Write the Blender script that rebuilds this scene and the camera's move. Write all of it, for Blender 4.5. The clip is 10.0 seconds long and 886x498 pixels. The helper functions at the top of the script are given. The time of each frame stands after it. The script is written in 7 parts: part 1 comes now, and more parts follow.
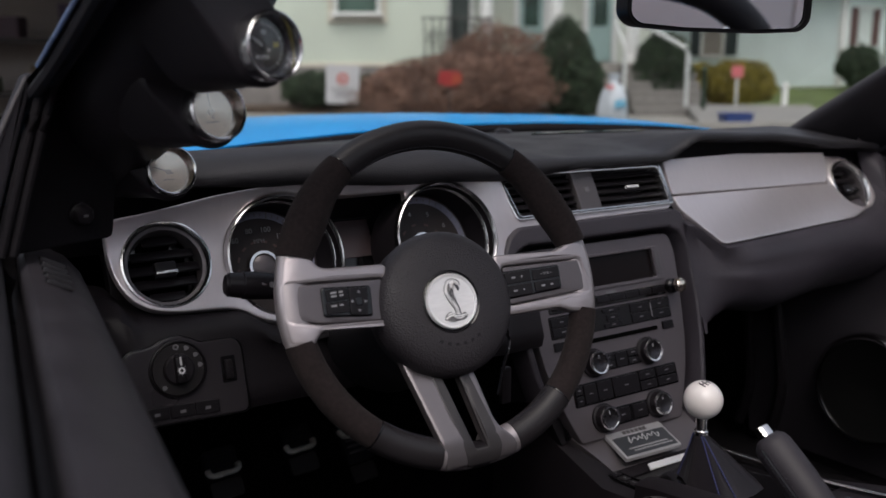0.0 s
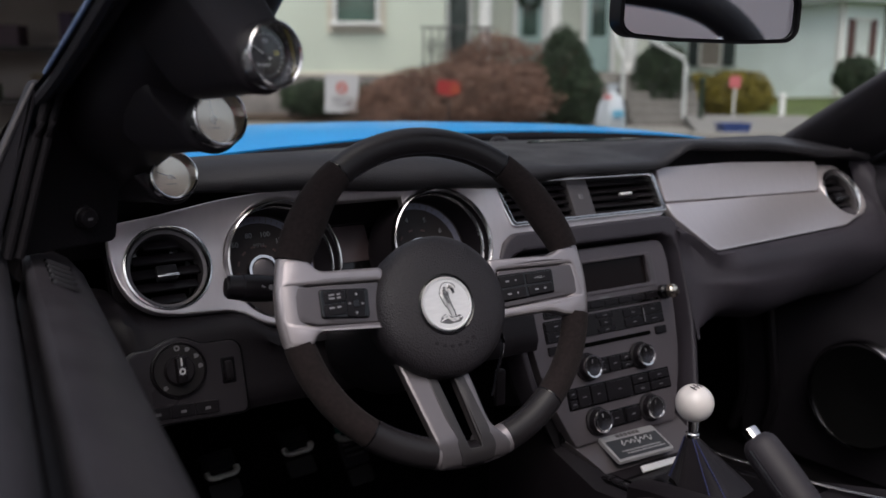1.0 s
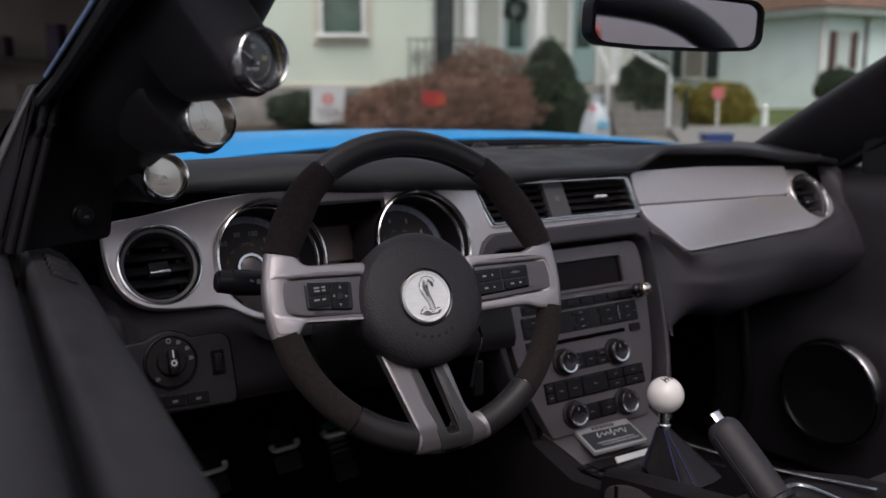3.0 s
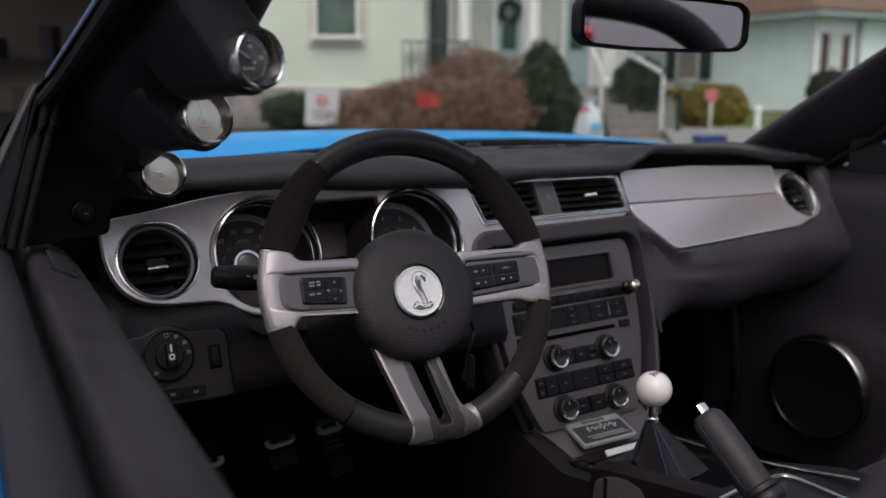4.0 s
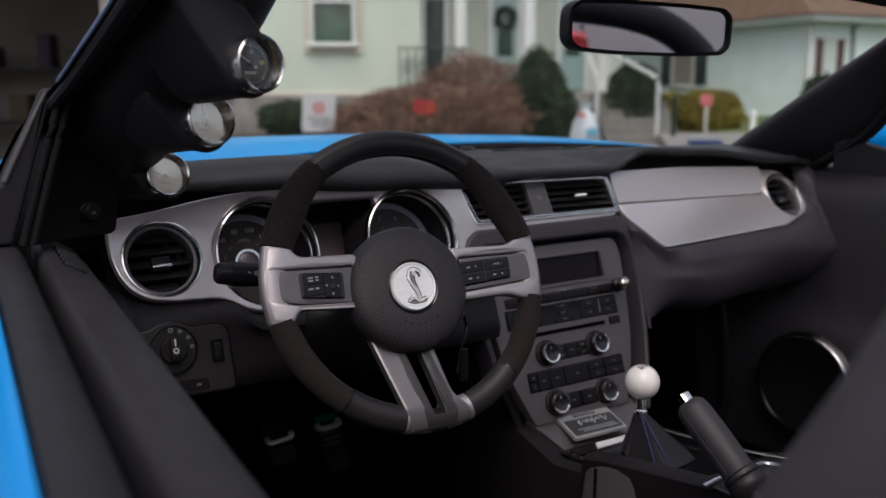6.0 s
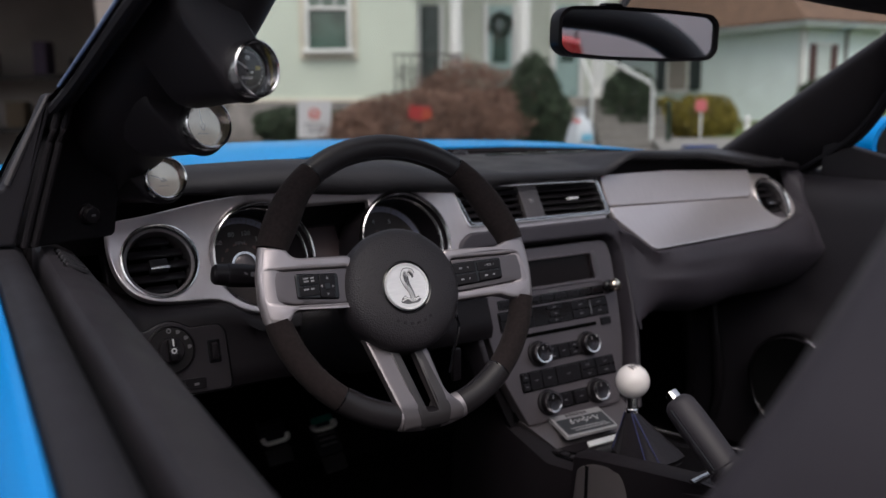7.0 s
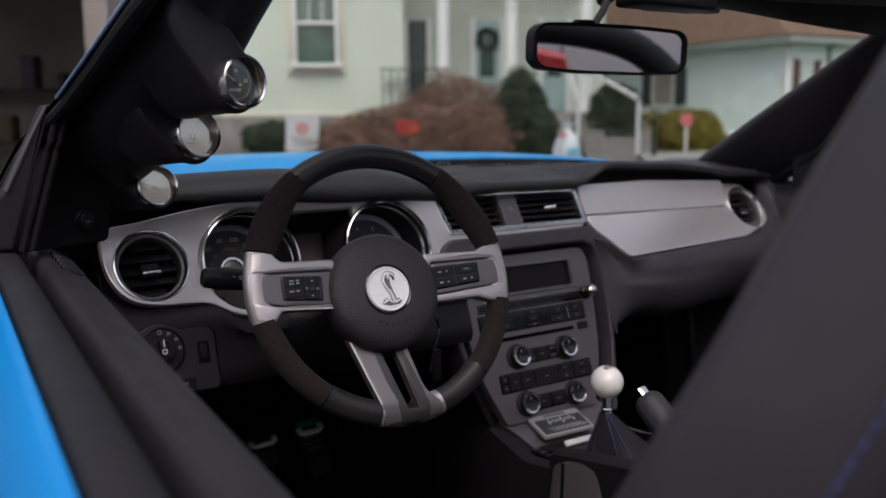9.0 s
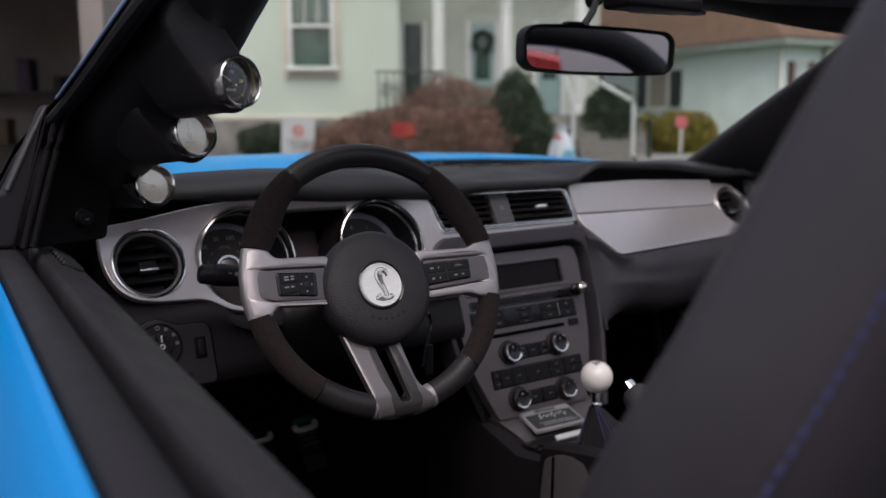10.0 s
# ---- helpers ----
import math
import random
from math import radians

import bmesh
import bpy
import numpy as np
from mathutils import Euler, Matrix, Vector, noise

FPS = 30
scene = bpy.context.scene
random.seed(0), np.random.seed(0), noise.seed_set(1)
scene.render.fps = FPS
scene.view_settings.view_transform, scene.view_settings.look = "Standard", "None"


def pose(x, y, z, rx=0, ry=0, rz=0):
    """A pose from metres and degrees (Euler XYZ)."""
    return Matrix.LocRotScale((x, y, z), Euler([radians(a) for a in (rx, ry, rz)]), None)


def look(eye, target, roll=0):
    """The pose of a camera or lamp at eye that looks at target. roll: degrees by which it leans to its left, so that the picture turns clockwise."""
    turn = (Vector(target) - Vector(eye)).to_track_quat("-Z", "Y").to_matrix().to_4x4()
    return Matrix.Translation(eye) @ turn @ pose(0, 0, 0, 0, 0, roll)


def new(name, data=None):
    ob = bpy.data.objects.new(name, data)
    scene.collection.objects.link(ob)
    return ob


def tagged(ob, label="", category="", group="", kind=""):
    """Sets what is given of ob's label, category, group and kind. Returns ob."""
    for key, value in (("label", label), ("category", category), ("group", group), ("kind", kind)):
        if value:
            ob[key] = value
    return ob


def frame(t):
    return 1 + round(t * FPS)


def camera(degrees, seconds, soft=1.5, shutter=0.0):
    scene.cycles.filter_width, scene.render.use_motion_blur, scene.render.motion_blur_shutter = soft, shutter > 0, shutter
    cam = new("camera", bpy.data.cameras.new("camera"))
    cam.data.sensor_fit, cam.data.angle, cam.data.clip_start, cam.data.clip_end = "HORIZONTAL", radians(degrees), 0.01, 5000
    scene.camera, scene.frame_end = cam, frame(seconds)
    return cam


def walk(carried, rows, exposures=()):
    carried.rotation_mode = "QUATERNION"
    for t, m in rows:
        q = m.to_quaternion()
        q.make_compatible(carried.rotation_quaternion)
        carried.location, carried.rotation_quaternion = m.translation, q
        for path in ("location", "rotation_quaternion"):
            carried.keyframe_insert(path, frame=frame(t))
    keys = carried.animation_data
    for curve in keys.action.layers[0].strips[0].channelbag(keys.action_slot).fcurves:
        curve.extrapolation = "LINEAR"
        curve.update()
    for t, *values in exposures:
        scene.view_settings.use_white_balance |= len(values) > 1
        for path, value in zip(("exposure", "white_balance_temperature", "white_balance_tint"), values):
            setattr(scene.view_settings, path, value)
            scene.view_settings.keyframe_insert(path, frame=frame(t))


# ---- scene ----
cam = camera(52.3, 10.0)
PATH = [
    (0, (-0.922, -1.016, 1.084), (0.132, 0.636, 0.683), -0.0),
    (0.5, (-0.928, -1.023, 1.084), (0.13, 0.628, 0.692), 0.2),
    (1, (-0.932, -1.037, 1.083), (0.127, 0.616, 0.702), 0.2),
    (1.5, (-0.937, -1.051, 1.081), (0.127, 0.602, 0.709), 0.2),
    (2, (-0.943, -1.062, 1.08), (0.129, 0.586, 0.713), 0.2),
    (2.5, (-0.949, -1.074, 1.078), (0.131, 0.57, 0.717), 0.2),
    (4, (-0.966, -1.109, 1.073), (0.131, 0.526, 0.721), 0.2),
    (4.5, (-0.973, -1.116, 1.072), (0.13, 0.515, 0.72), 0.2),
    (5, (-0.978, -1.125, 1.069), (0.126, 0.507, 0.722), 0.1),
    (5.5, (-0.982, -1.137, 1.069), (0.12, 0.497, 0.726), -0.0),
    (7, (-0.997, -1.171, 1.067), (0.115, 0.46, 0.742), -0.2),
    (7.5, (-1.001, -1.183, 1.065), (0.117, 0.445, 0.748), -0.2),
    (8, (-1.007, -1.197, 1.065), (0.117, 0.428, 0.757), -0.3),
    (8.5, (-1.013, -1.212, 1.064), (0.117, 0.411, 0.765), -0.3),
    (9, (-1.019, -1.223, 1.063), (0.117, 0.397, 0.769), -0.2),
    (9.5, (-1.025, -1.236, 1.061), (0.116, 0.381, 0.771), -0.2),
    (10, (-1.03, -1.249, 1.059), (0.113, 0.366, 0.771), -0.3),
]
walk(cam, [(t, look(eye, target, roll)) for t, eye, target, roll in PATH])
from mathutils.geometry import delaunay_2d_cdt

cam.data.dof.use_dof = True
cam.data.dof.focus_distance = 1.10
cam.data.dof.aperture_fstop = 4.3

# ---- light ----
GROUND = -0.07
world = bpy.data.worlds.new("sky")
world.use_nodes = True
scene.world = world
wn = world.node_tree.nodes
wl = world.node_tree.links
sky = wn.new("ShaderNodeTexSky")
sky.sky_type = "NISHITA"
sky.sun_disc = False
sky.sun_elevation = radians(60)
sky.sun_rotation = radians(221)
sky.air_density = 1.0
sky.dust_density = 4.0
sky.ozone_density = 0.6
haze = wn.new("ShaderNodeHueSaturation")
haze.inputs["Saturation"].default_value = 0.5
wl.new(sky.outputs[0], haze.inputs["Color"])
wl.new(haze.outputs[0], wn["Background"].inputs["Color"])
wn["Background"].inputs["Strength"].default_value = 0.174
sun_data = bpy.data.lights.new("sun", "SUN")
sun_data.energy = 1.18
sun_data.angle = radians(50)
sun_data.color = (1.0, 0.92, 0.87)
sun = new("sun", sun_data)
sun.matrix_world = look((-3.2, -4.6, 10.0), (0, 0, 0))

# ---- materials ----


def mat(name, color, rough=0.5, metal=0.0, grain=0.0, grain_size=0.002, vary=0.12, vary_size=0.08, rough_vary=0.08,
        coat=0.0, sheen=0.0, spec=0.5, stretch=(1, 1, 1), cells=False, random_shade=0.0):
    m = bpy.data.materials.new(name)
    m.use_nodes = True
    n, l = m.node_tree.nodes, m.node_tree.links
    b = n["Principled BSDF"]
    b.inputs["Metallic"].default_value = metal
    b.inputs["Coat Weight"].default_value = coat
    b.inputs["Coat Roughness"].default_value = 0.05
    b.inputs["Sheen Weight"].default_value = sheen
    b.inputs["Specular IOR Level"].default_value = spec
    co = n.new("ShaderNodeTexCoord")
    mp = n.new("ShaderNodeMapping")
    mp.inputs["Scale"].default_value = stretch
    l.new(co.outputs["Object"], mp.inputs["Vector"])
    big = n.new("ShaderNodeTexNoise")
    big.inputs["Scale"].default_value = 1 / vary_size
    big.inputs["Detail"].default_value = 5
    l.new(mp.outputs[0], big.inputs["Vector"])
    ramp = n.new("ShaderNodeMapRange")
    ramp.inputs["From Min"].default_value, ramp.inputs["From Max"].default_value = 0.3, 0.7
    ramp.inputs["To Min"].default_value, ramp.inputs["To Max"].default_value = 1 - vary, 1 + vary
    l.new(big.outputs["Fac"], ramp.inputs["Value"])
    mix = n.new("ShaderNodeVectorMath")
    mix.operation = "SCALE"
    mix.inputs[0].default_value = color[:3]
    l.new(ramp.outputs[0], mix.inputs["Scale"])
    last = mix.outputs[0]
    if random_shade:
        inf = n.new("ShaderNodeObjectInfo")
        r2 = n.new("ShaderNodeMapRange")
        r2.inputs["To Min"].default_value, r2.inputs["To Max"].default_value = 1 - random_shade, 1 + random_shade
        l.new(inf.outputs["Random"], r2.inputs["Value"])
        m2 = n.new("ShaderNodeVectorMath")
        m2.operation = "SCALE"
        l.new(last, m2.inputs[0])
        l.new(r2.outputs[0], m2.inputs["Scale"])
        last = m2.outputs[0]
    l.new(last, b.inputs["Base Color"])
    rr = n.new("ShaderNodeMapRange")
    rr.inputs["From Min"].default_value, rr.inputs["From Max"].default_value = 0.3, 0.7
    rr.inputs["To Min"].default_value, rr.inputs["To Max"].default_value = max(0.02, rough - rough_vary), min(1, rough + rough_vary)
    l.new(big.outputs["Fac"], rr.inputs["Value"])
    l.new(rr.outputs[0], b.inputs["Roughness"])
    if grain:
        if cells:
            g = n.new("ShaderNodeTexVoronoi")
            out = "Distance"
        else:
            g = n.new("ShaderNodeTexNoise")
            g.inputs["Detail"].default_value = 3
            out = "Fac"
        g.inputs["Scale"].default_value = 1 / grain_size
        l.new(mp.outputs[0], g.inputs["Vector"])
        bump = n.new("ShaderNodeBump")
        bump.inputs["Strength"].default_value = grain
        bump.inputs["Distance"].default_value = grain_size * 0.4
        l.new(g.outputs[out], bump.inputs["Height"])
        l.new(bump.outputs[0], b.inputs["Normal"])
    return m


def glass(name, color=(1, 1, 1), rough=0.0, gloss_share=0.04, gloss_color=(0.8, 0.8, 0.8)):
    """A thin pane: mostly clear, with a little gloss."""
    m = bpy.data.materials.new(name)
    m.use_nodes = True
    n, l = m.node_tree.nodes, m.node_tree.links
    n.remove(n["Principled BSDF"])
    clear = n.new("ShaderNodeBsdfTransparent")
    clear.inputs["Color"].default_value = (*color, 1)
    gloss = n.new("ShaderNodeBsdfGlossy")
    gloss.inputs["Roughness"].default_value = rough
    gloss.inputs["Color"].default_value = (*gloss_color, 1)
    mix = n.new("ShaderNodeMixShader")
    mix.inputs[0].default_value = gloss_share
    l.new(clear.outputs[0], mix.inputs[1])
    l.new(gloss.outputs[0], mix.inputs[2])
    l.new(mix.outputs[0], n["Material Output"].inputs["Surface"])
    return m


M_PAD = mat("dash_vinyl", (0.0165, 0.0152, 0.0180), 0.50, grain=0.3, grain_size=0.0020, vary=0.14, cells=True, spec=0.42)
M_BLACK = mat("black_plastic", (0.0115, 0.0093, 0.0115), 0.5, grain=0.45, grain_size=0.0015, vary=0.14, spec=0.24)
M_SATIN = mat("satin_black_plastic", (0.0098, 0.0082, 0.0100), 0.38, grain=0.08, grain_size=0.001, spec=0.2)
M_GLOSS = mat("gloss_black", (0.006, 0.0055, 0.0065), 0.08, vary=0.05, rough_vary=0.03, spec=0.4)
M_RUBBER = mat("rubber_seal", (0.0130, 0.0115, 0.0150), 0.66, grain=0.15, grain_size=0.003, spec=0.28)
M_CARPET = mat("carpet", (0.011, 0.0098, 0.0115), 0.95, grain=0.8, grain_size=0.003, spec=0.1)
M_LEATHER = mat("black_leather", (0.042, 0.0365, 0.0450), 0.48, grain=0.25, grain_size=0.0022, cells=True, vary=0.1, spec=0.36)
M_RIM = mat("rim_leather", (0.0165, 0.0142, 0.0158), 0.40, grain=0.14, grain_size=0.0014, cells=True, spec=0.35)
M_SUEDE = mat("suede", (0.0198, 0.0148, 0.0150), 0.95, grain=1.0, grain_size=0.0012, vary=0.28, vary_size=0.004, sheen=0.03, spec=0.1)
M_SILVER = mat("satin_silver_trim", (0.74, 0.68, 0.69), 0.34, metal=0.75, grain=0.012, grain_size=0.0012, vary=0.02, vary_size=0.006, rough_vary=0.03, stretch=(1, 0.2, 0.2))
# darkened copy of the trim silver that carries the driver's side shade
M_SILVER_SHADE = mat("shaded_silver_trim", (0.64, 0.588, 0.602), 0.34, metal=0.75, grain=0.012, grain_size=0.0012, vary=0.02, vary_size=0.006, rough_vary=0.03, stretch=(1, 0.2, 0.2))
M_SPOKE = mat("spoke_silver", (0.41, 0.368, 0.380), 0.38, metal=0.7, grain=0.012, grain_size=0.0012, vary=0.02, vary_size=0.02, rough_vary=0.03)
# spoke silver again, with the lower spoke's shade put into the colour
M_SPOKE_SHADE = mat("shaded_spoke_silver", (0.175, 0.157, 0.164), 0.36, metal=0.75, grain=0.012, grain_size=0.0012, vary=0.02, vary_size=0.02, rough_vary=0.03)
M_GRIP = mat("grip_leather", (0.026, 0.0226, 0.0275), 0.52, grain=0.2, grain_size=0.0016, cells=True, spec=0.32)
M_DARK_LEATHER = mat("dark_boot_leather", (0.0130, 0.0110, 0.0135), 0.42, grain=0.3, grain_size=0.002, cells=True, spec=0.3)
M_POD = mat("pod_plastic", (0.0200, 0.0172, 0.0210), 0.46, grain=0.2, grain_size=0.0014, vary=0.14, spec=0.36)
M_CLASP = mat("clasp_silver", (0.36, 0.324, 0.333), 0.42, metal=0.7, grain=0.012, grain_size=0.001, vary=0.02, rough_vary=0.03)
M_SPOKE_GREY = mat("spoke_inlay_grey", (0.145, 0.129, 0.136), 0.40, metal=0.65, grain=0.05, grain_size=0.001, vary=0.04, spec=0.3)
M_SILVER_DARK = mat("dark_silver_trim", (0.135, 0.122, 0.127), 0.42, metal=0.7, grain=0.05, grain_size=0.001, vary=0.05)
M_STACK = mat("stack_bezel", (0.132, 0.115, 0.125), 0.40, metal=0.5, grain=0.08, grain_size=0.0008, vary=0.05, spec=0.3)
M_CHROME = mat("chrome", (0.78, 0.77, 0.78), 0.09, metal=1.0, vary=0.04, rough_vary=0.05)
M_BEZEL = mat("bezel_chrome", (0.66, 0.65, 0.66), 0.2, metal=1.0, vary=0.04, rough_vary=0.05)
M_BEZEL_DULL = mat("dull_silver", (0.36, 0.35, 0.36), 0.45, metal=0.3, vary=0.05)
M_POLISHED = mat("polished_aluminium", (0.72, 0.71, 0.71), 0.2, metal=1.0, vary=0.04, rough_vary=0.06)
M_BRUSHED = mat("brushed_aluminium", (0.86, 0.84, 0.84), 0.36, metal=0.3, grain=0.2, grain_size=0.0012, vary=0.05, vary_size=0.002, stretch=(0.1, 1, 1))
M_BALL = mat("white_ball", (0.80, 0.75, 0.73), 0.16, vary=0.03, coat=0.4)
M_INK = mat("white_print", (0.55, 0.55, 0.56), 0.5)
M_INK_DIM = mat("grey_print", (0.15, 0.145, 0.155), 0.5)
M_INK_MID = mat("pale_print", (0.28, 0.275, 0.285), 0.5)
M_DIM_PRINT = mat("faint_print", (0.17, 0.165, 0.18), 0.5)
M_DARKINK = mat("dark_print", (0.05, 0.05, 0.06), 0.5)
M_DIAL = mat("black_dial", (0.014, 0.012, 0.013), 0.5, vary=0.1, spec=0.25)
M_DIAL_GLARE = mat("glare_cream_dial", (0.95, 0.85, 0.69), 0.35, metal=0.0, vary=0.05)
M_RED = mat("red_print", (0.55, 0.03, 0.02), 0.5)
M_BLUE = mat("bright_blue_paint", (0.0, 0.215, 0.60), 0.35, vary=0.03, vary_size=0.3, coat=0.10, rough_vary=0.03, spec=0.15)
# same blue as the body, lightened for the light falling on the bonnet
M_BLUE_LIT = mat("lit_blue_paint", (0.0, 0.272, 0.66), 0.35, vary=0.03, vary_size=0.3, coat=0.22, rough_vary=0.03, spec=0.2)
M_SEAM_BLUE = mat("blue_seam_thread", (0.05, 0.054, 0.155), 0.7)
M_BLUE_STITCH = mat("blue_thread", (0.033, 0.038, 0.115), 0.7)
M_STITCH = mat("grey_thread", (0.022, 0.021, 0.027), 0.8, spec=0.2)
M_GLASS = glass("clear_glass")
M_LENS = glass("gauge_lens", gloss_share=0.10)
# extra gloss with a warm tint puts bright glare into this lens
M_LENS_BRIGHT = glass("warm_glare_lens", color=(1, 0.97, 0.90), rough=0.18, gloss_share=0.50, gloss_color=(1.0, 0.94, 0.83))
M_MIRROR = mat("mirror_silver", (0.93, 0.91, 0.92), 0.02, metal=1.0, vary=0.0, rough_vary=0.0)
# body blue paled with grey for the sky it reflects
M_PILLAR_EDGE = mat("pillar_edge_sheen", (0.22, 0.30, 0.50), 0.3, metal=0.2, vary=0.1)
M_GLOVE = mat("glovebox_vinyl", (0.045, 0.0388, 0.0475), 0.50, grain=0.35, grain_size=0.0020, vary=0.10, cells=True, spec=0.38)
M_KNOB = mat("satin_knob_grey", (0.042, 0.039, 0.044), 0.25, metal=0.7, vary=0.05)
M_SAIL_LIT = mat("lit_sail_grey", (0.048, 0.044, 0.048), 0.5, grain=0.1, grain_size=0.002)
M_GAUGE_FACE = mat("cluster_dial", (0.034, 0.027, 0.027), 0.5, vary=0.1, spec=0.25)
M_PEDAL_FACE = mat("shaded_pedal_face", (0.034, 0.031, 0.031), 0.4, metal=0.5, vary=0.1)
M_PEDAL_GLINT = mat("pedal_glint", (0.90, 0.85, 0.79), 0.30, metal=0.15, vary=0.05)
M_RING = mat("gauge_ring_metal", (0.42, 0.41, 0.42), 0.22, metal=1.0, vary=0.04)
M_DOOR = mat("door_vinyl", (0.0195, 0.0168, 0.0208), 0.55, grain=0.3, grain_size=0.0020, vary=0.14, cells=True, spec=0.34)
M_PILLAR = mat("pillar_vinyl", (0.030, 0.0265, 0.0305), 0.5, grain=0.2, grain_size=0.0014, vary=0.12, spec=0.34)
M_TEAL = mat("teal_tape", (0.0, 0.16, 0.12), 0.4)

# ---- mesh tools ----


def part(name, bm, material, parent=None, label="", angle=35, m=None):
    """Links a bmesh as one mesh object, under a parent where there is one."""
    bmesh.ops.recalc_face_normals(bm, faces=bm.faces)
    me = bpy.data.meshes.new(name)
    if m is not None:
        bm.transform(m)
    bm.to_mesh(me)
    bm.free()
    me.shade_smooth()
    me.set_sharp_from_angle(angle=radians(angle))
    for one in (material if isinstance(material, (list, tuple)) else [material]):
        me.materials.append(one)
    ob = new(name, me)
    if parent is not None:
        ob.parent = parent
    if label:
        tagged(ob, label)
    return ob


def thing(name, label, category, at=(0, 0, 0), group="", kind=""):
    ob = new(name)
    ob.empty_display_size = 0.05
    return tagged(ob, label, category, group, kind)


def axes(origin, x, y, z):
    m = Matrix((Vector(x).normalized(), Vector(y).normalized(), Vector(z).normalized())).transposed().to_4x4()
    m.translation = origin
    return m


def box(bm, c, s, m=None, bevel=0.0, seg=2):
    r = bmesh.ops.create_cube(bm, size=1)
    vs = r["verts"]
    for v in vs:
        v.co = Vector((v.co.x * s[0] + c[0], v.co.y * s[1] + c[1], v.co.z * s[2] + c[2]))
    if bevel:
        es = list({e for v in vs for e in v.link_edges})
        out = bmesh.ops.bevel(bm, geom=es, offset=bevel, segments=seg, profile=0.5, affect="EDGES")
        vs = out["verts"]
    if m is not None:
        for v in set(vs):
            v.co = m @ v.co
    return bm


def box_bm(c, s, m=None, bevel=0.0, seg=2):
    return box(bmesh.new(), c, s, m, bevel, seg)


def rings(bm, loops, closed=True, caps=True):
    """Skins a row of loops that all have the same number of points."""
    vs = [[bm.verts.new(p) for p in loop] for loop in loops]
    n = len(vs[0])
    for a, b in zip(vs, vs[1:]):
        for i in range(n if closed else n - 1):
            j = (i + 1) % n
            bm.faces.new((a[i], a[j], b[j], b[i]))
    if caps and closed:
        bm.faces.new(vs[0][::-1])
        bm.faces.new(vs[-1])
    return bm


def lathe(profile, m=None, n=40, caps=False, bm=None):
    """Turns a profile of (radius, height) round z."""
    bm = bm or bmesh.new()
    loops = [[(r * math.cos(2 * math.pi * i / n), r * math.sin(2 * math.pi * i / n), z) for i in range(n)] for r, z in profile]
    if m is not None:
        loops = [[m @ Vector(p) for p in loop] for loop in loops]
    return rings(bm, loops, True, caps)


def tube(points, radius, n=10, bm=None, flat=1.0, caps=True):
    """A round bar along a line of points; radius may be one number or one for each point."""
    bm = bm or bmesh.new()
    pts = [Vector(p) for p in points]
    rs = radius if isinstance(radius, (list, tuple)) else [radius] * len(pts)
    loops = []
    up = Vector((0, 0, 1))
    for i, p in enumerate(pts):
        d = (pts[min(i + 1, len(pts) - 1)] - pts[max(i - 1, 0)]).normalized()
        if abs(d.dot(up)) > 0.95:
            up = Vector((0, 1, 0))
        side = d.cross(up).normalized()
        top = side.cross(d).normalized()
        loops.append([p + rs[i] * (math.cos(2 * math.pi * k / n) * side + flat * math.sin(2 * math.pi * k / n) * top) for k in range(n)])
    return rings(bm, loops, True, caps)


def smooth(points, steps=6):
    """A Catmull-Rom line through points."""
    pts = [Vector(p) for p in points]
    out = []
    for i in range(len(pts) - 1):
        a, b, c, d = pts[max(i - 1, 0)], pts[i], pts[i + 1], pts[min(i + 2, len(pts) - 1)]
        for k in range(steps):
            t = k / steps
            out.append(0.5 * (2 * b + (c - a) * t + (2 * a - 5 * b + 4 * c - d) * t * t + (3 * b - a - 3 * c + d) * t ** 3))
    out.append(pts[-1])
    return out


def rounded(points, radius, seg=5):
    """A 2D outline with its corners rounded."""
    out = []
    n = len(points)
    for i in range(n):
        p, a, b = (Vector(points[j % n][:2]) for j in (i, i - 1, i + 1))
        r = points[i][2] if len(points[i]) > 2 else radius
        u, v = (a - p), (b - p)
        cut = min(r, u.length * 0.48, v.length * 0.48)
        if cut < 1e-6:
            out.append((p.x, p.y))
            continue
        s, e = p + u.normalized() * cut, p + v.normalized() * cut
        for k in range(seg + 1):
            t = k / seg
            q = (1 - t) ** 2 * s + 2 * t * (1 - t) * p + t * t * e
            out.append((q.x, q.y))
    return out


def disc(cx, cy, r, n=40, sx=1.0):
    return [(cx + sx * r * math.cos(2 * math.pi * i / n), cy + r * math.sin(2 * math.pi * i / n)) for i in range(n)]


def rect(x0, y0, x1, y1, r=0.0, seg=4):
    pts = [(x0, y0), (x1, y0), (x1, y1), (x0, y1)]
    return rounded(pts, r, seg) if r else pts


def area2(loop):
    return 0.5 * sum(a[0] * b[1] - b[0] * a[1] for a, b in zip(loop, loop[1:] + loop[:1]))


def inset(loop, d):
    """Moves an outline to its inside by d."""
    s = 1 if area2(loop) > 0 else -1
    n = len(loop)
    out = []
    for i in range(n):
        a, p, b = (Vector(loop[j % n]) for j in (i - 1, i, i + 1))
        u, v = (p - a), (b - p)
        if u.length < 1e-9 or v.length < 1e-9:
            out.append(tuple(p))
            continue
        nu, nv = Vector((-u.y, u.x)).normalized(), Vector((-v.y, v.x)).normalized()
        w = nu + nv
        w = w / max(0.35, w.dot(w) / 2)
        out.append((p.x + s * d * w.x, p.y + s * d * w.y))
    return out


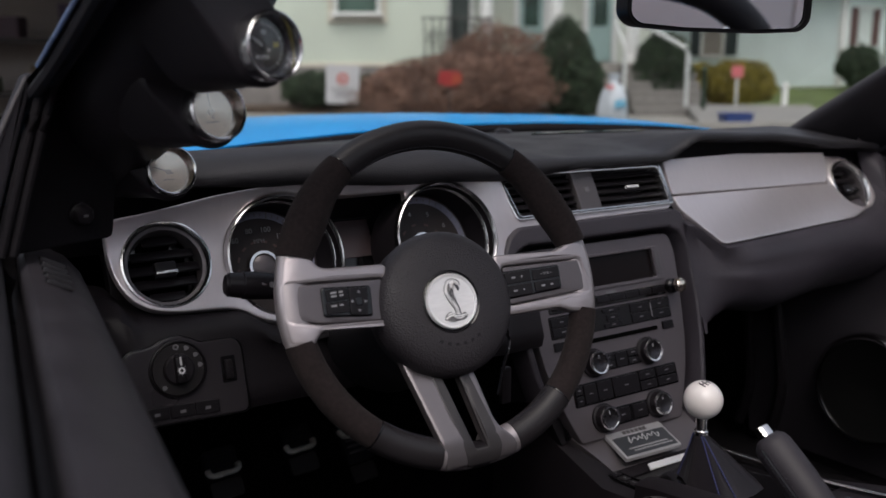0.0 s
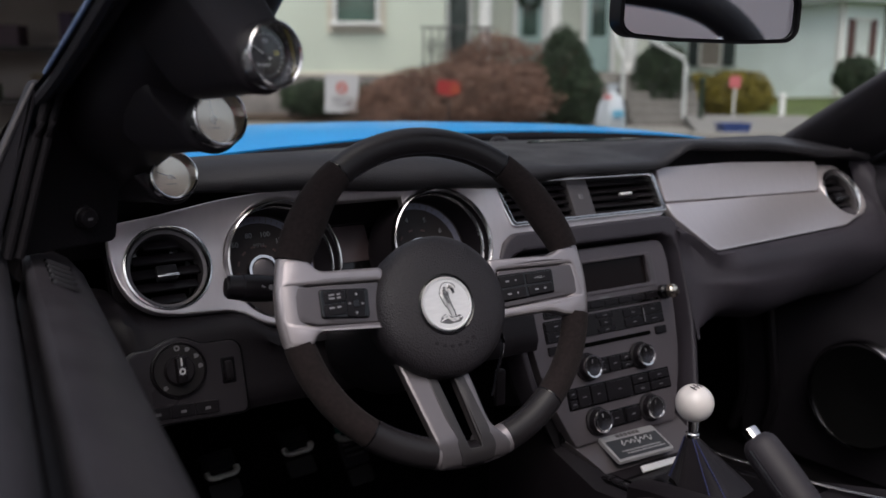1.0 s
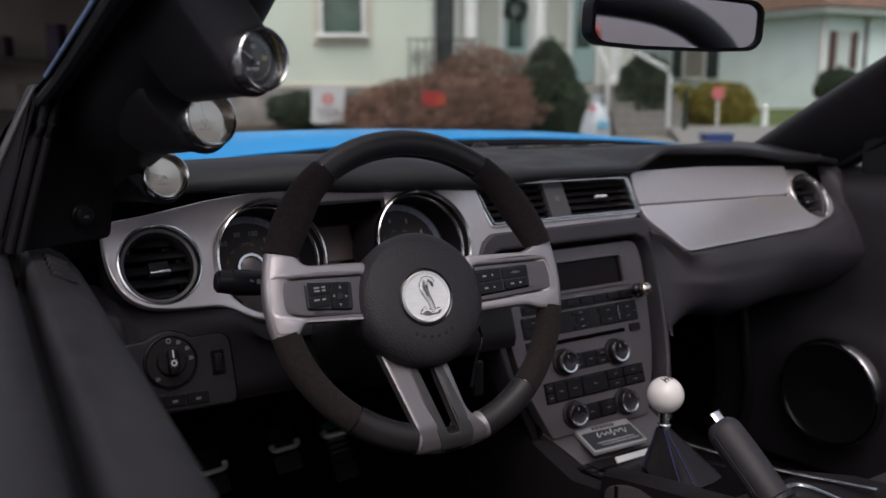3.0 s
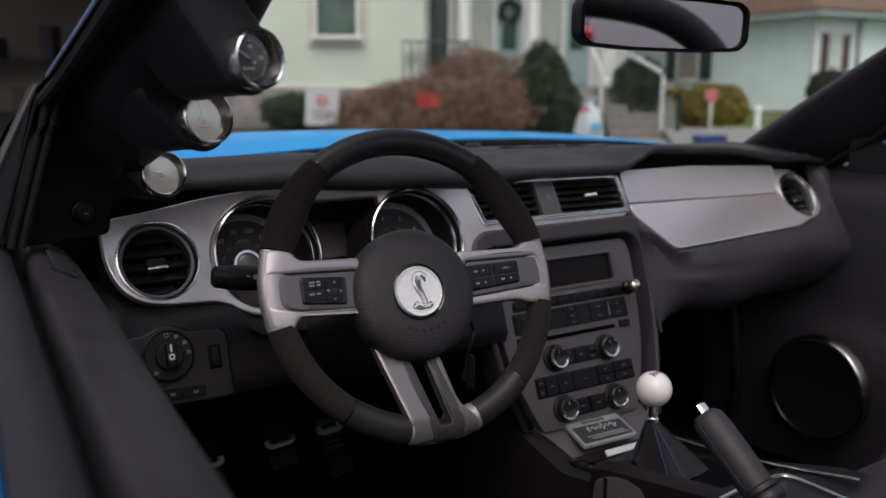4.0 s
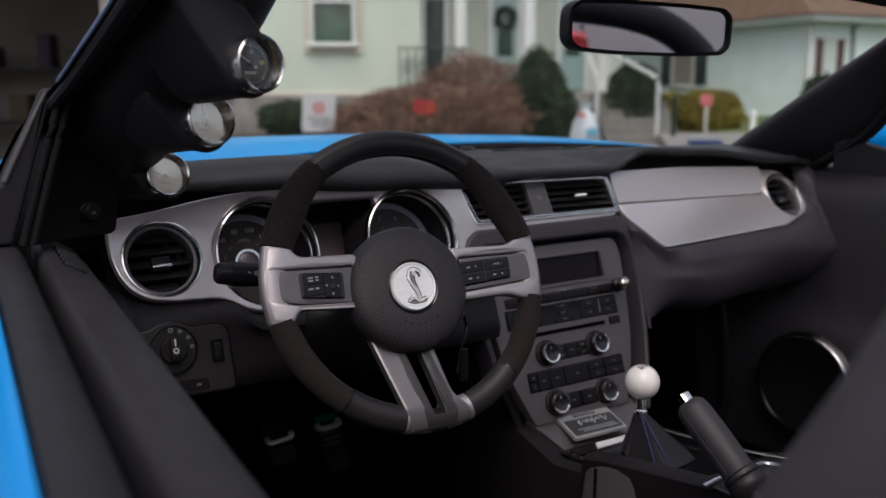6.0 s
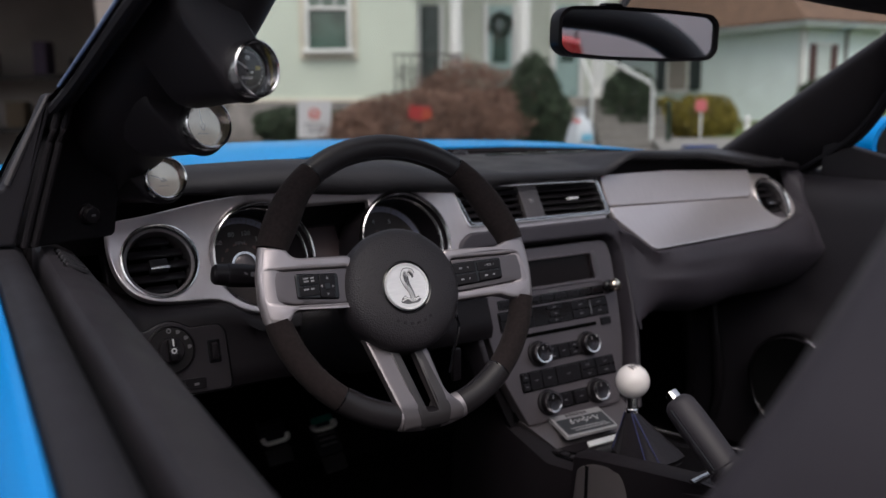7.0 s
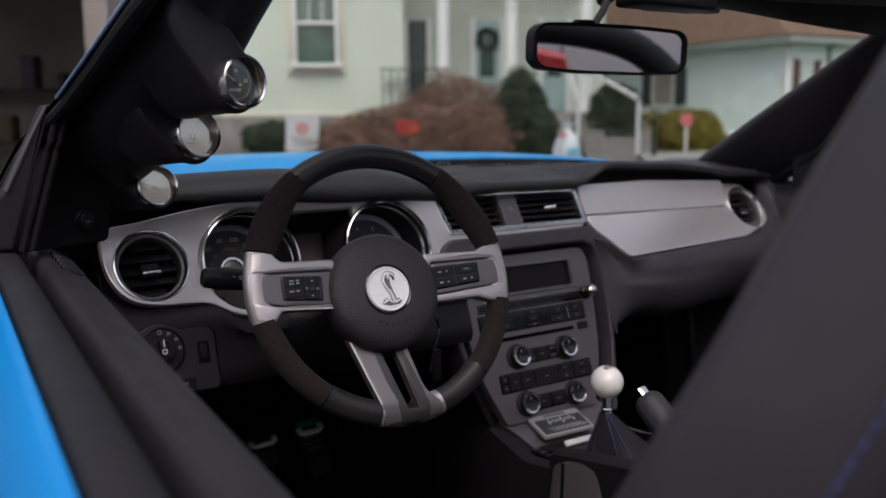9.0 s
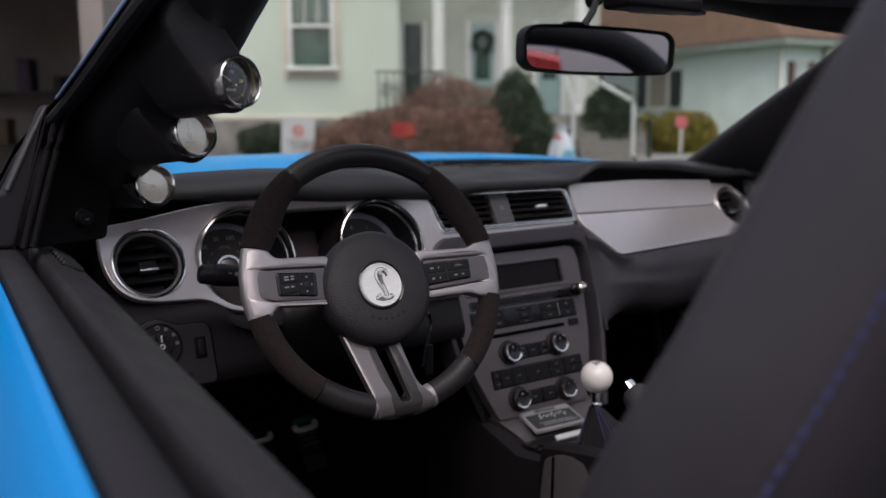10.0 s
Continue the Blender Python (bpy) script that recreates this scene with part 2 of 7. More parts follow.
def inside(p, loop):
    """Whether a 2D point lies within an outline."""
    hit = False
    for a, b in zip(loop, loop[1:] + loop[:1]):
        if (a[1] > p.y) != (b[1] > p.y) and p.x < (b[0] - a[0]) * (p.y - a[1]) / (b[1] - a[1]) + a[0]:
            hit = not hit
    return hit


def plate(outer, m, depth=0.01, bevel=0.001, holes=(), bm=None, z=0.0, bend=None, grid=0.0):
    """A slab with a rounded front edge in the plane of m (x right, y up, z towards the viewer), with holes through it.
    bend: by how much its front bulges at (x, y); grid: the spacing of points on a bent front."""
    bm = bm or bmesh.new()
    bend = bend or (lambda x, y: 0.0)
    flat, edges, corner = [], [], []
    for loop, sign in [(outer, 1)] + [(h, -1) for h in holes]:
        front = inset(loop, sign * bevel)
        mid = inset(loop, sign * bevel * 0.3)
        rows = []
        inner = inset(loop, sign * bevel * 1.35)
        for pts, zz in ((inner, z), (front, z), (mid, z - bevel * 0.3), (loop, z - bevel), (loop, z - depth)):
            rows.append([bm.verts.new(m @ Vector((x, y, zz + bend(x, y)))) for x, y in pts])
        n = len(loop)
        for a, b in zip(rows, rows[1:]):
            for i in range(n):
                bm.faces.new((a[i], b[i], b[(i + 1) % n], a[(i + 1) % n]))
        k = len(flat)
        flat += [Vector(p) for p in inner]
        corner += rows[0]
        edges += [(k + i, k + (i + 1) % n) for i in range(n)]
    if grid:
        xs, ys = [p.x for p in flat], [p.y for p in flat]
        for i in range(1, int((max(xs) - min(xs)) / grid)):
            for j in range(1, int((max(ys) - min(ys)) / grid)):
                flat.append(Vector((min(xs) + i * grid, min(ys) + j * grid)))
    vs, _, faces, origin, _, _ = delaunay_2d_cdt(flat, edges, [], 0, 1e-7)
    made = {}
    loops = [inset(outer, bevel * 1.35)] + [inset(h, -bevel * 1.35) for h in holes]
    for f in faces:
        mid = sum((vs[i] for i in f), Vector((0, 0))) / 3
        if sum(inside(mid, loop) for loop in loops) % 2 == 0 or not inside(mid, loops[0]):
            continue
        for i in f:
            if i not in made:
                k = next((o for o in origin[i] if o < len(corner)), None)
                made[i] = corner[k] if k is not None else bm.verts.new(m @ Vector((vs[i].x, vs[i].y, z + bend(vs[i].x, vs[i].y))))
        ring = [made[i] for i in f]
        if len(set(ring)) == 3 and not bm.faces.get(ring):
            bm.faces.new(ring)
    return bm


def letters(text, size, m, depth=0.0004, align="CENTER"):
    """Raised writing, as a bmesh."""
    cu = bpy.data.curves.new("writing", "FONT")
    cu.body, cu.size, cu.extrude, cu.align_x, cu.align_y = text, size, depth, align, "CENTER"
    cu.resolution_u = 2
    ob = bpy.data.objects.new("writing", cu)
    me = ob.to_mesh()
    bm = bmesh.new()
    bm.from_mesh(me)
    ob.to_mesh_clear()
    bpy.data.objects.remove(ob)
    bm.transform(m)
    return bm


def at(m, x, y, z=0.0, turn=0.0):
    return m @ pose(x, y, z, 0, 0, turn)


def sheet(f, nu, nv, bm=None, thick=None):
    """A surface f(u, v), with u and v from 0 to 1; thick: a way by which its back lies off."""
    bm = bm or bmesh.new()
    g = [[bm.verts.new(f(i / nu, j / nv)) for j in range(nv + 1)] for i in range(nu + 1)]
    for i in range(nu):
        for j in range(nv):
            bm.faces.new((g[i][j], g[i + 1][j], g[i + 1][j + 1], g[i][j + 1]))
    if thick is not None:
        t = Vector(thick)
        h = [[bm.verts.new(v.co + t) for v in row] for row in g]
        for i in range(nu):
            for j in range(nv):
                bm.faces.new((h[i][j], h[i][j + 1], h[i + 1][j + 1], h[i + 1][j]))
        for i in range(nu):
            bm.faces.new((g[i][0], h[i][0], h[i + 1][0], g[i + 1][0]))
            bm.faces.new((g[i][nv], g[i + 1][nv], h[i + 1][nv], h[i][nv]))
        for j in range(nv):
            bm.faces.new((g[0][j], g[0][j + 1], h[0][j + 1], h[0][j]))
            bm.faces.new((g[nu][j], h[nu][j], h[nu][j + 1], g[nu][j + 1]))
    return bm


def lerp(points, t):
    """A value at t in a table of (t, value or tuple)."""
    if t <= points[0][0]:
        return points[0][1]
    for (a, p), (b, q) in zip(points, points[1:]):
        if t <= b:
            k = (t - a) / (b - a)
            k = k * k * (3 - 2 * k)
            return tuple(x + (y - x) * k for x, y in zip(p, q)) if isinstance(p, tuple) else p + (q - p) * k
    return points[-1][1]


# the planes of the dashboard, the centre stack and the steering wheel
DASH = axes((0, 0, 0.853), (1, 0, 0), (0, 0.5, 0.866), (0, -0.866, 0.5))
STACK = axes((0, -0.019, 0.793), (1, 0, 0), (0, 0.3304, 0.9439), (0, -0.9439, 0.3304))
_a, _b = radians(21.5), radians(-5.2)
_n = Vector((math.sin(_b), -math.cos(_a) * math.cos(_b), math.sin(_a) * math.cos(_b)))
_u = Vector((0, math.sin(_a), math.cos(_a)))
WHEEL = axes((-0.417, -0.232, 0.849), _u.cross(_n), _u, _n)

# ---- the car: shell round the cabin ----


def brow(x):
    return lerp([(-0.76, 0.944), (-0.6, 0.960), (-0.45, 0.963), (-0.3, 0.955), (-0.12, 0.945), (0.17, 0.942), (0.26, 0.972), (0.4, 0.966), (0.7, 0.939), (0.76, 0.930)], x)


def cowl_y(x):
    return 0.66 - 0.75 * x * x


def build_dashboard():
    d = thing("dashboard", "black vinyl dashboard with satin silver trim panels", "dashboard")

    def pad(u, v):
        x = -0.765 + 1.53 * u
        b, far = brow(x), cowl_y(x)
        raised = max(0.0, b - 0.945)
        lip = 0.018 * max(0.0, min(1.0, (-0.10 - x) / 0.12))
        deep = lerp([(-0.72, 0.010), (-0.60, 0.017), (-0.50, 0.024), (-0.40, 0.029), (-0.14, 0.026), (0.02, 0.016), (0.20, 0.015)], x)
        ridge = lerp([(-0.74, 0.010), (-0.55, 0.020), (-0.28, 0.020), (-0.12, 0.004), (0.0, 0.0)], x)
        row = [(0.10, 0.86), (0.064 - 0.5 * lip, b - deep - 0.004), (0.032 - lip, b - deep), (0.026 - lip, b - 0.80 * deep), (0.025 - lip, b - 0.40 * deep), (0.029 - lip, b - 0.05 * deep), (0.043 - lip, b + 0.001 + 0.55 * ridge),
               (0.080 - 0.5 * lip, b + 0.003 - raised * 0.2 + ridge), (0.17, 0.952 + 0.4 * raised + 0.7 * ridge), (0.28, 0.952), (0.45 * far / 0.6, 0.948), (far, 0.932), (far + 0.05, 0.90)]
        i = min(int(v * 12), 11)
        k = v * 12 - i
        y, z = (row[i][q] + (row[i + 1][q] - row[i][q]) * k for q in (0, 1))
        return x, y, z

    part("dash_top_pad", sheet(pad, 120, 12), M_PAD, d, "black grained soft vinyl dash top", 50)
    # slot for the defroster and a small sensor dome
    part("defroster_slot", plate(rounded([(-0.12, -0.012), (0.14, -0.02), (0.15, -0.002), (-0.1, 0.012)], 0.006), axes((0.28, 0.36, 0.9535), (1, -0.15, 0), (0.15, 1, 0), (0, 0, 1)), 0.004, 0.001), M_GLOSS, d)
    part("sensor_dome", lathe([(0.02, 0), (0.019, 0.006), (0.012, 0.012), (0.0, 0.014)], pose(0.17, 0.47, 0.944), 20), M_SATIN, d)

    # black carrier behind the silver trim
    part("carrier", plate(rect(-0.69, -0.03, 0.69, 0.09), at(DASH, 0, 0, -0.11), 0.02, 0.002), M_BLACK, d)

    # silver trim, driver's side and centre
    outer = rounded([(-0.711, 0.062), (-0.7095, 0.020), (-0.704, -0.008), (-0.691, -0.031), (-0.672, -0.044), (-0.645, -0.050), (-0.575, -0.054), (-0.545, -0.076), (-0.49, -0.088), (-0.43, -0.075), (-0.38, -0.066), (-0.31, -0.072),
                     (-0.245, -0.082), (-0.19, -0.06), (-0.172, -0.022), (-0.155, 0.001), (0.172, 0.004), (0.176, 0.087), (-0.16, 0.088), (-0.25, 0.090), (-0.47, 0.088), (-0.58, 0.079), (-0.66, 0.067)], 0.02, 6)
    hood = [(-0.503 + 0.0752 * math.cos(a), 0.0010 + 0.0752 * math.sin(a)) for a in [radians(q) for q in range(52, 312, 10)]]
    hood2 = [(-0.2695 + 0.0785 * math.cos(a), 0.0010 + 0.0752 * math.sin(a)) for a in [radians(q) for q in range(-128, 134, 10)]]
    cluster = hood + [(-0.425, -0.05), (-0.335, -0.05)] + hood2 + [(-0.324, 0.067), (-0.447, 0.067)]
    ventl = disc(-0.647, 0.007, 0.0485, 48)
    centre = rounded([(-0.158, 0.082), (0.166, 0.078), (0.167, 0.013), (-0.140, 0.013)], 0.008)
    curl = lambda x, y: 4.2 * max(0.0, y - 0.002) ** 2 * max(0.0, min(1.0, (-0.12 - x) / 0.10)) - 0.4 * min(0.0, y) ** 2
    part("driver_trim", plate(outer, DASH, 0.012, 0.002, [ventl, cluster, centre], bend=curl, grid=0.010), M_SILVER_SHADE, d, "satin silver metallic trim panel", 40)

    # passenger trim in two facets, with the crease between them
    up = rounded([(0.179, 0.0265), (0.58, 0.0185), (0.600, 0.060), (0.600, 0.0770), (0.36, 0.088), (0.179, 0.087)], 0.004)
    part("passenger_trim_upper", plate(up, DASH, 0.012, 0.0015, bend=lambda x, y: 0.06 * (y - 0.02)), M_SILVER, d, "satin silver metallic trim panel")
    low = rounded([(0.179, 0.0245), (0.179, 0.000, 0.02), (0.234, -0.0735, 0.012), (0.60, -0.060), (0.700, -0.03, 0.03), (0.709, 0.034, 0.03), (0.675, 0.072, 0.02), (0.603, 0.0765), (0.603, 0.060), (0.582, 0.0165)], 0.004)
    part("passenger_trim_lower", plate(low, DASH, 0.012, 0.0025, [disc(0.647, 0.007, 0.0485, 40)], bend=lambda x, y: -0.20 * (y - 0.02)), M_SILVER, d, "satin silver metallic trim panel")

    # round vents
    for name, x in (("air_vent", -0.647), ("air_vent", 0.647)):
        o = at(DASH, x, 0.007) @ Matrix(((1, 0, 0, 0), (0, 1, 0, 0), (0, 0.10 if x < 0 else 0.0, 1, 0.003 if x < 0 else 0.0), (0, 0, 0, 1)))
        v = part(name, lathe([(0.0455, -0.030), (0.0455, -0.004), (0.0468, 0.000), (0.0490, 0.0035), (0.0512, 0.003), (0.0522, -0.001), (0.0522, -0.008)], o, 56), M_POLISHED, d, "round air vent with a silver ring and black slats")
        part("inner_ring", lathe([(0.0412, -0.03), (0.0414, -0.008), (0.0424, -0.005), (0.0455, -0.004)], o, 56), M_SILVER_DARK, v)
        part("vent_back", lathe([(0.0, -0.036), (0.047, -0.036)], o, 32), M_GLOSS, v)
        for k in range(5):
            y = -0.0335 + 0.0165 * k
            w = math.sqrt(0.0412 ** 2 - min(0.036, abs(y) + 0.004) ** 2)
            m = at(o, 0, y, -0.017) @ pose(0, 0, 0, 58)
            part("slat", box_bm((0, 0, 0), (2 * w, 0.0034, 0.0135), m, 0.0009), M_SATIN, v)
        part("slat_hub", box_bm((0, 0, 0), (0.024, 0.018, 0.010), at(o, 0, -0.003, -0.012), 0.0015), M_SATIN, v)
        part("tab", box_bm((0, 0, 0), (0.025, 0.0040, 0.008), at(o, 0, -0.008, -0.006), 0.0012), M_POLISHED, v, "bright metal adjuster tab")

    # centre vents in their bright surround
    c = part("centre_vent", plate(rounded([(-0.162, 0.0855), (0.171, 0.0815), (0.174, 0.010), (-0.145, 0.010)], 0.009), DASH, 0.03, 0.002, [rounded([(-0.150, 0.079), (0.161, 0.0755), (0.163, 0.0175), (-0.137, 0.0175)], 0.005)], z=0.004), M_POLISHED, d, "twin rectangular air vents in a bright silver surround", 40)
    part("vent_back", plate(rect(-0.15, 0.012, 0.165, 0.08), at(DASH, 0, 0, -0.03), 0.004, 0.001), M_GLOSS, c)
    part("divider", plate(rect(-0.016, 0.0172, 0.026, 0.078), at(DASH, 0, 0, -0.002), 0.02, 0.002), M_SILVER_DARK, c, "grey metallic divider")
    part("divider_button", plate(rect(0.001, 0.046, 0.009, 0.054, 0.001), at(DASH, 0, 0, -0.0005), 0.003, 0.0005), M_INK_DIM, c)
    for x0, x1 in ((-0.144, -0.0165), (0.0265, 0.1615)):
        for k in range(5):
            y = 0.023 + 0.0122 * k
            m = at(DASH, (x0 + x1) / 2, y, -0.012) @ pose(0, 0, 0, 50)
            part("slat", box_bm((0, 0, 0), (x1 - x0, 0.0028, 0.0115), m, 0.0007), M_SATIN, c)
        part("tab", box_bm((0, 0, 0), (0.026, 0.0045, 0.006), at(DASH, (x0 + x1) / 2 + 0.004, 0.0475, -0.001), 0.001), M_BRUSHED, c)

    # lower panel on the driver's side
    def lower_left(u, v):
        x = -0.752 + 0.60 * u
        top = lerp([(-0.76, 0.835), (-0.71, 0.825), (-0.69, 0.806), (-0.66, 0.801), (-0.575, 0.799), (-0.53, 0.776), (-0.44, 0.776), (-0.2, 0.778)], x)
        edge = (top - 0.853) * 0.577 - 0.004
        row = [(0.06, top + 0.005), (edge + 0.01, top + 0.002), (edge - 0.006, top - 0.003), (min(edge - 0.014, -0.044), top - 0.014), (-0.054, 0.762), (-0.063, 0.738), (-0.072, 0.712), (-0.068, 0.696), (-0.040, 0.684), (0.02, 0.672), (0.12, 0.665)]
        i = min(int(v * 10), 9)
        k = v * 10 - i
        y, z = (row[i][q] + (row[i + 1][q] - row[i][q]) * k for q in (0, 1))
        return x, y + 0.5 * max(0.0, -0.70 - x), z

    # black plastic picked over dash vinyl to put its shade into the colour
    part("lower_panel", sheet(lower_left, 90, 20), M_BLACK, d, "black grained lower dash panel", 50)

    # rolled lower pad on the passenger's side
    def lower_right(u, v):
        x = 0.1725 + 0.5925 * u
        top = lerp([(0.155, 0.832), (0.185, 0.824), (0.236, 0.783), (0.60, 0.793), (0.69, 0.812), (0.73, 0.842), (0.745, 0.90), (0.77, 0.92)], x)
        k0 = (top - 0.853) * 0.577 - 0.003
        proud = max(0.0, 0.20 * (0.02 - (top - 0.853) / 0.866)) * (1 if x < 0.72 else 0)
        row = [(k0 + 0.04, top + 0.022), (k0 - 0.85 * proud, top + 0.5 * proud), (k0 - 0.85 * proud - 0.014, top - 0.010), (-0.076, 0.757), (-0.082, 0.730), (-0.078, 0.702), (-0.064, 0.675), (-0.03, 0.652), (0.03, 0.64), (0.18, 0.635), (0.3, 0.62)]
        i = min(int(v * 10), 9)
        k = v * 10 - i
        y, z = (row[i][q] + (row[i + 1][q] - row[i][q]) * k for q in (0, 1))
        z += lerp([(0.16, 0.045), (0.23, 0.032), (0.375, 0.010), (0.60, 0.004)], x) * max(0.0, min(1.0, (0.755 - z) / 0.05))
        y += lerp([(0.34, 0.0), (0.62, 0.55)], x) * max(0.0, 0.765 - z)
        x -= 0.45 * max(0.0, 0.82 - z) * max(0.0, (x - 0.48) / 0.28)
        # next to the centre stack the pad falls back to the face of the padded arch
        e = max(0.0, min(1.0, (0.300 - x) / 0.125))
        e = e * e * (3 - 2 * e)
        front = -0.0325 + 0.35 * (z - 0.793)
        return x, y + (front - y) * e * max(0.0, min(1.0, (v - 0.10) / 0.10)) if z > 0.662 else y, z

    part("passenger_pad", sheet(lower_right, 90, 20), M_GLOVE, d, "black grained padded glovebox face", 50)
    return d


def build_cluster():
    c = thing("instrument_cluster", "instrument cluster with two round dials behind clear lens", "instrument cluster")
    part("housing", plate(rect(-0.60, -0.085, -0.15, 0.085), at(DASH, 0, 0, -0.066), 0.02, 0.002), M_BLACK, c)
    part("display", plate(rect(-0.425, -0.045, -0.318, 0.060, 0.006), at(DASH, 0, 0, -0.058), 0.004, 0.001), M_GLOSS, c, "dark glossy information display")
    # pink-brown plate drawn as a reflection on the display
    part("display_reflection", plate(rect(-0.400, 0.005, -0.350, 0.058, 0.003), at(DASH, 0, 0, -0.056), 0.002, 0.0005), mat("display_glass_sheen", (0.075, 0.055, 0.058), 0.16), c)
    for x, words, red in ((-0.503, ["20", "40", "60", "80", "100", "120", "140", "160", "180"], ""), (-0.2695, ["1", "2", "3", "4", "5", "6", "7", "8"], "x1000")):
        o = at(DASH, x, 0.0010) @ Matrix(((1.03 if red else 0.985, 0, 0.32, 0), (0, 0.985, -0.09, -0.003), (0, 0.17, 1.0, 0.008), (0, 0, 0, 1)))
        g = part("gauge", lathe([(0.0745, -0.052), (0.0745, -0.03), (0.0742, -0.012), (0.0738, -0.002)], o, 64), M_SATIN, c, "round black gauge in a chrome-edged tube")
        part("chrome_ring", lathe([(0.0726, -0.003), (0.0732, 0.0008), (0.0748, 0.0022), (0.0766, 0.0010), (0.0768, -0.006)], o, 64), M_RING, g, "polished metal ring")
        part("inner_ring", lathe([(0.0712, -0.0155), (0.0716, -0.0120), (0.0727, -0.0108), (0.0742, -0.0120), (0.0742, -0.0150)], o, 64), M_RING, g)
        part("dial", lathe([(0.0, -0.049), (0.0748, -0.049)], o, 48), M_GAUGE_FACE, g)
        part("scale_band", lathe([(0.0625, -0.0484), (0.0715, -0.0484)], o, 64), mat("blue_grey_band", (0.20, 0.20, 0.27), 0.5), g, "blue-grey scale band")
        part("hub_ring", lathe([(0.0155, -0.046), (0.0165, -0.044), (0.0200, -0.044), (0.0212, -0.0475)], o, 40), M_BEZEL, g, "bright ring round the hub")
        part("hub_cap", lathe([(0.0, -0.043), (0.0125, -0.0435), (0.0150, -0.045), (0.0152, -0.048)], o, 32), M_SPOKE_GREY, g)
        n = len(words)
        start, turn = (185, 27) if not red else (205, 34)
        for k, w in enumerate(words):
            a = radians(start - turn * k)
            part("numeral", letters(w, 0.0098, at(o, 0.0480 * math.cos(a), 0.0480 * math.sin(a), -0.0478)), M_INK_MID, g)
            part("inner_numeral", box_bm((0.0325, 0, 0), (0.0028, 0.0065, 0.0004), at(o, 0, 0, -0.0478, start - turn * k)), mat("dim_red_print", (0.10, 0.05, 0.05), 0.5), g)
        bm = bmesh.new()
        for k in range(4 * (n - 1) + 1):
            a = start - turn * k / 4
            box(bm, (0.0670, 0, 0), (0.009 if k % 4 == 0 else 0.004, 0.0010, 0.0006), at(o, 0, 0, -0.0478, a))
        part("graduation", bm, M_INK_DIM, g)
        part("needle", plate([(0.016, -0.0015), (0.062, -0.0006), (0.062, 0.0006), (0.016, 0.0015)], at(o, 0, 0, -0.045, 214), 0.0015, 0.0003), M_RED if red else M_INK, g)
        if red:
            part("red_writing", letters("x1000", 0.0085, at(o, -0.030, 0.006, -0.0475)), M_RED, g)
        else:
            part("unit_writing", letters("MPH", 0.0075, at(o, 0.0, 0.033, -0.0475)), M_INK_DIM, g)
    return c


def torus_arc(a0, a1, big, rx, rz, m, steps=None, n=18, swell=None):
    """A piece of a steering wheel's rim, between two angles; swell: its growth towards the hub."""
    steps = steps or max(4, int(abs(a1 - a0) / 4))
    loops = []
    for i in range(steps + 1):
        k = i / steps
        a = radians(a0 + (a1 - a0) * k)
        s = swell(a0 + (a1 - a0) * k) if swell else 1.0
        mid = big - rx * (s - 1)
        loops.append([m @ Vector(((mid + rx * s * math.cos(q)) * math.cos(a), (mid + rx * s * math.cos(q)) * math.sin(a), rz * (1 + 0.4 * (s - 1)) * math.sin(q)))
                      for q in [2 * math.pi * j / n for j in range(n)]])
    return rings(bmesh.new(), loops, True, True)


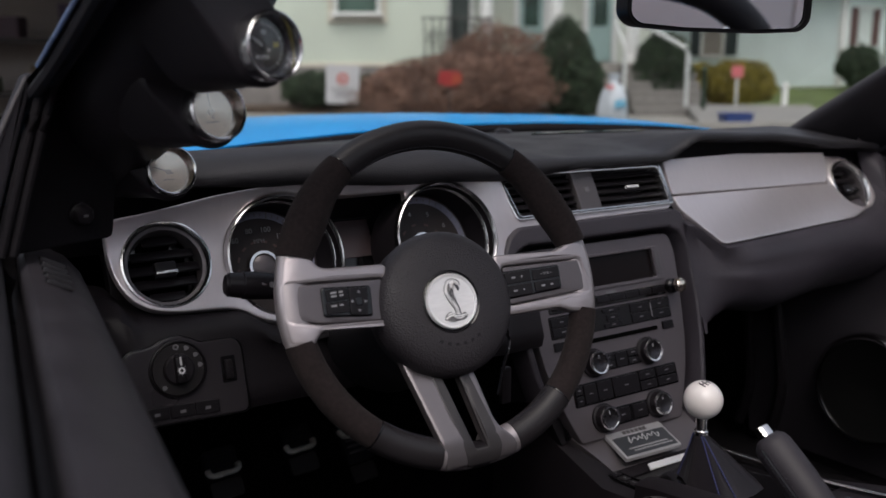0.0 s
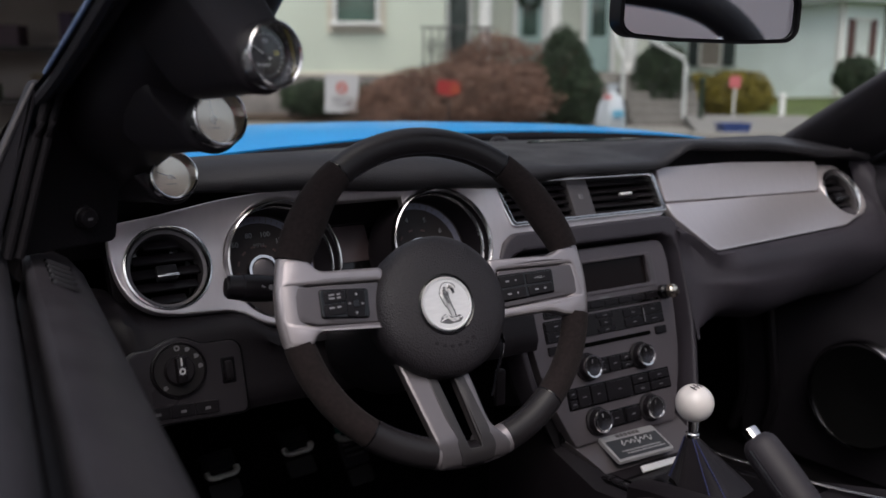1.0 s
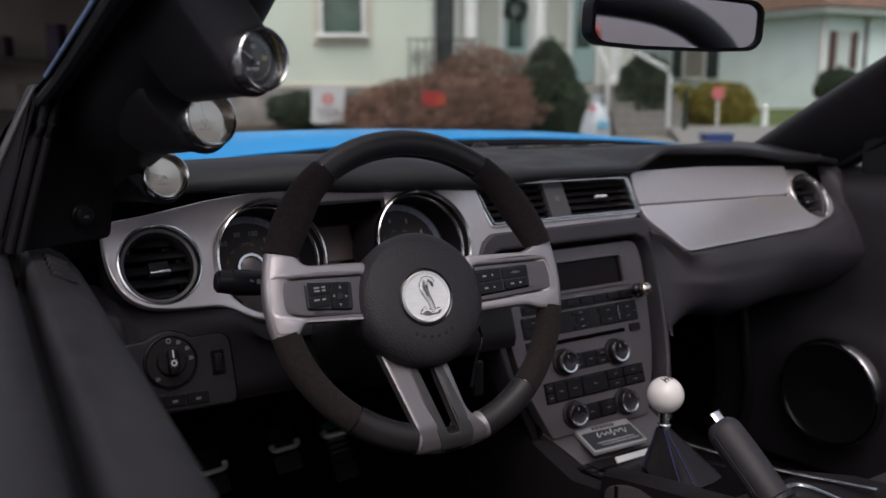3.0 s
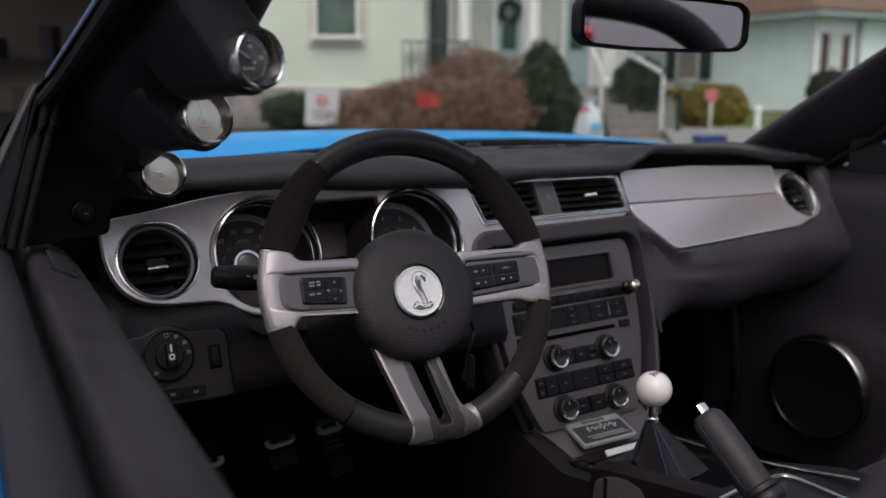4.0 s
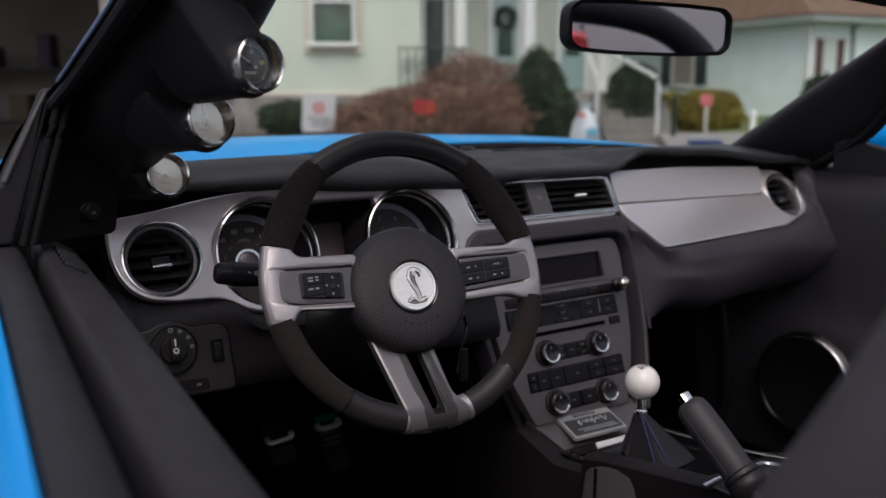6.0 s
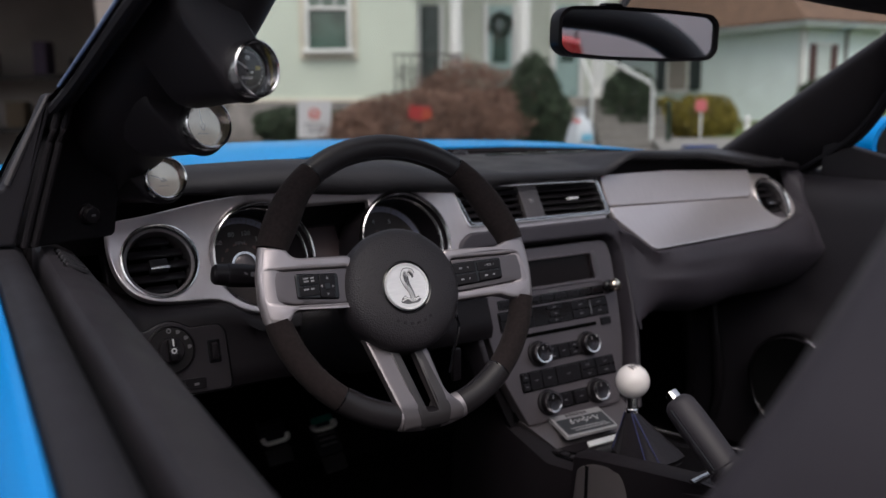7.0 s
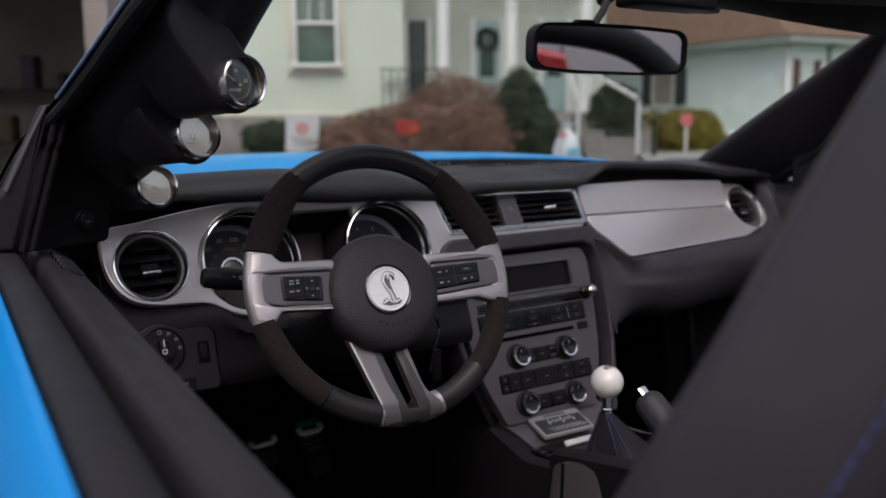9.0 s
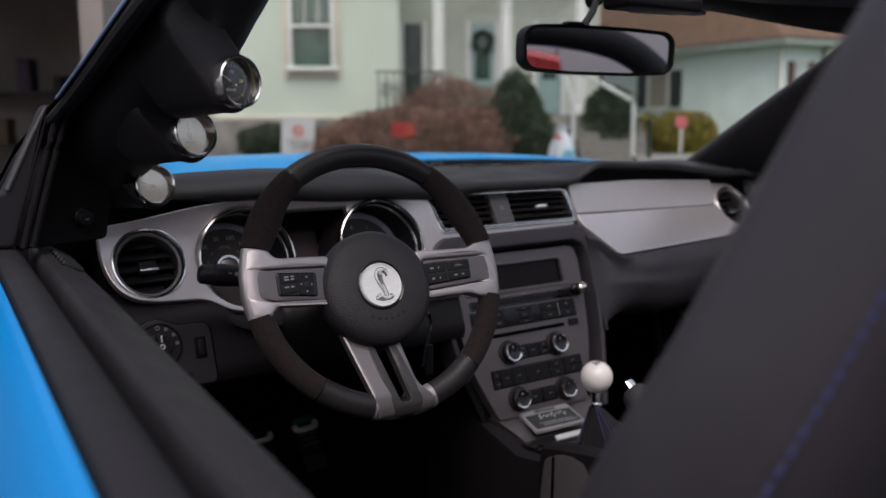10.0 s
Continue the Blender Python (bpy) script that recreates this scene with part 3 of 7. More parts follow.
def build_steering_wheel():
    w = thing("steering_wheel", "three-spoke steering wheel in black leather and suede with silver spokes", "steering wheel")
    R, rx, rz = 0.1712, 0.0163, 0.0150
    thumb = lambda a: 1.0 + 0.27 * math.exp(-((a - 148) / 15) ** 2) + 0.27 * math.exp(-((a - 27) / 15) ** 2)
    part("rim_leather", torus_arc(52, 123, R, rx, rz, WHEEL), M_RIM, w, "smooth black leather rim section")
    part("rim_leather", torus_arc(230, 254.3, R, rx, rz, WHEEL), M_RIM, w, "smooth black leather rim section")
    part("rim_leather", torus_arc(284, 308, R, rx, rz, WHEEL), M_RIM, w, "smooth black leather rim section")
    part("suede_grip", torus_arc(123.6, 161.1, R, rx * 1.03, rz * 1.03, WHEEL, swell=thumb), M_SUEDE, w, "dark brown-black suede grip")
    part("suede_grip", torus_arc(10, 51.4, R, rx * 1.03, rz * 1.03, WHEEL, swell=thumb), M_SUEDE, w, "dark brown-black suede grip")
    part("suede_grip", torus_arc(190, 229.4, R, rx * 0.97, rz * 0.97, WHEEL), M_SUEDE, w, "dark brown-black suede grip")
    part("suede_grip", torus_arc(308.6, 344, R, rx * 0.97, rz * 0.97, WHEEL), M_SUEDE, w, "dark brown-black suede grip")
    for a in (123.3, 51.7, 229.7, 308.3):
        part("seam", torus_arc(a - 0.35, a + 0.35, R, rx * 0.985, rz * 0.985, WHEEL, 2), M_GLOSS, w)
    # thread along the inside of the rim
    for a0, a1 in ((54, 122), (232, 255), (285, 307)):
        bm = bmesh.new()
        k = a0
        while k < a1:
            a = radians(k)
            box(bm, (0, 0, 0), (0.0012, 0.0034, 0.0012), WHEEL @ Matrix.Translation(((R - rx * 0.93) * math.cos(a), (R - rx * 0.93) * math.sin(a), rz * 0.42)) @ pose(0, 0, 0, 0, 0, k + 8))
            k += 1.7
        part("stitching", bm, M_STITCH, w)

    # silver clasps round the rim
    part("rim_clasp", torus_arc(161.4, 189.7, R - 0.001, rx * 1.02, rz * 0.70, WHEEL), M_CLASP, w, "satin silver rim clasp")
    part("rim_clasp", torus_arc(-15.7, 9.7, R - 0.001, rx * 1.02, rz * 0.70, WHEEL), M_CLASP, w, "satin silver rim clasp")
    part("rim_clasp", torus_arc(254.5, 265.6, R, rx * 1.02, rz * 1.0, WHEEL), M_SPOKE, w, "satin silver rim clasp")
    part("rim_clasp", torus_arc(271.6, 283.8, R, rx * 1.02, rz * 1.0, WHEEL), M_SPOKE, w, "satin silver rim clasp")
    part("rim_core", torus_arc(265.4, 271.8, R + 0.003, rx * 0.85, rz * 0.95, WHEEL), M_SATIN, w, "black core inside the slot")

    F = at(WHEEL, 0, 0, 0.012)
    dish = lambda x, y: -0.0875 * max(0.0, 0.13 - abs(x)) + 0.013 * (math.sqrt(max(0.1, 1 - (max(0.0, math.hypot(x, y) - 0.166) / 0.0215) ** 2)) - 1)

    # left spoke: a silver frame, a recessed inlay and a sunk panel of buttons
    hole = rounded([(-0.1765, 0.0285), (-0.146, 0.0270), (-0.072, 0.0230), (-0.072, -0.0225), (-0.146, -0.0155), (-0.1775, -0.0065)], 0.005)
    s = part("spoke", plate(rounded([(-0.1832, 0.0257), (-0.1752, 0.0575), (-0.1505, 0.0585, 0.006), (-0.1400, 0.0400, 0.010), (-0.066, 0.0365), (-0.066, -0.0265), (-0.148, -0.0205, 0.010), (-0.158, -0.0345, 0.006), (-0.1822, -0.0305), (-0.1852, -0.0020)], 0.006), F, 0.016, 0.0035, [hole], bend=dish, grid=0.006), M_SPOKE, w, "satin silver spoke")
    part("inlay", plate(inset(hole, 0.0013), at(F, 0, 0, -0.0016), 0.008, 0.0014, bend=dish, grid=0.006), M_SPOKE_GREY, s, "darker grey inlay")
    p = part("button_panel", plate(rounded([(-0.1425, 0.0215), (-0.088, 0.0165), (-0.091, -0.0150), (-0.1440, -0.0085)], 0.004), at(F, 0, 0, 0.0006), 0.006, 0.0016, bend=dish, grid=0.012), M_GLOSS, s, "black control button panel")
    for x0, y0, x1, y1 in ((-0.1385, 0.0060, -0.1150, 0.0180), (-0.1400, -0.0068, -0.1165, 0.0048)):
        part("button", plate(rect(x0, y0, x1, y1, 0.0015), at(F, 0, 0, 0.0022), 0.006, 0.0008, bend=dish), M_SATIN, s)
        for q in range(2):
            for r in range(2 if y0 > 0 else 1):
                xx = (x0 + x1) / 2 - 0.004 + 0.008 * q
                part("print", box_bm((xx, (y0 + y1) / 2 + 0.002 - 0.0035 * r, 0.0023 + dish(xx, 0)), (0.006 - 0.002 * q, 0.0018, 0.0006), F), M_INK_MID, s)
    part("direction_pad", plate(rounded([(-0.1130, 0.0175), (-0.0925, 0.0150), (-0.0975, -0.0135), (-0.1160, -0.0100)], 0.003), at(F, 0, 0, 0.0022), 0.006, 0.0008, bend=dish), M_SATIN, s)
    part("pad_centre", plate(rect(-0.1085, -0.002, -0.1015, 0.0060, 0.0008), at(F, 0, 0, 0.0030), 0.004, 0.0006, bend=dish), M_GLOSS, s)
    for x, y, a in ((-0.1035, 0.0118, 0), (-0.1060, -0.0075, 180), (-0.1125, 0.0030, 90), (-0.0975, 0.0010, -90)):
        part("arrow", plate([(-0.0016, -0.0013), (0.0016, -0.0013), (0, 0.0016)], at(F, x, y, 0.0027 + dish(x, 0), a), 0.0008, 0.0001), M_INK_MID, s)

    # right spoke
    hole = rounded([(0.068, 0.0150), (0.166, 0.0100), (0.173, -0.0270), (0.068, -0.0290)], 0.005)
    s = part("spoke", plate(rounded([(0.060, 0.0285), (0.138, 0.0225, 0.006), (0.1665, 0.0335, 0.01), (0.1825, 0.0255), (0.1852, 0.0), (0.1835, -0.0245), (0.1775, -0.0505, 0.006), (0.144, -0.0480, 0.010), (0.128, -0.0405, 0.015), (0.060, -0.0390)], 0.006), F, 0.016, 0.0035, [hole], bend=dish, grid=0.006), M_SPOKE, w, "satin silver spoke")
    part("inlay", plate(inset(hole, 0.0013), at(F, 0, 0, -0.0016), 0.008, 0.0014, bend=dish, grid=0.006), M_SPOKE_GREY, s, "darker grey inlay")
    part("button_panel", plate(rounded([(0.0640, 0.0090), (0.1375, 0.0070), (0.1355, -0.0205), (0.0630, -0.0225)], 0.004), at(F, 0, 0, 0.0006), 0.006, 0.0016, bend=dish, grid=0.012), M_GLOSS, s, "black control button panel")
    for x0, y0, x1, y1 in ((0.0680, -0.0062, 0.0990, 0.0066), (0.1020, -0.0066, 0.1345, 0.0050), (0.0680, -0.0205, 0.0985, -0.0080), (0.1020, -0.0190, 0.1330, -0.0085)):
        part("button", plate(rect(x0, y0, x1, y1, 0.0015), at(F, 0, 0, 0.0022), 0.006, 0.0008, bend=dish), M_SATIN, s)
        for q in range(2):
            part("print", box_bm(((x0 + x1) / 2 - 0.006 + 0.012 * q, (y0 + y1) / 2, 0.0023 + dish((x0 + x1) / 2, 0)), (0.0045, 0.0020, 0.0008) if y0 < -0.008 or x0 < 0.09 else (0.0016, 0.0008, 0.0008), F), M_INK_MID, s)
        if x0 > 0.09 and y0 > -0.008:
            part("print", letters("VOL", 0.0042, at(F, (x0 + x1) / 2, (y0 + y1) / 2, 0.0026 + dish((x0 + x1) / 2, 0))), M_INK_MID, s)

    # bottom spoke: two silver legs with an open slot between, running in under the horn pad
    drop = lambda x, y: -0.26 * max(0.0, y + 0.155) + rz * (math.sqrt(max(0.05, 1 - (max(0.0, -R - y) / rx) ** 2)) - 1)
    G = at(WHEEL, 0, 0, 0.0152)
    slot = rounded([(-0.0275, -0.0760), (-0.0110, -0.1675), (0.0035, -0.1680), (-0.0075, -0.0760)], 0.003)
    s = part("spoke", plate(rounded([(-0.0660, -0.056), (-0.0400, -0.050), (0.006, -0.052), (0.0146, -0.0948), (0.0195, -0.1470, 0.012), (0.0400, -0.1670, 0.006), (0.0370, -0.1835), (-0.0460, -0.1835), (-0.0450, -0.1640, 0.005), (-0.0480, -0.1500, 0.010)], 0.004), G, 0.012, 0.003, [slot], bend=drop, grid=0.006), M_SPOKE_SHADE, w, "satin silver double spoke with a slot")
    part("inlay", plate(rounded([(-0.0400, -0.0600), (-0.0310, -0.1250), (-0.0230, -0.1680), (-0.0220, -0.1845), (0.0160, -0.1845), (0.0205, -0.1680), (0.0150, -0.1400), (0.0075, -0.1000), (-0.0005, -0.0600)], 0.004), at(G, 0, 0, 0.0010), 0.006, 0.0012, [slot], bend=drop, grid=0.006), mat("dark_grey_inlay", (0.040, 0.036, 0.038), 0.42, metal=0.4, grain=0.05, grain_size=0.001, vary=0.05), s, "darker grey inlay")

    # horn pad and emblem
    H = at(WHEEL, -0.006, -0.0145, 0.0) @ Matrix.Diagonal((1.04, 1.04, 1, 1))
    prof = [(0.0, 0.0235), (0.02, 0.0232), (0.04, 0.0222), (0.055, 0.020), (0.065, 0.0165), (0.071, 0.0115), (0.0745, 0.004), (0.0755, -0.008), (0.073, -0.03), (0.06, -0.05)]
    part("horn_pad", lathe(prof, H, 72), mat("horn_pad_vinyl", (0.0265, 0.0230, 0.0265), 0.46, grain=0.8, grain_size=0.0018, cells=True, spec=0.36), w, "round black grained horn pad")
    E = at(H, -0.003, 0.0, 0.0232) @ Matrix.Diagonal((0.90, 0.90, 1, 1))
    b = part("emblem", lathe([(0.0, 0.0022), (0.0276, 0.0022), (0.0284, 0.0032), (0.0300, 0.0034), (0.0312, 0.002), (0.0316, -0.003)], E, 64), M_BRUSHED, w, "round brushed silver emblem with a raised snake")
    part("emblem_well", lathe([(0.0316, 0.0), (0.0330, -0.0006), (0.0350, 0.0004)], E, 64), M_GLOSS, b)
    ink = mat("emblem_etch", (0.16, 0.155, 0.16), 0.45, metal=0.2)
    # hooded snake: a tapering body with dark outlines, ribs on the hood and dots down the back
    body = [(0.0095, 0.0140), (0.0098, 0.0185), (0.0052, 0.0212), (0.0000, 0.0190), (-0.0022, 0.0130), (-0.0016, 0.0060), (0.0008, -0.0010), (0.0034, -0.0075), (0.0046, -0.0140), (0.0046, -0.0205)]
    spine = smooth([(x, y, 0.0) for x, y in body], 6)
    n = len(spine)
    width = [lerp([(0, 0.0012), (0.08, 0.0026), (0.2, 0.0026), (0.34, 0.0046), (0.46, 0.0056), (0.6, 0.0044), (0.75, 0.0032), (1, 0.0028)], k / (n - 1)) for k in range(n)]
    part("snake_body", tube([E @ Vector((p.x, p.y, 0.0022)) for p in spine], width, 12, flat=0.16), M_BRUSHED, b, "raised silver snake")
    side = [(spine[min(k + 1, n - 1)] - spine[max(k - 1, 0)]).normalized().cross(Vector((0, 0, 1))) for k in range(n)]
    for sign in (-1, 1):
        part("snake_outline", tube([E @ (spine[k] + side[k] * sign * width[k] * 0.98 + Vector((0, 0, 0.0026))) for k in range(3, n)], 0.00042, 5), ink, b)
    bm = bmesh.new()
    for k in range(18, 36):
        p = spine[k] - side[k] * width[k] * 0.10
        box(bm, (0, 0, 0), (width[k] * 0.95, 0.00042, 0.0010), E @ Matrix.Translation((p.x, p.y, 0.0038)) @ pose(0, 0, 0, 0, 0, -12), 0)
    part("snake_ribs", bm, ink, b)
    bm = bmesh.new()
    for k in range(24, n - 4, 2):
        p = spine[k] + side[k] * width[k] * (-0.72)
        box(bm, (0, 0, 0), (0.0013, 0.0010, 0.0010), E @ Matrix.Translation((p.x, p.y, 0.0036)) @ pose(0, 0, 0, 0, 0, -30), 0)
    part("snake_dots", bm, M_DARKINK, b)
    part("snake_tail", plate(rounded([(-0.0135, -0.0195), (-0.0030, -0.0232), (0.0125, -0.0222), (0.0165, -0.0180), (0.0125, -0.0135), (0.0070, -0.0165), (0.0010, -0.0150), (-0.0050, -0.0110), (-0.0105, -0.0140)], 0.002), at(E, 0, 0, 0.0030), 0.002, 0.0006), ink, b)
    for pts in (((-0.012, -0.0185, 0.0036), (-0.004, -0.0160, 0.0042), (0.002, -0.0200, 0.0040), (0.010, -0.0190, 0.0040)), ((-0.009, -0.0150, 0.0036), (-0.004, -0.0135, 0.0040), (0.001, -0.0175, 0.0040), (0.014, -0.0170, 0.0038))):
        part("snake_coil", tube(smooth([E @ Vector(q) for q in pts], 4), 0.0009, 6), M_BRUSHED, b)
    part("snake_jaw", plate(rounded([(0.0052, 0.0180), (0.0100, 0.0165), (0.0108, 0.0115), (0.0088, 0.0100), (0.0082, 0.0140)], 0.0010), at(E, 0, 0, 0.0042), 0.002, 0.0004), M_DARKINK, b)
    # embossed marks below the emblem
    bm = bmesh.new()
    for k in range(6):
        a = radians(-120 + 12 * k)
        box(bm, (0, 0, 0), (0.0042, 0.0034, 0.001), at(H, 0.042 * math.cos(a), 0.042 * math.sin(a) - 0.001, 0.0216, -120 + 12 * k + 90), 0.0004, 1)
    part("embossed_mark", bm, M_BLACK, w)
    return w


def build_column():
    c = thing("steering_column", "black plastic steering column shroud behind the wheel", "steering column")
    o = WHEEL
    loops = []
    for z, sx, sy, dy in ((-0.02, 0.05, 0.05, -0.012), (-0.04, 0.062, 0.060, -0.018), (-0.10, 0.066, 0.066, -0.025), (-0.17, 0.07, 0.07, -0.03), (-0.26, 0.075, 0.06, -0.02)):
        loops.append([o @ Vector((-0.005 + sx * math.cos(a) * (1 if abs(math.cos(a)) < 0.9 else 1.02), dy + sy * math.sin(a), z)) for a in [2 * math.pi * k / 24 for k in range(24)]])
    part("shroud", rings(bmesh.new(), loops), M_PAD, c)
    s = thing("indicator_stalk", "black indicator stalk with round ribbed end", "stalk")
    p0, p1 = Vector((-0.624, -0.132, 0.861)), Vector((-0.46, -0.150, 0.838))
    d = (p1 - p0).normalized()
    m = (p1 - p0).to_track_quat("Z", "Y").to_matrix().to_4x4()
    m.translation = p0
    part("stalk_arm", lathe([(0.0, -0.0005), (0.0105, 0.0), (0.0125, 0.002), (0.0135, 0.014), (0.0135, 0.016), (0.0145, 0.017), (0.0148, 0.03), (0.0135, 0.055), (0.012, 0.09), (0.010, 0.17)], m, 28), M_SATIN, s)
    part("end_cap", lathe([(0.0, -0.0015), (0.0098, -0.001), (0.0102, 0.0005)], m, 28), M_BLACK, s)
    t = p0 + d * 0.035
    f = axes(t + Vector((0.002, -0.0142, 0.004)), d, Vector((0, 0, 1)) - d * d.z, d.cross(Vector((0, 0, 1))))
    part("lamp_symbol", plate(rounded([(0.004, -0.003), (0.009, -0.003), (0.009, 0.003), (0.004, 0.003)], 0.002), at(f, 0, 0, 0.0), 0.0006, 0.0001), M_INK_DIM, s)
    part("arrow_symbol", plate([(-0.004, -0.0025), (0.001, 0), (-0.004, 0.0025)], f, 0.0006, 0.0001), M_INK_DIM, s)
    k = thing("ignition_key", "ignition key and ring hanging beside the column", "key")
    kp = Vector((-0.325, -0.185, 0.790))
    part("lock_barrel", lathe([(0.0, 0.0), (0.012, 0.0), (0.015, -0.004), (0.015, -0.03)], axes(kp, (1, 0, 0), (0, 0.4, 0.9), (0.1, -0.9, 0.4)), 20), M_SATIN, k)
    part("key_head", box_bm((0, 0, 0), (0.006, 0.018, 0.026), Matrix.Translation(kp + Vector((0.001, -0.02, 0.004))), 0.002), M_POLISHED, k)
    part("key_chain", tube(smooth([kp + Vector((0, -0.026, 0.0)), kp + Vector((0.006, -0.028, -0.02)), kp + Vector((0.002, -0.024, -0.05)), kp + Vector((-0.003, -0.02, -0.085))], 5), 0.0022, 6), M_CHROME, k)
    part("key_fob", box_bm((0, 0, 0), (0.014, 0.008, 0.045), Matrix.Translation(kp + Vector((0.006, -0.022, -0.075))), 0.003), M_SATIN, k)
    return c


def build_headlight_switch():
    h = thing("headlight_switch", "round headlight switch in a black panel with dimmer and buttons", "switch panel")
    n = Vector((0, -0.97, 0.243)).normalized()
    u = Vector((0, 0.243, 0.97)).normalized()
    o = axes((-0.6605, -0.0660, 0.757), (1, 0, 0), u, n)
    out = rounded([(-0.0560, 0.0200, 0.008), (-0.0470, 0.0268, 0.008), (-0.0250, 0.0278, 0.006), (-0.0120, 0.0345, 0.008), (0.0030, 0.0372, 0.014), (0.0170, 0.0315, 0.010), (0.0275, 0.0252, 0.005), (0.0660, 0.0245, 0.010), (0.0735, 0.0150, 0.010), (0.0750, -0.0600), (-0.046, -0.0560)], 0.010)
    part("panel_groove", plate([(1.03 * a, 1.03 * b) for a, b in out], o, 0.010, 0.0008, z=-0.0008), M_GLOSS, h)
    part("panel", plate(out, o, 0.012, 0.0018, z=0.0006), mat("switch_panel_black", (0.025, 0.0215, 0.025), 0.34, grain=0.06, grain_size=0.001, spec=0.42), h, "smooth black switch panel")
    part("surround", lathe([(0.0, 0.001), (0.0285, 0.001), (0.0298, 0.003), (0.0312, 0.0025), (0.0322, -0.004)], at(o, 0, 0, 0.001), 48), M_SATIN, h)
    part("dial_face", lathe([(0.0, 0.0032), (0.0280, 0.0032), (0.0287, 0.001)], at(o, 0, 0, 0.001), 48), M_DIAL, h)
    k = part("knob", lathe([(0.0, 0.0095), (0.0150, 0.0095), (0.0165, 0.008), (0.0172, 0.003)], at(o, 0, 0, 0.0), 40), M_BLACK, h)
    part("grip_bar", box_bm((0, 0, 0), (0.0115, 0.0300, 0.010), at(o, 0, 0, 0.0115, 0), 0.003, 3), M_SATIN, k)
    part("pointer", box_bm((0, 0.0095, 0.0166), (0.0020, 0.0090, 0.0006), o), M_INK, k)
    part("lamp_symbol", lathe([(0.0018, 0.0), (0.003, 0.0003), (0.0038, 0.0)], at(o, 0, -0.001, 0.0167), 12), M_INK, k)
    for q in range(8):
        a = 45 * q
        part("lamp_ray", box_bm((0.0048, 0, 0), (0.0018, 0.0007, 0.0004), at(o, 0, -0.001, 0.0167, a)), M_INK_DIM, k)
    for a, w in ((91, 0), (62, 1), (32, 2), (3, 3), (227, 4)):
        q = radians(a)
        sp = at(o, 0.0245 * math.cos(q), 0.0245 * math.sin(q), 0.0046)
        if w == 0:
            part("symbol", lathe([(0.0016, 0), (0.0026, 0.0003), (0.0034, 0)], sp, 14), M_INK_DIM, h)
        else:
            part("symbol", plate(rounded([(-0.003, -0.0025), (0.0005, -0.0022), (0.003, 0), (0.0005, 0.0028), (-0.003, 0.0025)], 0.001), sp, 0.0006, 0.0001), M_INK_DIM, h)
    d = part("dimmer", plate(rect(0.0480, -0.0245, 0.0645, 0.0055, 0.002), o, 0.006, 0.0012, z=0.0018), M_GLOSS, h)
    part("dimmer_wheel", box_bm((0.0562, -0.0095, 0.0025), (0.009, 0.022, 0.006), o, 0.002), M_BLACK, d)
    for q in range(6):
        part("dimmer_rib", box_bm((0.0562, -0.0175 + 0.0032 * q, 0.0056), (0.0085, 0.0010, 0.0008), o), M_SATIN, d)
    for q in range(3):
        x = -0.0415 + 0.0277 * q
        b = part("button", plate(rounded([(x, -0.0512 - 0.0012 * q), (x + 0.0268, -0.0522 - 0.0012 * q), (x + 0.0268, -0.0378 - 0.0012 * q), (x, -0.0366 - 0.0012 * q)], 0.0015), at(o, 0, 0, 0.0025), 0.014, 0.001), M_SATIN, h, "small black push button")
        part("button_print", box_bm((x + 0.0134, -0.0450 - 0.0012 * q, 0.0027), (0.006, 0.0032, 0.0006), o), M_INK_DIM, b)
    return h


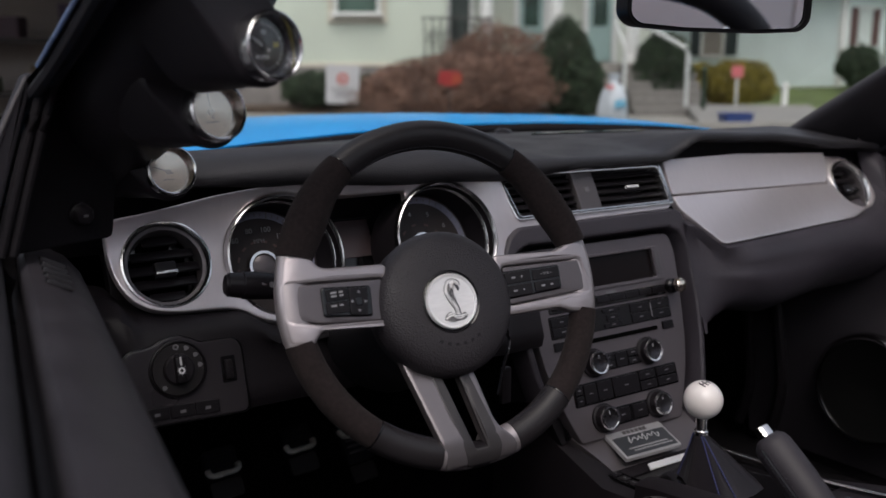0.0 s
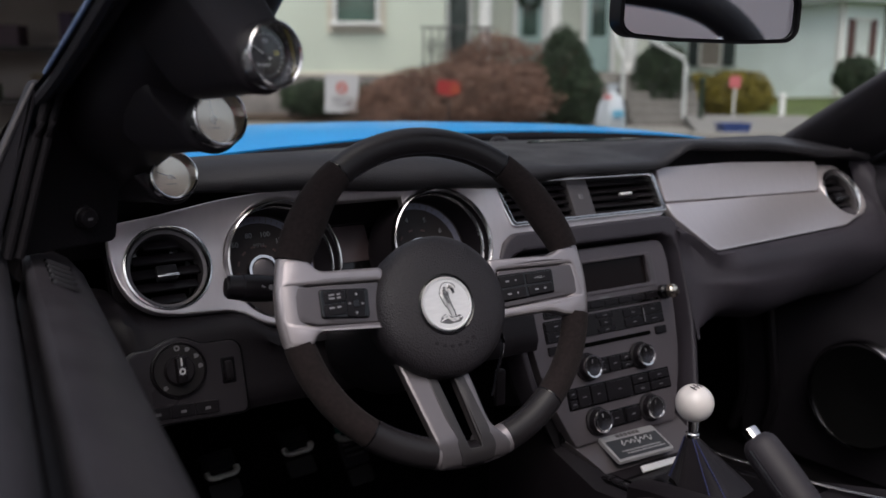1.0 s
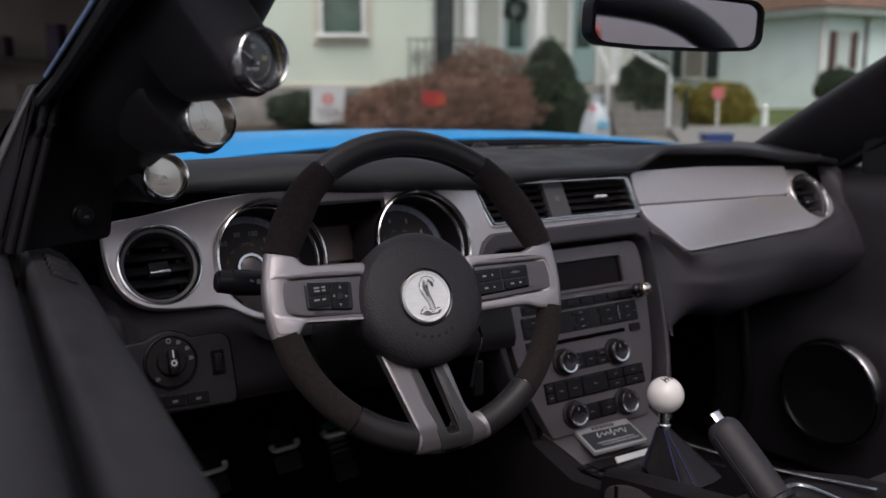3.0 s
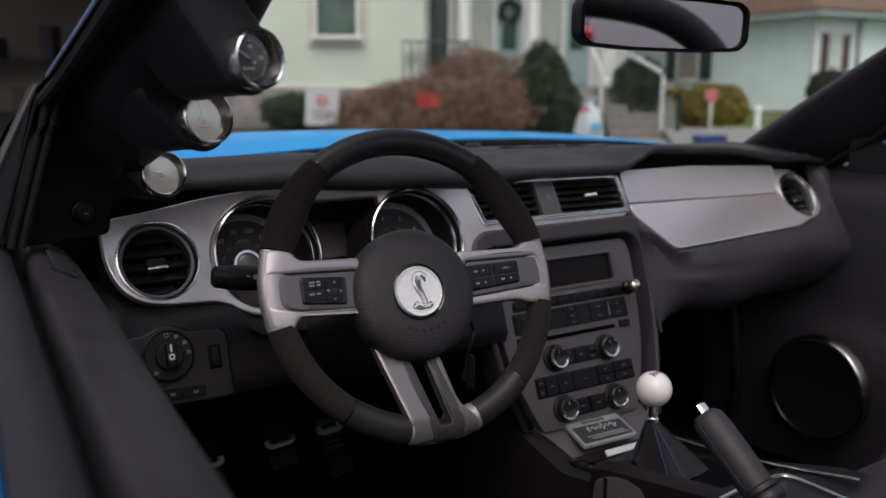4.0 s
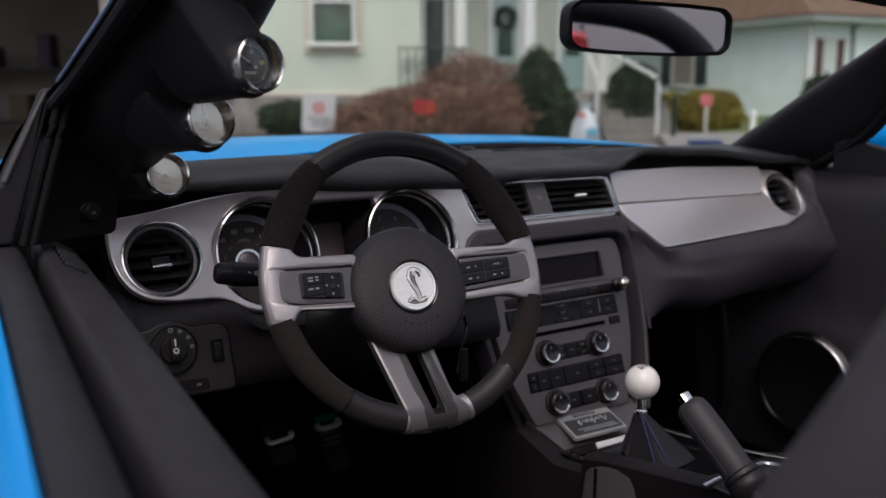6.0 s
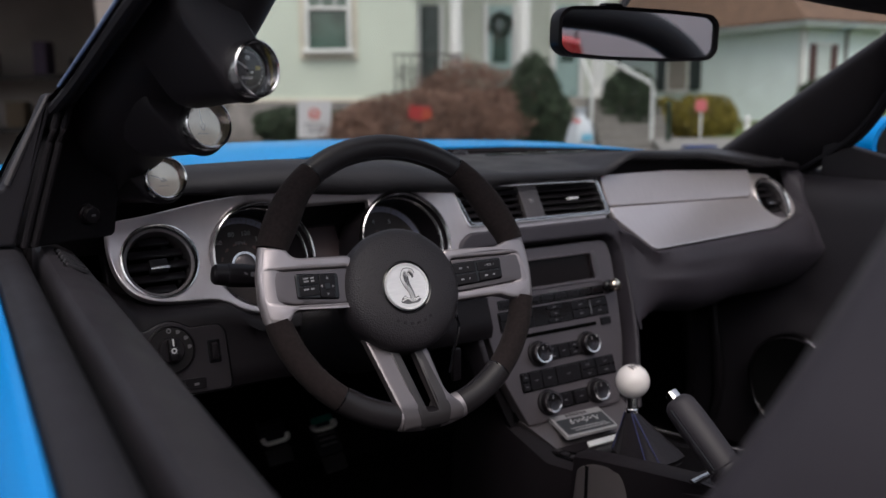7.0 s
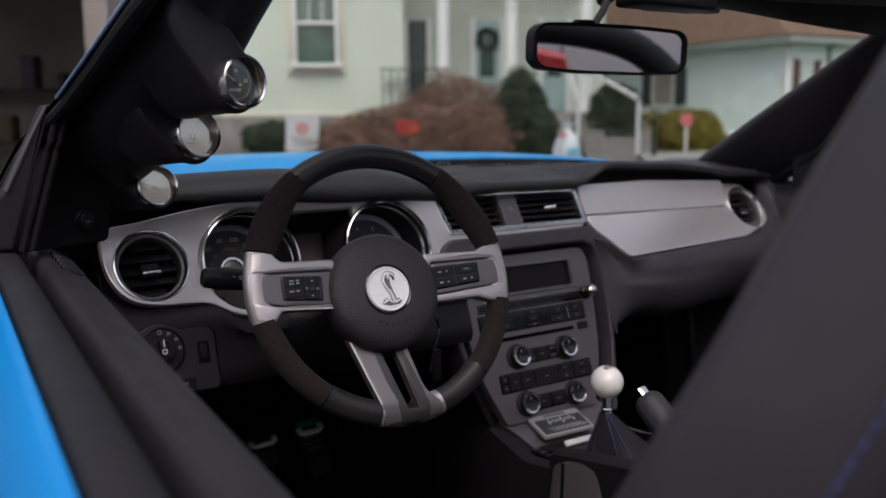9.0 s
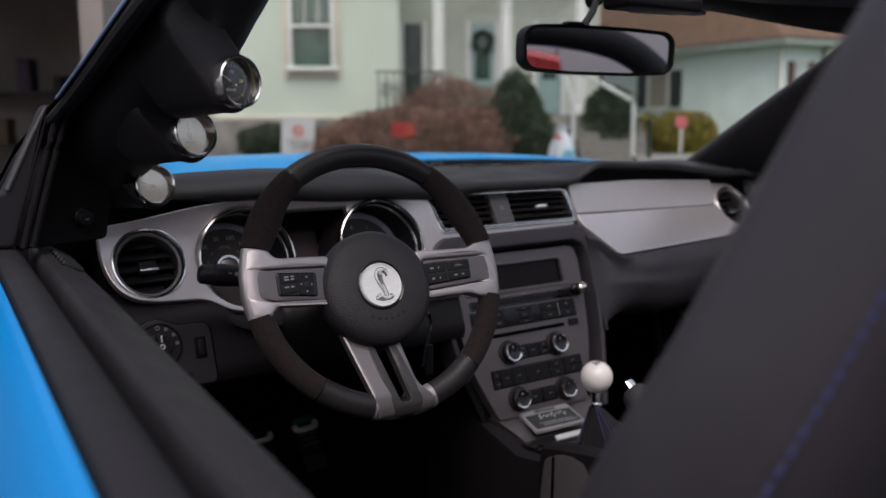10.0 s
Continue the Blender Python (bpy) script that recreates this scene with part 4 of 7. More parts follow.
def build_stack():
    s = thing("centre_stack", "grey centre stack with audio unit, climate buttons and knobs", "centre stack")
    # padded vinyl arch with the opening in which the face plate lies
    limb = [(0.1720, -0.003), (0.1705, -0.039), (0.1690, -0.076), (0.1650, -0.112), (0.1605, -0.148), (0.1530, -0.183), (0.1440, -0.220), (0.1300, -0.275)]
    rim = [(0.1840, -0.003), (0.1825, -0.045), (0.1800, -0.085), (0.1755, -0.115), (0.1705, -0.150), (0.1630, -0.185), (0.1540, -0.220), (0.1400, -0.275)]
    loop = rounded([(-x, y) for x, y in rim[5::-1]] + [(-0.183, 0.030), (-0.170, 0.052), (-0.150, 0.064), (0.160, 0.0655), (0.176, 0.058), (0.186, 0.030)] + rim + limb[::-1] + [(0.1705, 0.010), (0.162, 0.027), (0.142, 0.0365), (-0.142, 0.0365), (-0.162, 0.027), (-0.1705, 0.010)] + [(-x, y) for x, y in limb[:6]], 0.006, 3)
    part("surround", plate(loop, at(STACK, 0, 0, 0.012), 0.05, 0.0045), M_GLOVE, s, "black padded vinyl arch round the stack", 50)
    part("recess", plate(loop, at(STACK, 0, 0, -0.030), 0.10, 0.001), M_CARPET, s, "dark recess wall")
    edge = [(0.150, 0.029), (0.1560, -0.005), (0.1535, -0.036), (0.1505, -0.072), (0.1475, -0.100), (0.1415, -0.144), (0.1305, -0.187), (0.1140, -0.228), (0.1010, -0.258)]
    face = rounded([(-x, y) for x, y in edge[::-1]] + [(x, y, 0.020) if k == 0 else (x, y) for k, (x, y) in enumerate(edge)], 0.006, 4)
    part("face", plate(face, at(STACK, 0, 0, -0.002), 0.02, 0.002, [rect(-0.106, -0.0375, 0.106, 0.0065, 0.003)]), M_STACK, s, "dark grey metallic face plate", 40)
    part("gap_floor", plate([(-0.172, 0.045), (0.172, 0.045), (0.165, -0.11), (0.120, -0.255), (-0.120, -0.255), (-0.165, -0.11)], at(STACK, 0, 0, -0.026), 0.004, 0.0005), M_CARPET, s)
    part("backing", plate(rect(-0.112, -0.25, 0.112, 0.02), at(STACK, 0, 0, -0.018), 0.01, 0.001), M_GLOSS, s)
    f = part("display_surround", plate(rect(-0.121, -0.0435, 0.121, 0.0105, 0.004), at(STACK, 0, 0, 0.0), 0.006, 0.0012, [rect(-0.106, -0.0375, 0.106, 0.0065, 0.003)]), M_STACK, s)
    part("display", plate(rect(-0.1065, -0.038, 0.1065, 0.007, 0.002), at(STACK, 0, 0, -0.007), 0.004, 0.0005), mat("audio_display_glass", (0.009, 0.0062, 0.0066), 0.22, spec=0.10, vary=0.05), s, "dark glossy audio display, off")
    part("side_tab", plate(rect(0.1085, -0.034, 0.1185, 0.004, 0.0015), at(STACK, 0, 0, 0.0012), 0.003, 0.0006), M_SILVER_DARK, f)
    part("maker_mark", box_bm((0.006, -0.0495, -0.0015), (0.020, 0.0034, 0.001), STACK), M_INK_DIM, s)
    part("preset_strip", plate(rect(-0.117, -0.0675, 0.119, -0.0515, 0.003), at(STACK, 0, 0, -0.0008), 0.005, 0.0006), M_GLOSS, s)
    for k in range(8):
        x = -0.112 + 0.029 * k
        part("preset_button", plate(rect(x, -0.0635, x + 0.0265, -0.0535, 0.002), at(STACK, 0, 0, 0.0005), 0.006, 0.0012), M_SATIN, s)

    def pad(x0, y0, x1, y1, cells):
        p = part("button_field", plate(rect(x0, y0, x1, y1, 0.003), at(STACK, 0, 0, -0.0005), 0.006, 0.0008), M_GLOSS, s)
        for a, b, c, d in cells:
            q = part("button", plate(rect(a + 0.0008, b + 0.0008, c - 0.0008, d - 0.0008, 0.0015), at(STACK, 0, 0, 0.0012), 0.004, 0.0008), M_SATIN, p)
            part("button_print", box_bm(((a + c) / 2, (b + d) / 2, 0.0014), (min(0.007, (c - a) * 0.35), 0.0013, 0.0006), STACK), M_DIM_PRINT, q)

    pad(-0.121, -0.1035, 0.121, -0.0705, [(-0.119, -0.087, -0.079, -0.072), (-0.119, -0.102, -0.079, -0.087), (-0.078, -0.087, -0.048, -0.072), (-0.078, -0.102, -0.048, -0.087),
                                         (0.036, -0.087, 0.076, -0.072), (0.036, -0.102, 0.076, -0.087), (0.078, -0.087, 0.119, -0.072), (0.078, -0.102, 0.119, -0.087), (-0.02, -0.080, 0.016, -0.072), (-0.02, -0.102, 0.016, -0.094), (-0.014, -0.093, 0.010, -0.081)])
    part("slider_mark", box_bm((0.077, -0.087, 0.0026), (0.0016, 0.022, 0.001), STACK), M_DIM_PRINT, s)
    part("disc_slot", plate(rect(-0.086, -0.119, 0.086, -0.1125, 0.002), at(STACK, 0, 0, -0.0006), 0.004, 0.0004), mat("slot_dark", (0.002, 0.002, 0.002), 0.9, spec=0.03), s, "narrow dark disc slot")
    part("eject_button", plate(rect(0.097, -0.121, 0.120, -0.108, 0.002), at(STACK, 0, 0, 0.0012), 0.005, 0.001), M_SATIN, s)
    part("eject_button", plate(rect(-0.120, -0.121, -0.097, -0.108, 0.002), at(STACK, 0, 0, 0.0012), 0.005, 0.001), M_SATIN, s)
    pad(-0.040, -0.163, 0.040, -0.138, [(-0.036, -0.150, -0.013, -0.139), (-0.036, -0.162, -0.013, -0.151), (-0.012, -0.162, 0.012, -0.139), (0.013, -0.150, 0.036, -0.139), (0.013, -0.162, 0.036, -0.151)])
    pad(-0.101, -0.206, 0.108, -0.1735, [(-0.099, -0.189, -0.084, -0.175), (-0.099, -0.204, -0.084, -0.190), (-0.083, -0.204, -0.058, -0.175), (-0.057, -0.204, -0.028, -0.175), (-0.026, -0.204, 0.026, -0.175),
                                         (0.028, -0.189, 0.062, -0.175), (0.028, -0.204, 0.062, -0.190), (0.064, -0.189, 0.106, -0.175), (0.064, -0.204, 0.106, -0.190)])
    pad(-0.034, -0.244, 0.034, -0.218, [(-0.032, -0.242, -0.003, -0.220), (0.003, -0.242, 0.032, -0.220)])
    for x, y in ((-0.054, -0.1475), (0.055, -0.1475), (-0.054, -0.2285), (0.054, -0.2285)):
        o = at(STACK, x, y)
        k = part("knob", lathe([(0.0215, -0.003), (0.0215, 0.0015), (0.0185, 0.0030), (0.0175, 0.0125), (0.0160, 0.0140)], o, 40), M_BLACK, s, "round control knob with a bright ring")
        part("knob_ring", lathe([(0.0172, 0.0110), (0.0176, 0.0140), (0.0165, 0.0162), (0.0145, 0.0160), (0.0135, 0.0145)], o, 40), M_CHROME, k, "polished ring")
        part("knob_face", lathe([(0.0, 0.0125), (0.006, 0.0127), (0.0115, 0.0138), (0.0138, 0.0150)], o, 32), M_KNOB, k, "satin grey knob face")
        part("knob_mark", box_bm((0, 0.008, 0.0138), (0.0012, 0.005, 0.0006), o), M_INK_MID, k)
    t = thing("pull_knob", "small polished metal pull knob on the stack's edge", "knob")
    m = axes((0.128, -0.045, 0.742), (1, 0, 0), (0, 0.3304, 0.9439), (-0.35, -0.9, 0.30))
    part("stem", lathe([(0.0125, -0.012), (0.0115, 0.002), (0.0075, 0.006), (0.006, 0.016)], m, 24), M_GLOSS, t)
    part("head", lathe([(0.006, 0.014), (0.0095, 0.017), (0.0118, 0.022), (0.0122, 0.027), (0.010, 0.032), (0.006, 0.0345), (0.0, 0.035)], m, 28), mat("warm_chrome", (0.78, 0.70, 0.58), 0.12, metal=1.0), t, "warm polished metal head")
    return s


build_dashboard()
build_cluster()
build_steering_wheel()
build_column()
build_headlight_switch()
build_stack()


def skew(y):
    """The cabin grows wider towards the rear."""
    return 0.1 * (y + 0.55)


def build_console():
    c = thing("centre_console", "black centre console with silver trim and chrome strips", "console")

    # sloping silver tray in front
    def tray(u, v):
        x = -0.112 + 0.035 * v + (0.230 - 0.035 * v) * u
        y = -0.075 - 0.082 * v
        return x, y, 0.558 - 0.035 * v - 0.010 * v * v - 0.05 * max(0.0, abs(x) - 0.095)

    part("front_tray", sheet(tray, 16, 10, thick=(0, 0.01, -0.012)), M_SPOKE_GREY, c, "satin dark silver sloping tray")

    # body: cross sections along the car
    loops = []
    for y, w, top in ((0.10, 0.10, 0.60), (-0.07, 0.128, 0.548), (-0.16, 0.120, 0.515), (-0.24, 0.112, 0.522), (-0.30, 0.108, 0.536), (-0.46, 0.128, 0.575), (-0.55, 0.135, 0.585), (-0.80, 0.135, 0.585), (-1.05, 0.135, 0.60)):
        sec = [(-w - 0.02, 0.25), (-w - 0.008, top - 0.10), (-w, top - 0.03), (-w + 0.006, top - 0.006), (-w + 0.02, top), (w - 0.02, top), (w - 0.006, top - 0.006), (w, top - 0.03), (w + 0.008, top - 0.10), (w + 0.02, 0.25)]
        loops.append([(x, y, z) for x, z in sec])
    part("body", rings(bmesh.new(), loops), M_BLACK, c, "black console body", 40)
    part("top_panel", sheet(lambda u, v: (-0.075 + 0.15 * u, -0.175 - 0.22 * v, 0.5225 + 0.037 * v), 6, 6, thick=(0, 0, -0.006)), M_GLOSS, c, "gloss black panel round the shifter")
    # chrome strips round the shifter
    # pale diffuse metal stands in for the sky this strip would reflect
    part("chrome_strip", plate(rounded([(-0.044, -0.006), (0.075, -0.006), (0.070, 0.006), (-0.040, 0.006)], 0.002), axes((0.010, -0.1685, 0.5245), (1, -0.04, 0), (0.04, 0.95, 0.3), (0, -0.3, 0.95)), 0.003, 0.0012), M_BRUSHED, c, "bright polished strip")
    part("chrome_strip", tube(smooth([(0.080, -0.16, 0.536), (0.077, -0.22, 0.540), (0.072, -0.31, 0.552), (0.066, -0.40, 0.566), (0.06, -0.52, 0.592)], 5), 0.0042, 8, flat=0.6), M_POLISHED, c, "bright polished strip")
    part("tray_frame", tube(smooth([(-0.128, -0.4545, 0.588), (-0.09, -0.452, 0.590), (-0.035, -0.452, 0.590), (-0.010, -0.4535, 0.590), (-0.0015, -0.464, 0.590), (0.0, -0.49, 0.590), (-0.002, -0.56, 0.590), (-0.003, -0.70, 0.590)], 5), 0.0040, 8, flat=0.7), M_POLISHED, c, "bright polished strip round the tray")
    part("tray_mat", sheet(lambda u, v: (-0.118 + 0.112 * u, -0.46 - 0.26 * v, 0.5865 + 0.001 * v), 4, 6, thick=(0, 0, -0.003)), M_DARK_LEATHER, c, "dark grey ribbed tray mat")
    # raised rim along the driver's side
    loops = []
    for y, z in ((-0.225, 0.548), (-0.26, 0.556), (-0.30, 0.563), (-0.36, 0.573), (-0.43, 0.584), (-0.455, 0.588), (-0.60, 0.592)):
        loops.append([(x, y, h) for x, h in ((-0.086, z - 0.04), (-0.087, z - 0.003), (-0.090, z), (-0.110, z - 0.001), (-0.117, z - 0.006), (-0.122, z - 0.06), (-0.135, 0.26))])
    part("side_rim", rings(bmesh.new(), loops), M_BLACK, c, "black raised console rim", 40)
    # silver side wedge
    W = axes((-0.124, -0.235, 0.533), (0.02, -1, 0.05), (0.30, 0.05, 0.95), (-0.95, 0.0, 0.30))
    turn = lambda x, y: -7.0 * max(0.0, x - 0.075) ** 2 - 9.0 * max(0.0, 0.018 - x) ** 2
    w = part("side_trim", plate(rounded([(0.0, -0.002), (0.012, -0.09), (0.045, -0.22), (0.165, -0.22), (0.125, -0.10), (0.098, 0.028), (0.030, 0.012)], 0.010), W, 0.03, 0.005, bend=turn, grid=0.012), M_SPOKE_GREY, c, "satin grey side trim")
    part("trim_joint", plate(rounded([(0.020, 0.006), (0.058, -0.15), (0.064, -0.15), (0.027, 0.006)], 0.001), at(W, 0, 0, 0.0006), 0.004, 0.0005), M_GLOSS, w)
    # row of switches on a gloss panel
    part("switch_panel", plate(rounded([(-0.012, -0.012), (0.072, -0.010), (0.072, 0.012), (-0.012, 0.012)], 0.004), axes((-0.083, -0.152, 0.5195), (0, -1, 0.06), (1, 0, 0), (0, 0.06, 1)), 0.006, 0.0012), M_GLOSS, c, "gloss black switch panel")
    for k in range(4):
        m = axes((-0.083 - 0.001 * k, -0.152 - 0.0185 * k, 0.5205 + 0.0012 * k), (0, -1, 0.06), (1, 0, 0), (0, 0.06, 1))
        b = part("switch", plate(rect(-0.0075, -0.007, 0.0075, 0.007, 0.001), m, 0.006, 0.001), M_SATIN, c)
        part("switch_print", box_bm((0, 0.001, 0.0002), (0.005, 0.0015, 0.0004), m), M_INK_DIM, b)

    # plaque lying on the tray
    p = thing("plaque", "small framed metal plaque with a signature on the tray", "plaque")
    m = axes((-0.005, -0.1255, 0.5452), (1, -0.015, -0.02), (0.10, 0.95, 0.28), (0.02, -0.28, 0.95)) @ Matrix.Diagonal((0.84, 0.98, 1, 1))
    part("plate", plate(rounded([(-0.066, -0.031), (0.064, -0.031), (0.064, 0.031), (-0.066, 0.031)], 0.004), m, 0.006, 0.0012), M_BEZEL_DULL, p, "silver frame plate")
    part("dark_field", plate(rect(-0.061, -0.0265, 0.059, 0.013, 0.002), at(m, 0, 0, 0.0006), 0.002, 0.0003), mat("plaque_slate", (0.035, 0.037, 0.042), 0.35, vary=0.1), p, "dark grey engraved field")
    sig = smooth([(-0.03, -0.004, 0), (-0.024, 0.008, 0), (-0.028, -0.008, 0), (-0.016, 0.004, 0), (-0.012, -0.005, 0), (-0.006, 0.004, 0), (-0.002, -0.004, 0), (0.006, 0.009, 0), (0.004, -0.010, 0), (0.014, 0.004, 0), (0.018, -0.003, 0), (0.026, 0.006, 0), (0.030, -0.009, 0), (0.036, 0.003, 0)], 5)
    part("signature", tube([m @ Vector((q.x * 1.1, q.y * 0.8 + 0.003, 0.0010)) for q in sig], 0.0006, 5), M_INK, p, "pale handwritten line")
    bm = bmesh.new()
    for x0, x1, y in ((-0.045, 0.045, -0.014), (-0.038, 0.05, -0.0195)):
        x = x0
        k = 0
        while x < x1:
            wd = (0.006, 0.010, 0.004, 0.008)[k % 4]
            box(bm, (x + wd / 2, y, 0.0008), (wd * 0.8, 0.0026, 0.0005), m)
            x += wd
            k += 1
    part("small_print", bm, M_INK_MID, p)
    bm = bmesh.new()
    for k in range(6):
        box(bm, (-0.026 + 0.0095 * k, 0.0205, 0.0002), (0.0075, 0.007, 0.0008), m, 0.0003, 1)
    part("title_marks", bm, M_SILVER_DARK, p)
    return c


def build_shifter():
    g = thing("gear_shifter", "gear lever with a white ball knob and black leather boot", "gear lever")
    ctr = Vector((-0.011, -0.2375, 0.643))
    prof = [(0.0263 * math.sin(math.pi * k / 20), -0.0263 * math.cos(math.pi * k / 20)) for k in range(1, 20)]
    b = part("ball_knob", lathe([(0.0, -0.0263)] + prof + [(0.0, 0.0263)], Matrix.Translation(ctr), 40), M_BALL, g, "glossy white ball knob")
    # shift pattern on top
    m = axes(ctr + Vector((-0.0045, -0.0050, 0.0253)), (1, 0.1, 0.16), (-0.1, 0.95, 0.2), (-0.17, -0.19, 0.96))
    bm = bmesh.new()
    for x in (-0.006, 0, 0.006):
        box(bm, (x, 0, 0.0005), (0.0012, 0.011, 0.0012), m)
    box(bm, (0.0, 0, 0.0005), (0.013, 0.0012, 0.0012), m)
    part("shift_pattern", bm, M_SPOKE_GREY, b, "grey engraved shift pattern")
    tilt = pose(*(ctr + Vector((0.0, 0.0, -0.024))), 0, 0, 0)
    part("neck", lathe([(0.0095, 0.004), (0.0085, -0.008), (0.0078, -0.018), (0.0088, -0.0195), (0.0088, -0.0235), (0.0075, -0.025), (0.0075, -0.045)], tilt, 24), M_POLISHED, g, "polished metal neck")
    part("collar", lathe([(0.0088, -0.0185), (0.0098, -0.0195), (0.0098, -0.0245), (0.0088, -0.0255)], tilt, 24), M_CHROME, g)
    # leather boot, pinched at the top
    top = Vector((-0.011, -0.2375, 0.598))
    base = [(-0.040, -0.235), (-0.030, -0.214), (-0.005, -0.205), (0.020, -0.207), (0.032, -0.220), (0.032, -0.26), (0.022, -0.305), (0.0, -0.335), (-0.025, -0.342), (-0.052, -0.344), (-0.064, -0.335), (-0.060, -0.262)]
    loops = []
    for k, s in enumerate((0.17, 0.25, 0.36, 0.50, 0.66, 0.84, 1.0)):
        ring = []
        for q in range(48):
            f = q / 48 * 12
            i = int(f)
            a, bb = Vector(base[i % 12]), Vector(base[(i + 1) % 12])
            p = a + (bb - a) * (f - i)
            fold = 1 + 0.05 * math.sin(q * 2.1 + k) * (1 - s)
            foot = 0.5255 + 0.168 * (-0.175 - p.y)
            z = 0.594 + (foot - 0.594) * (s - 0.17) / 0.83
            g0 = (s - 0.17) / 0.83
            ring.append((top.x - 0.004 * g0 + (p.x - top.x + 0.004) * s * fold, top.y - 0.037 * g0 + (p.y - top.y + 0.037) * s * fold, z))
        loops.append(ring)
    part("boot", rings(bmesh.new(), loops[::-1]), M_DARK_LEATHER, g, "black leather boot", 60)
    for q in (3, 38, 41):
        bm = bmesh.new()
        line = smooth([Vector(ring[q]) + Vector((-0.0008, -0.0012, 0.0014)) for ring in loops], 4)
        for a, bb in zip(line, line[1:]):
            tube([a, a + (bb - a) * 0.62], 0.0012, 5, bm)
        part("blue_stitching", bm, M_BLUE_STITCH, g, "dark blue stitching")


def build_handbrake():
    h = thing("handbrake", "raised handbrake lever in stitched black leather with chrome button", "handbrake")
    tip, low = Vector((-0.1670, -0.459, 0.704)), Vector((-0.1545, -0.590, 0.588))
    d = (low - tip).normalized()
    pts = [tip + d * s for s in (-0.002, 0.003, 0.009, 0.025, 0.05, 0.07, 0.088, 0.10)]
    part("grip", tube(pts, [0.0125, 0.0175, 0.0194, 0.0202, 0.0204, 0.0200, 0.0196, 0.0190], 24), M_GRIP, h, "black leather grip", 60)
    part("button", box_bm((0, 0, 0), (0.0125, 0.0125, 0.022), axes(tip - d * 0.003, d.cross(Vector((0.94, 0.0, 0.34))), d.cross(d.cross(Vector((0.94, 0.0, 0.34)))), -d), 0.0014, 2), M_CHROME, h, "square chrome release button")
    part("cuff", tube([tip + d * s for s in (0.094, 0.096, 0.101, 0.1035, 0.106, 0.112, 0.116, 0.122)], [0.0195, 0.0222, 0.0226, 0.0208, 0.0222, 0.0228, 0.0215, 0.0180], 24), M_DARK_LEATHER, h, "gathered leather cuff")
    part("lever_arm", tube([tip + d * 0.118, tip + d * 0.19, Vector((-0.13, -0.66, 0.52))], [0.012, 0.012, 0.02], 12), M_SATIN, h)
    # seam with stitches on both its sides
    facing = Vector((-0.76, -0.55, 0.38))
    facing = (facing - d * facing.dot(d)).normalized()
    up = d.cross(facing).normalized()
    if up.x > 0:
        up = -up
    q = (facing * 0.80 + up * 0.60).normalized()
    up = d.cross(q).normalized()
    for off in (-0.0035, 0.0035):
        bm = bmesh.new()
        for k in range(17):
            p = tip + d * (0.010 + 0.0051 * k) + q * 0.0200 + up * off
            tube([p, p + d * 0.0028], 0.0007, 5, bm)
        part("stitching", bm, M_STITCH, h, "grey stitching")
    part("seam", tube([tip + d * s + q * 0.0195 for s in (0.008, 0.03, 0.06, 0.092)], 0.0012, 6), M_GLOSS, h)
    b = part("gaiter", lathe([(0.045, -0.03), (0.040, -0.01), (0.028, 0.02), (0.020, 0.045)], axes((-0.128, -0.625, 0.552), (1, 0, 0), (0, 0.75, 0.66), -d), 28), M_DARK_LEATHER, h, "black leather gaiter")


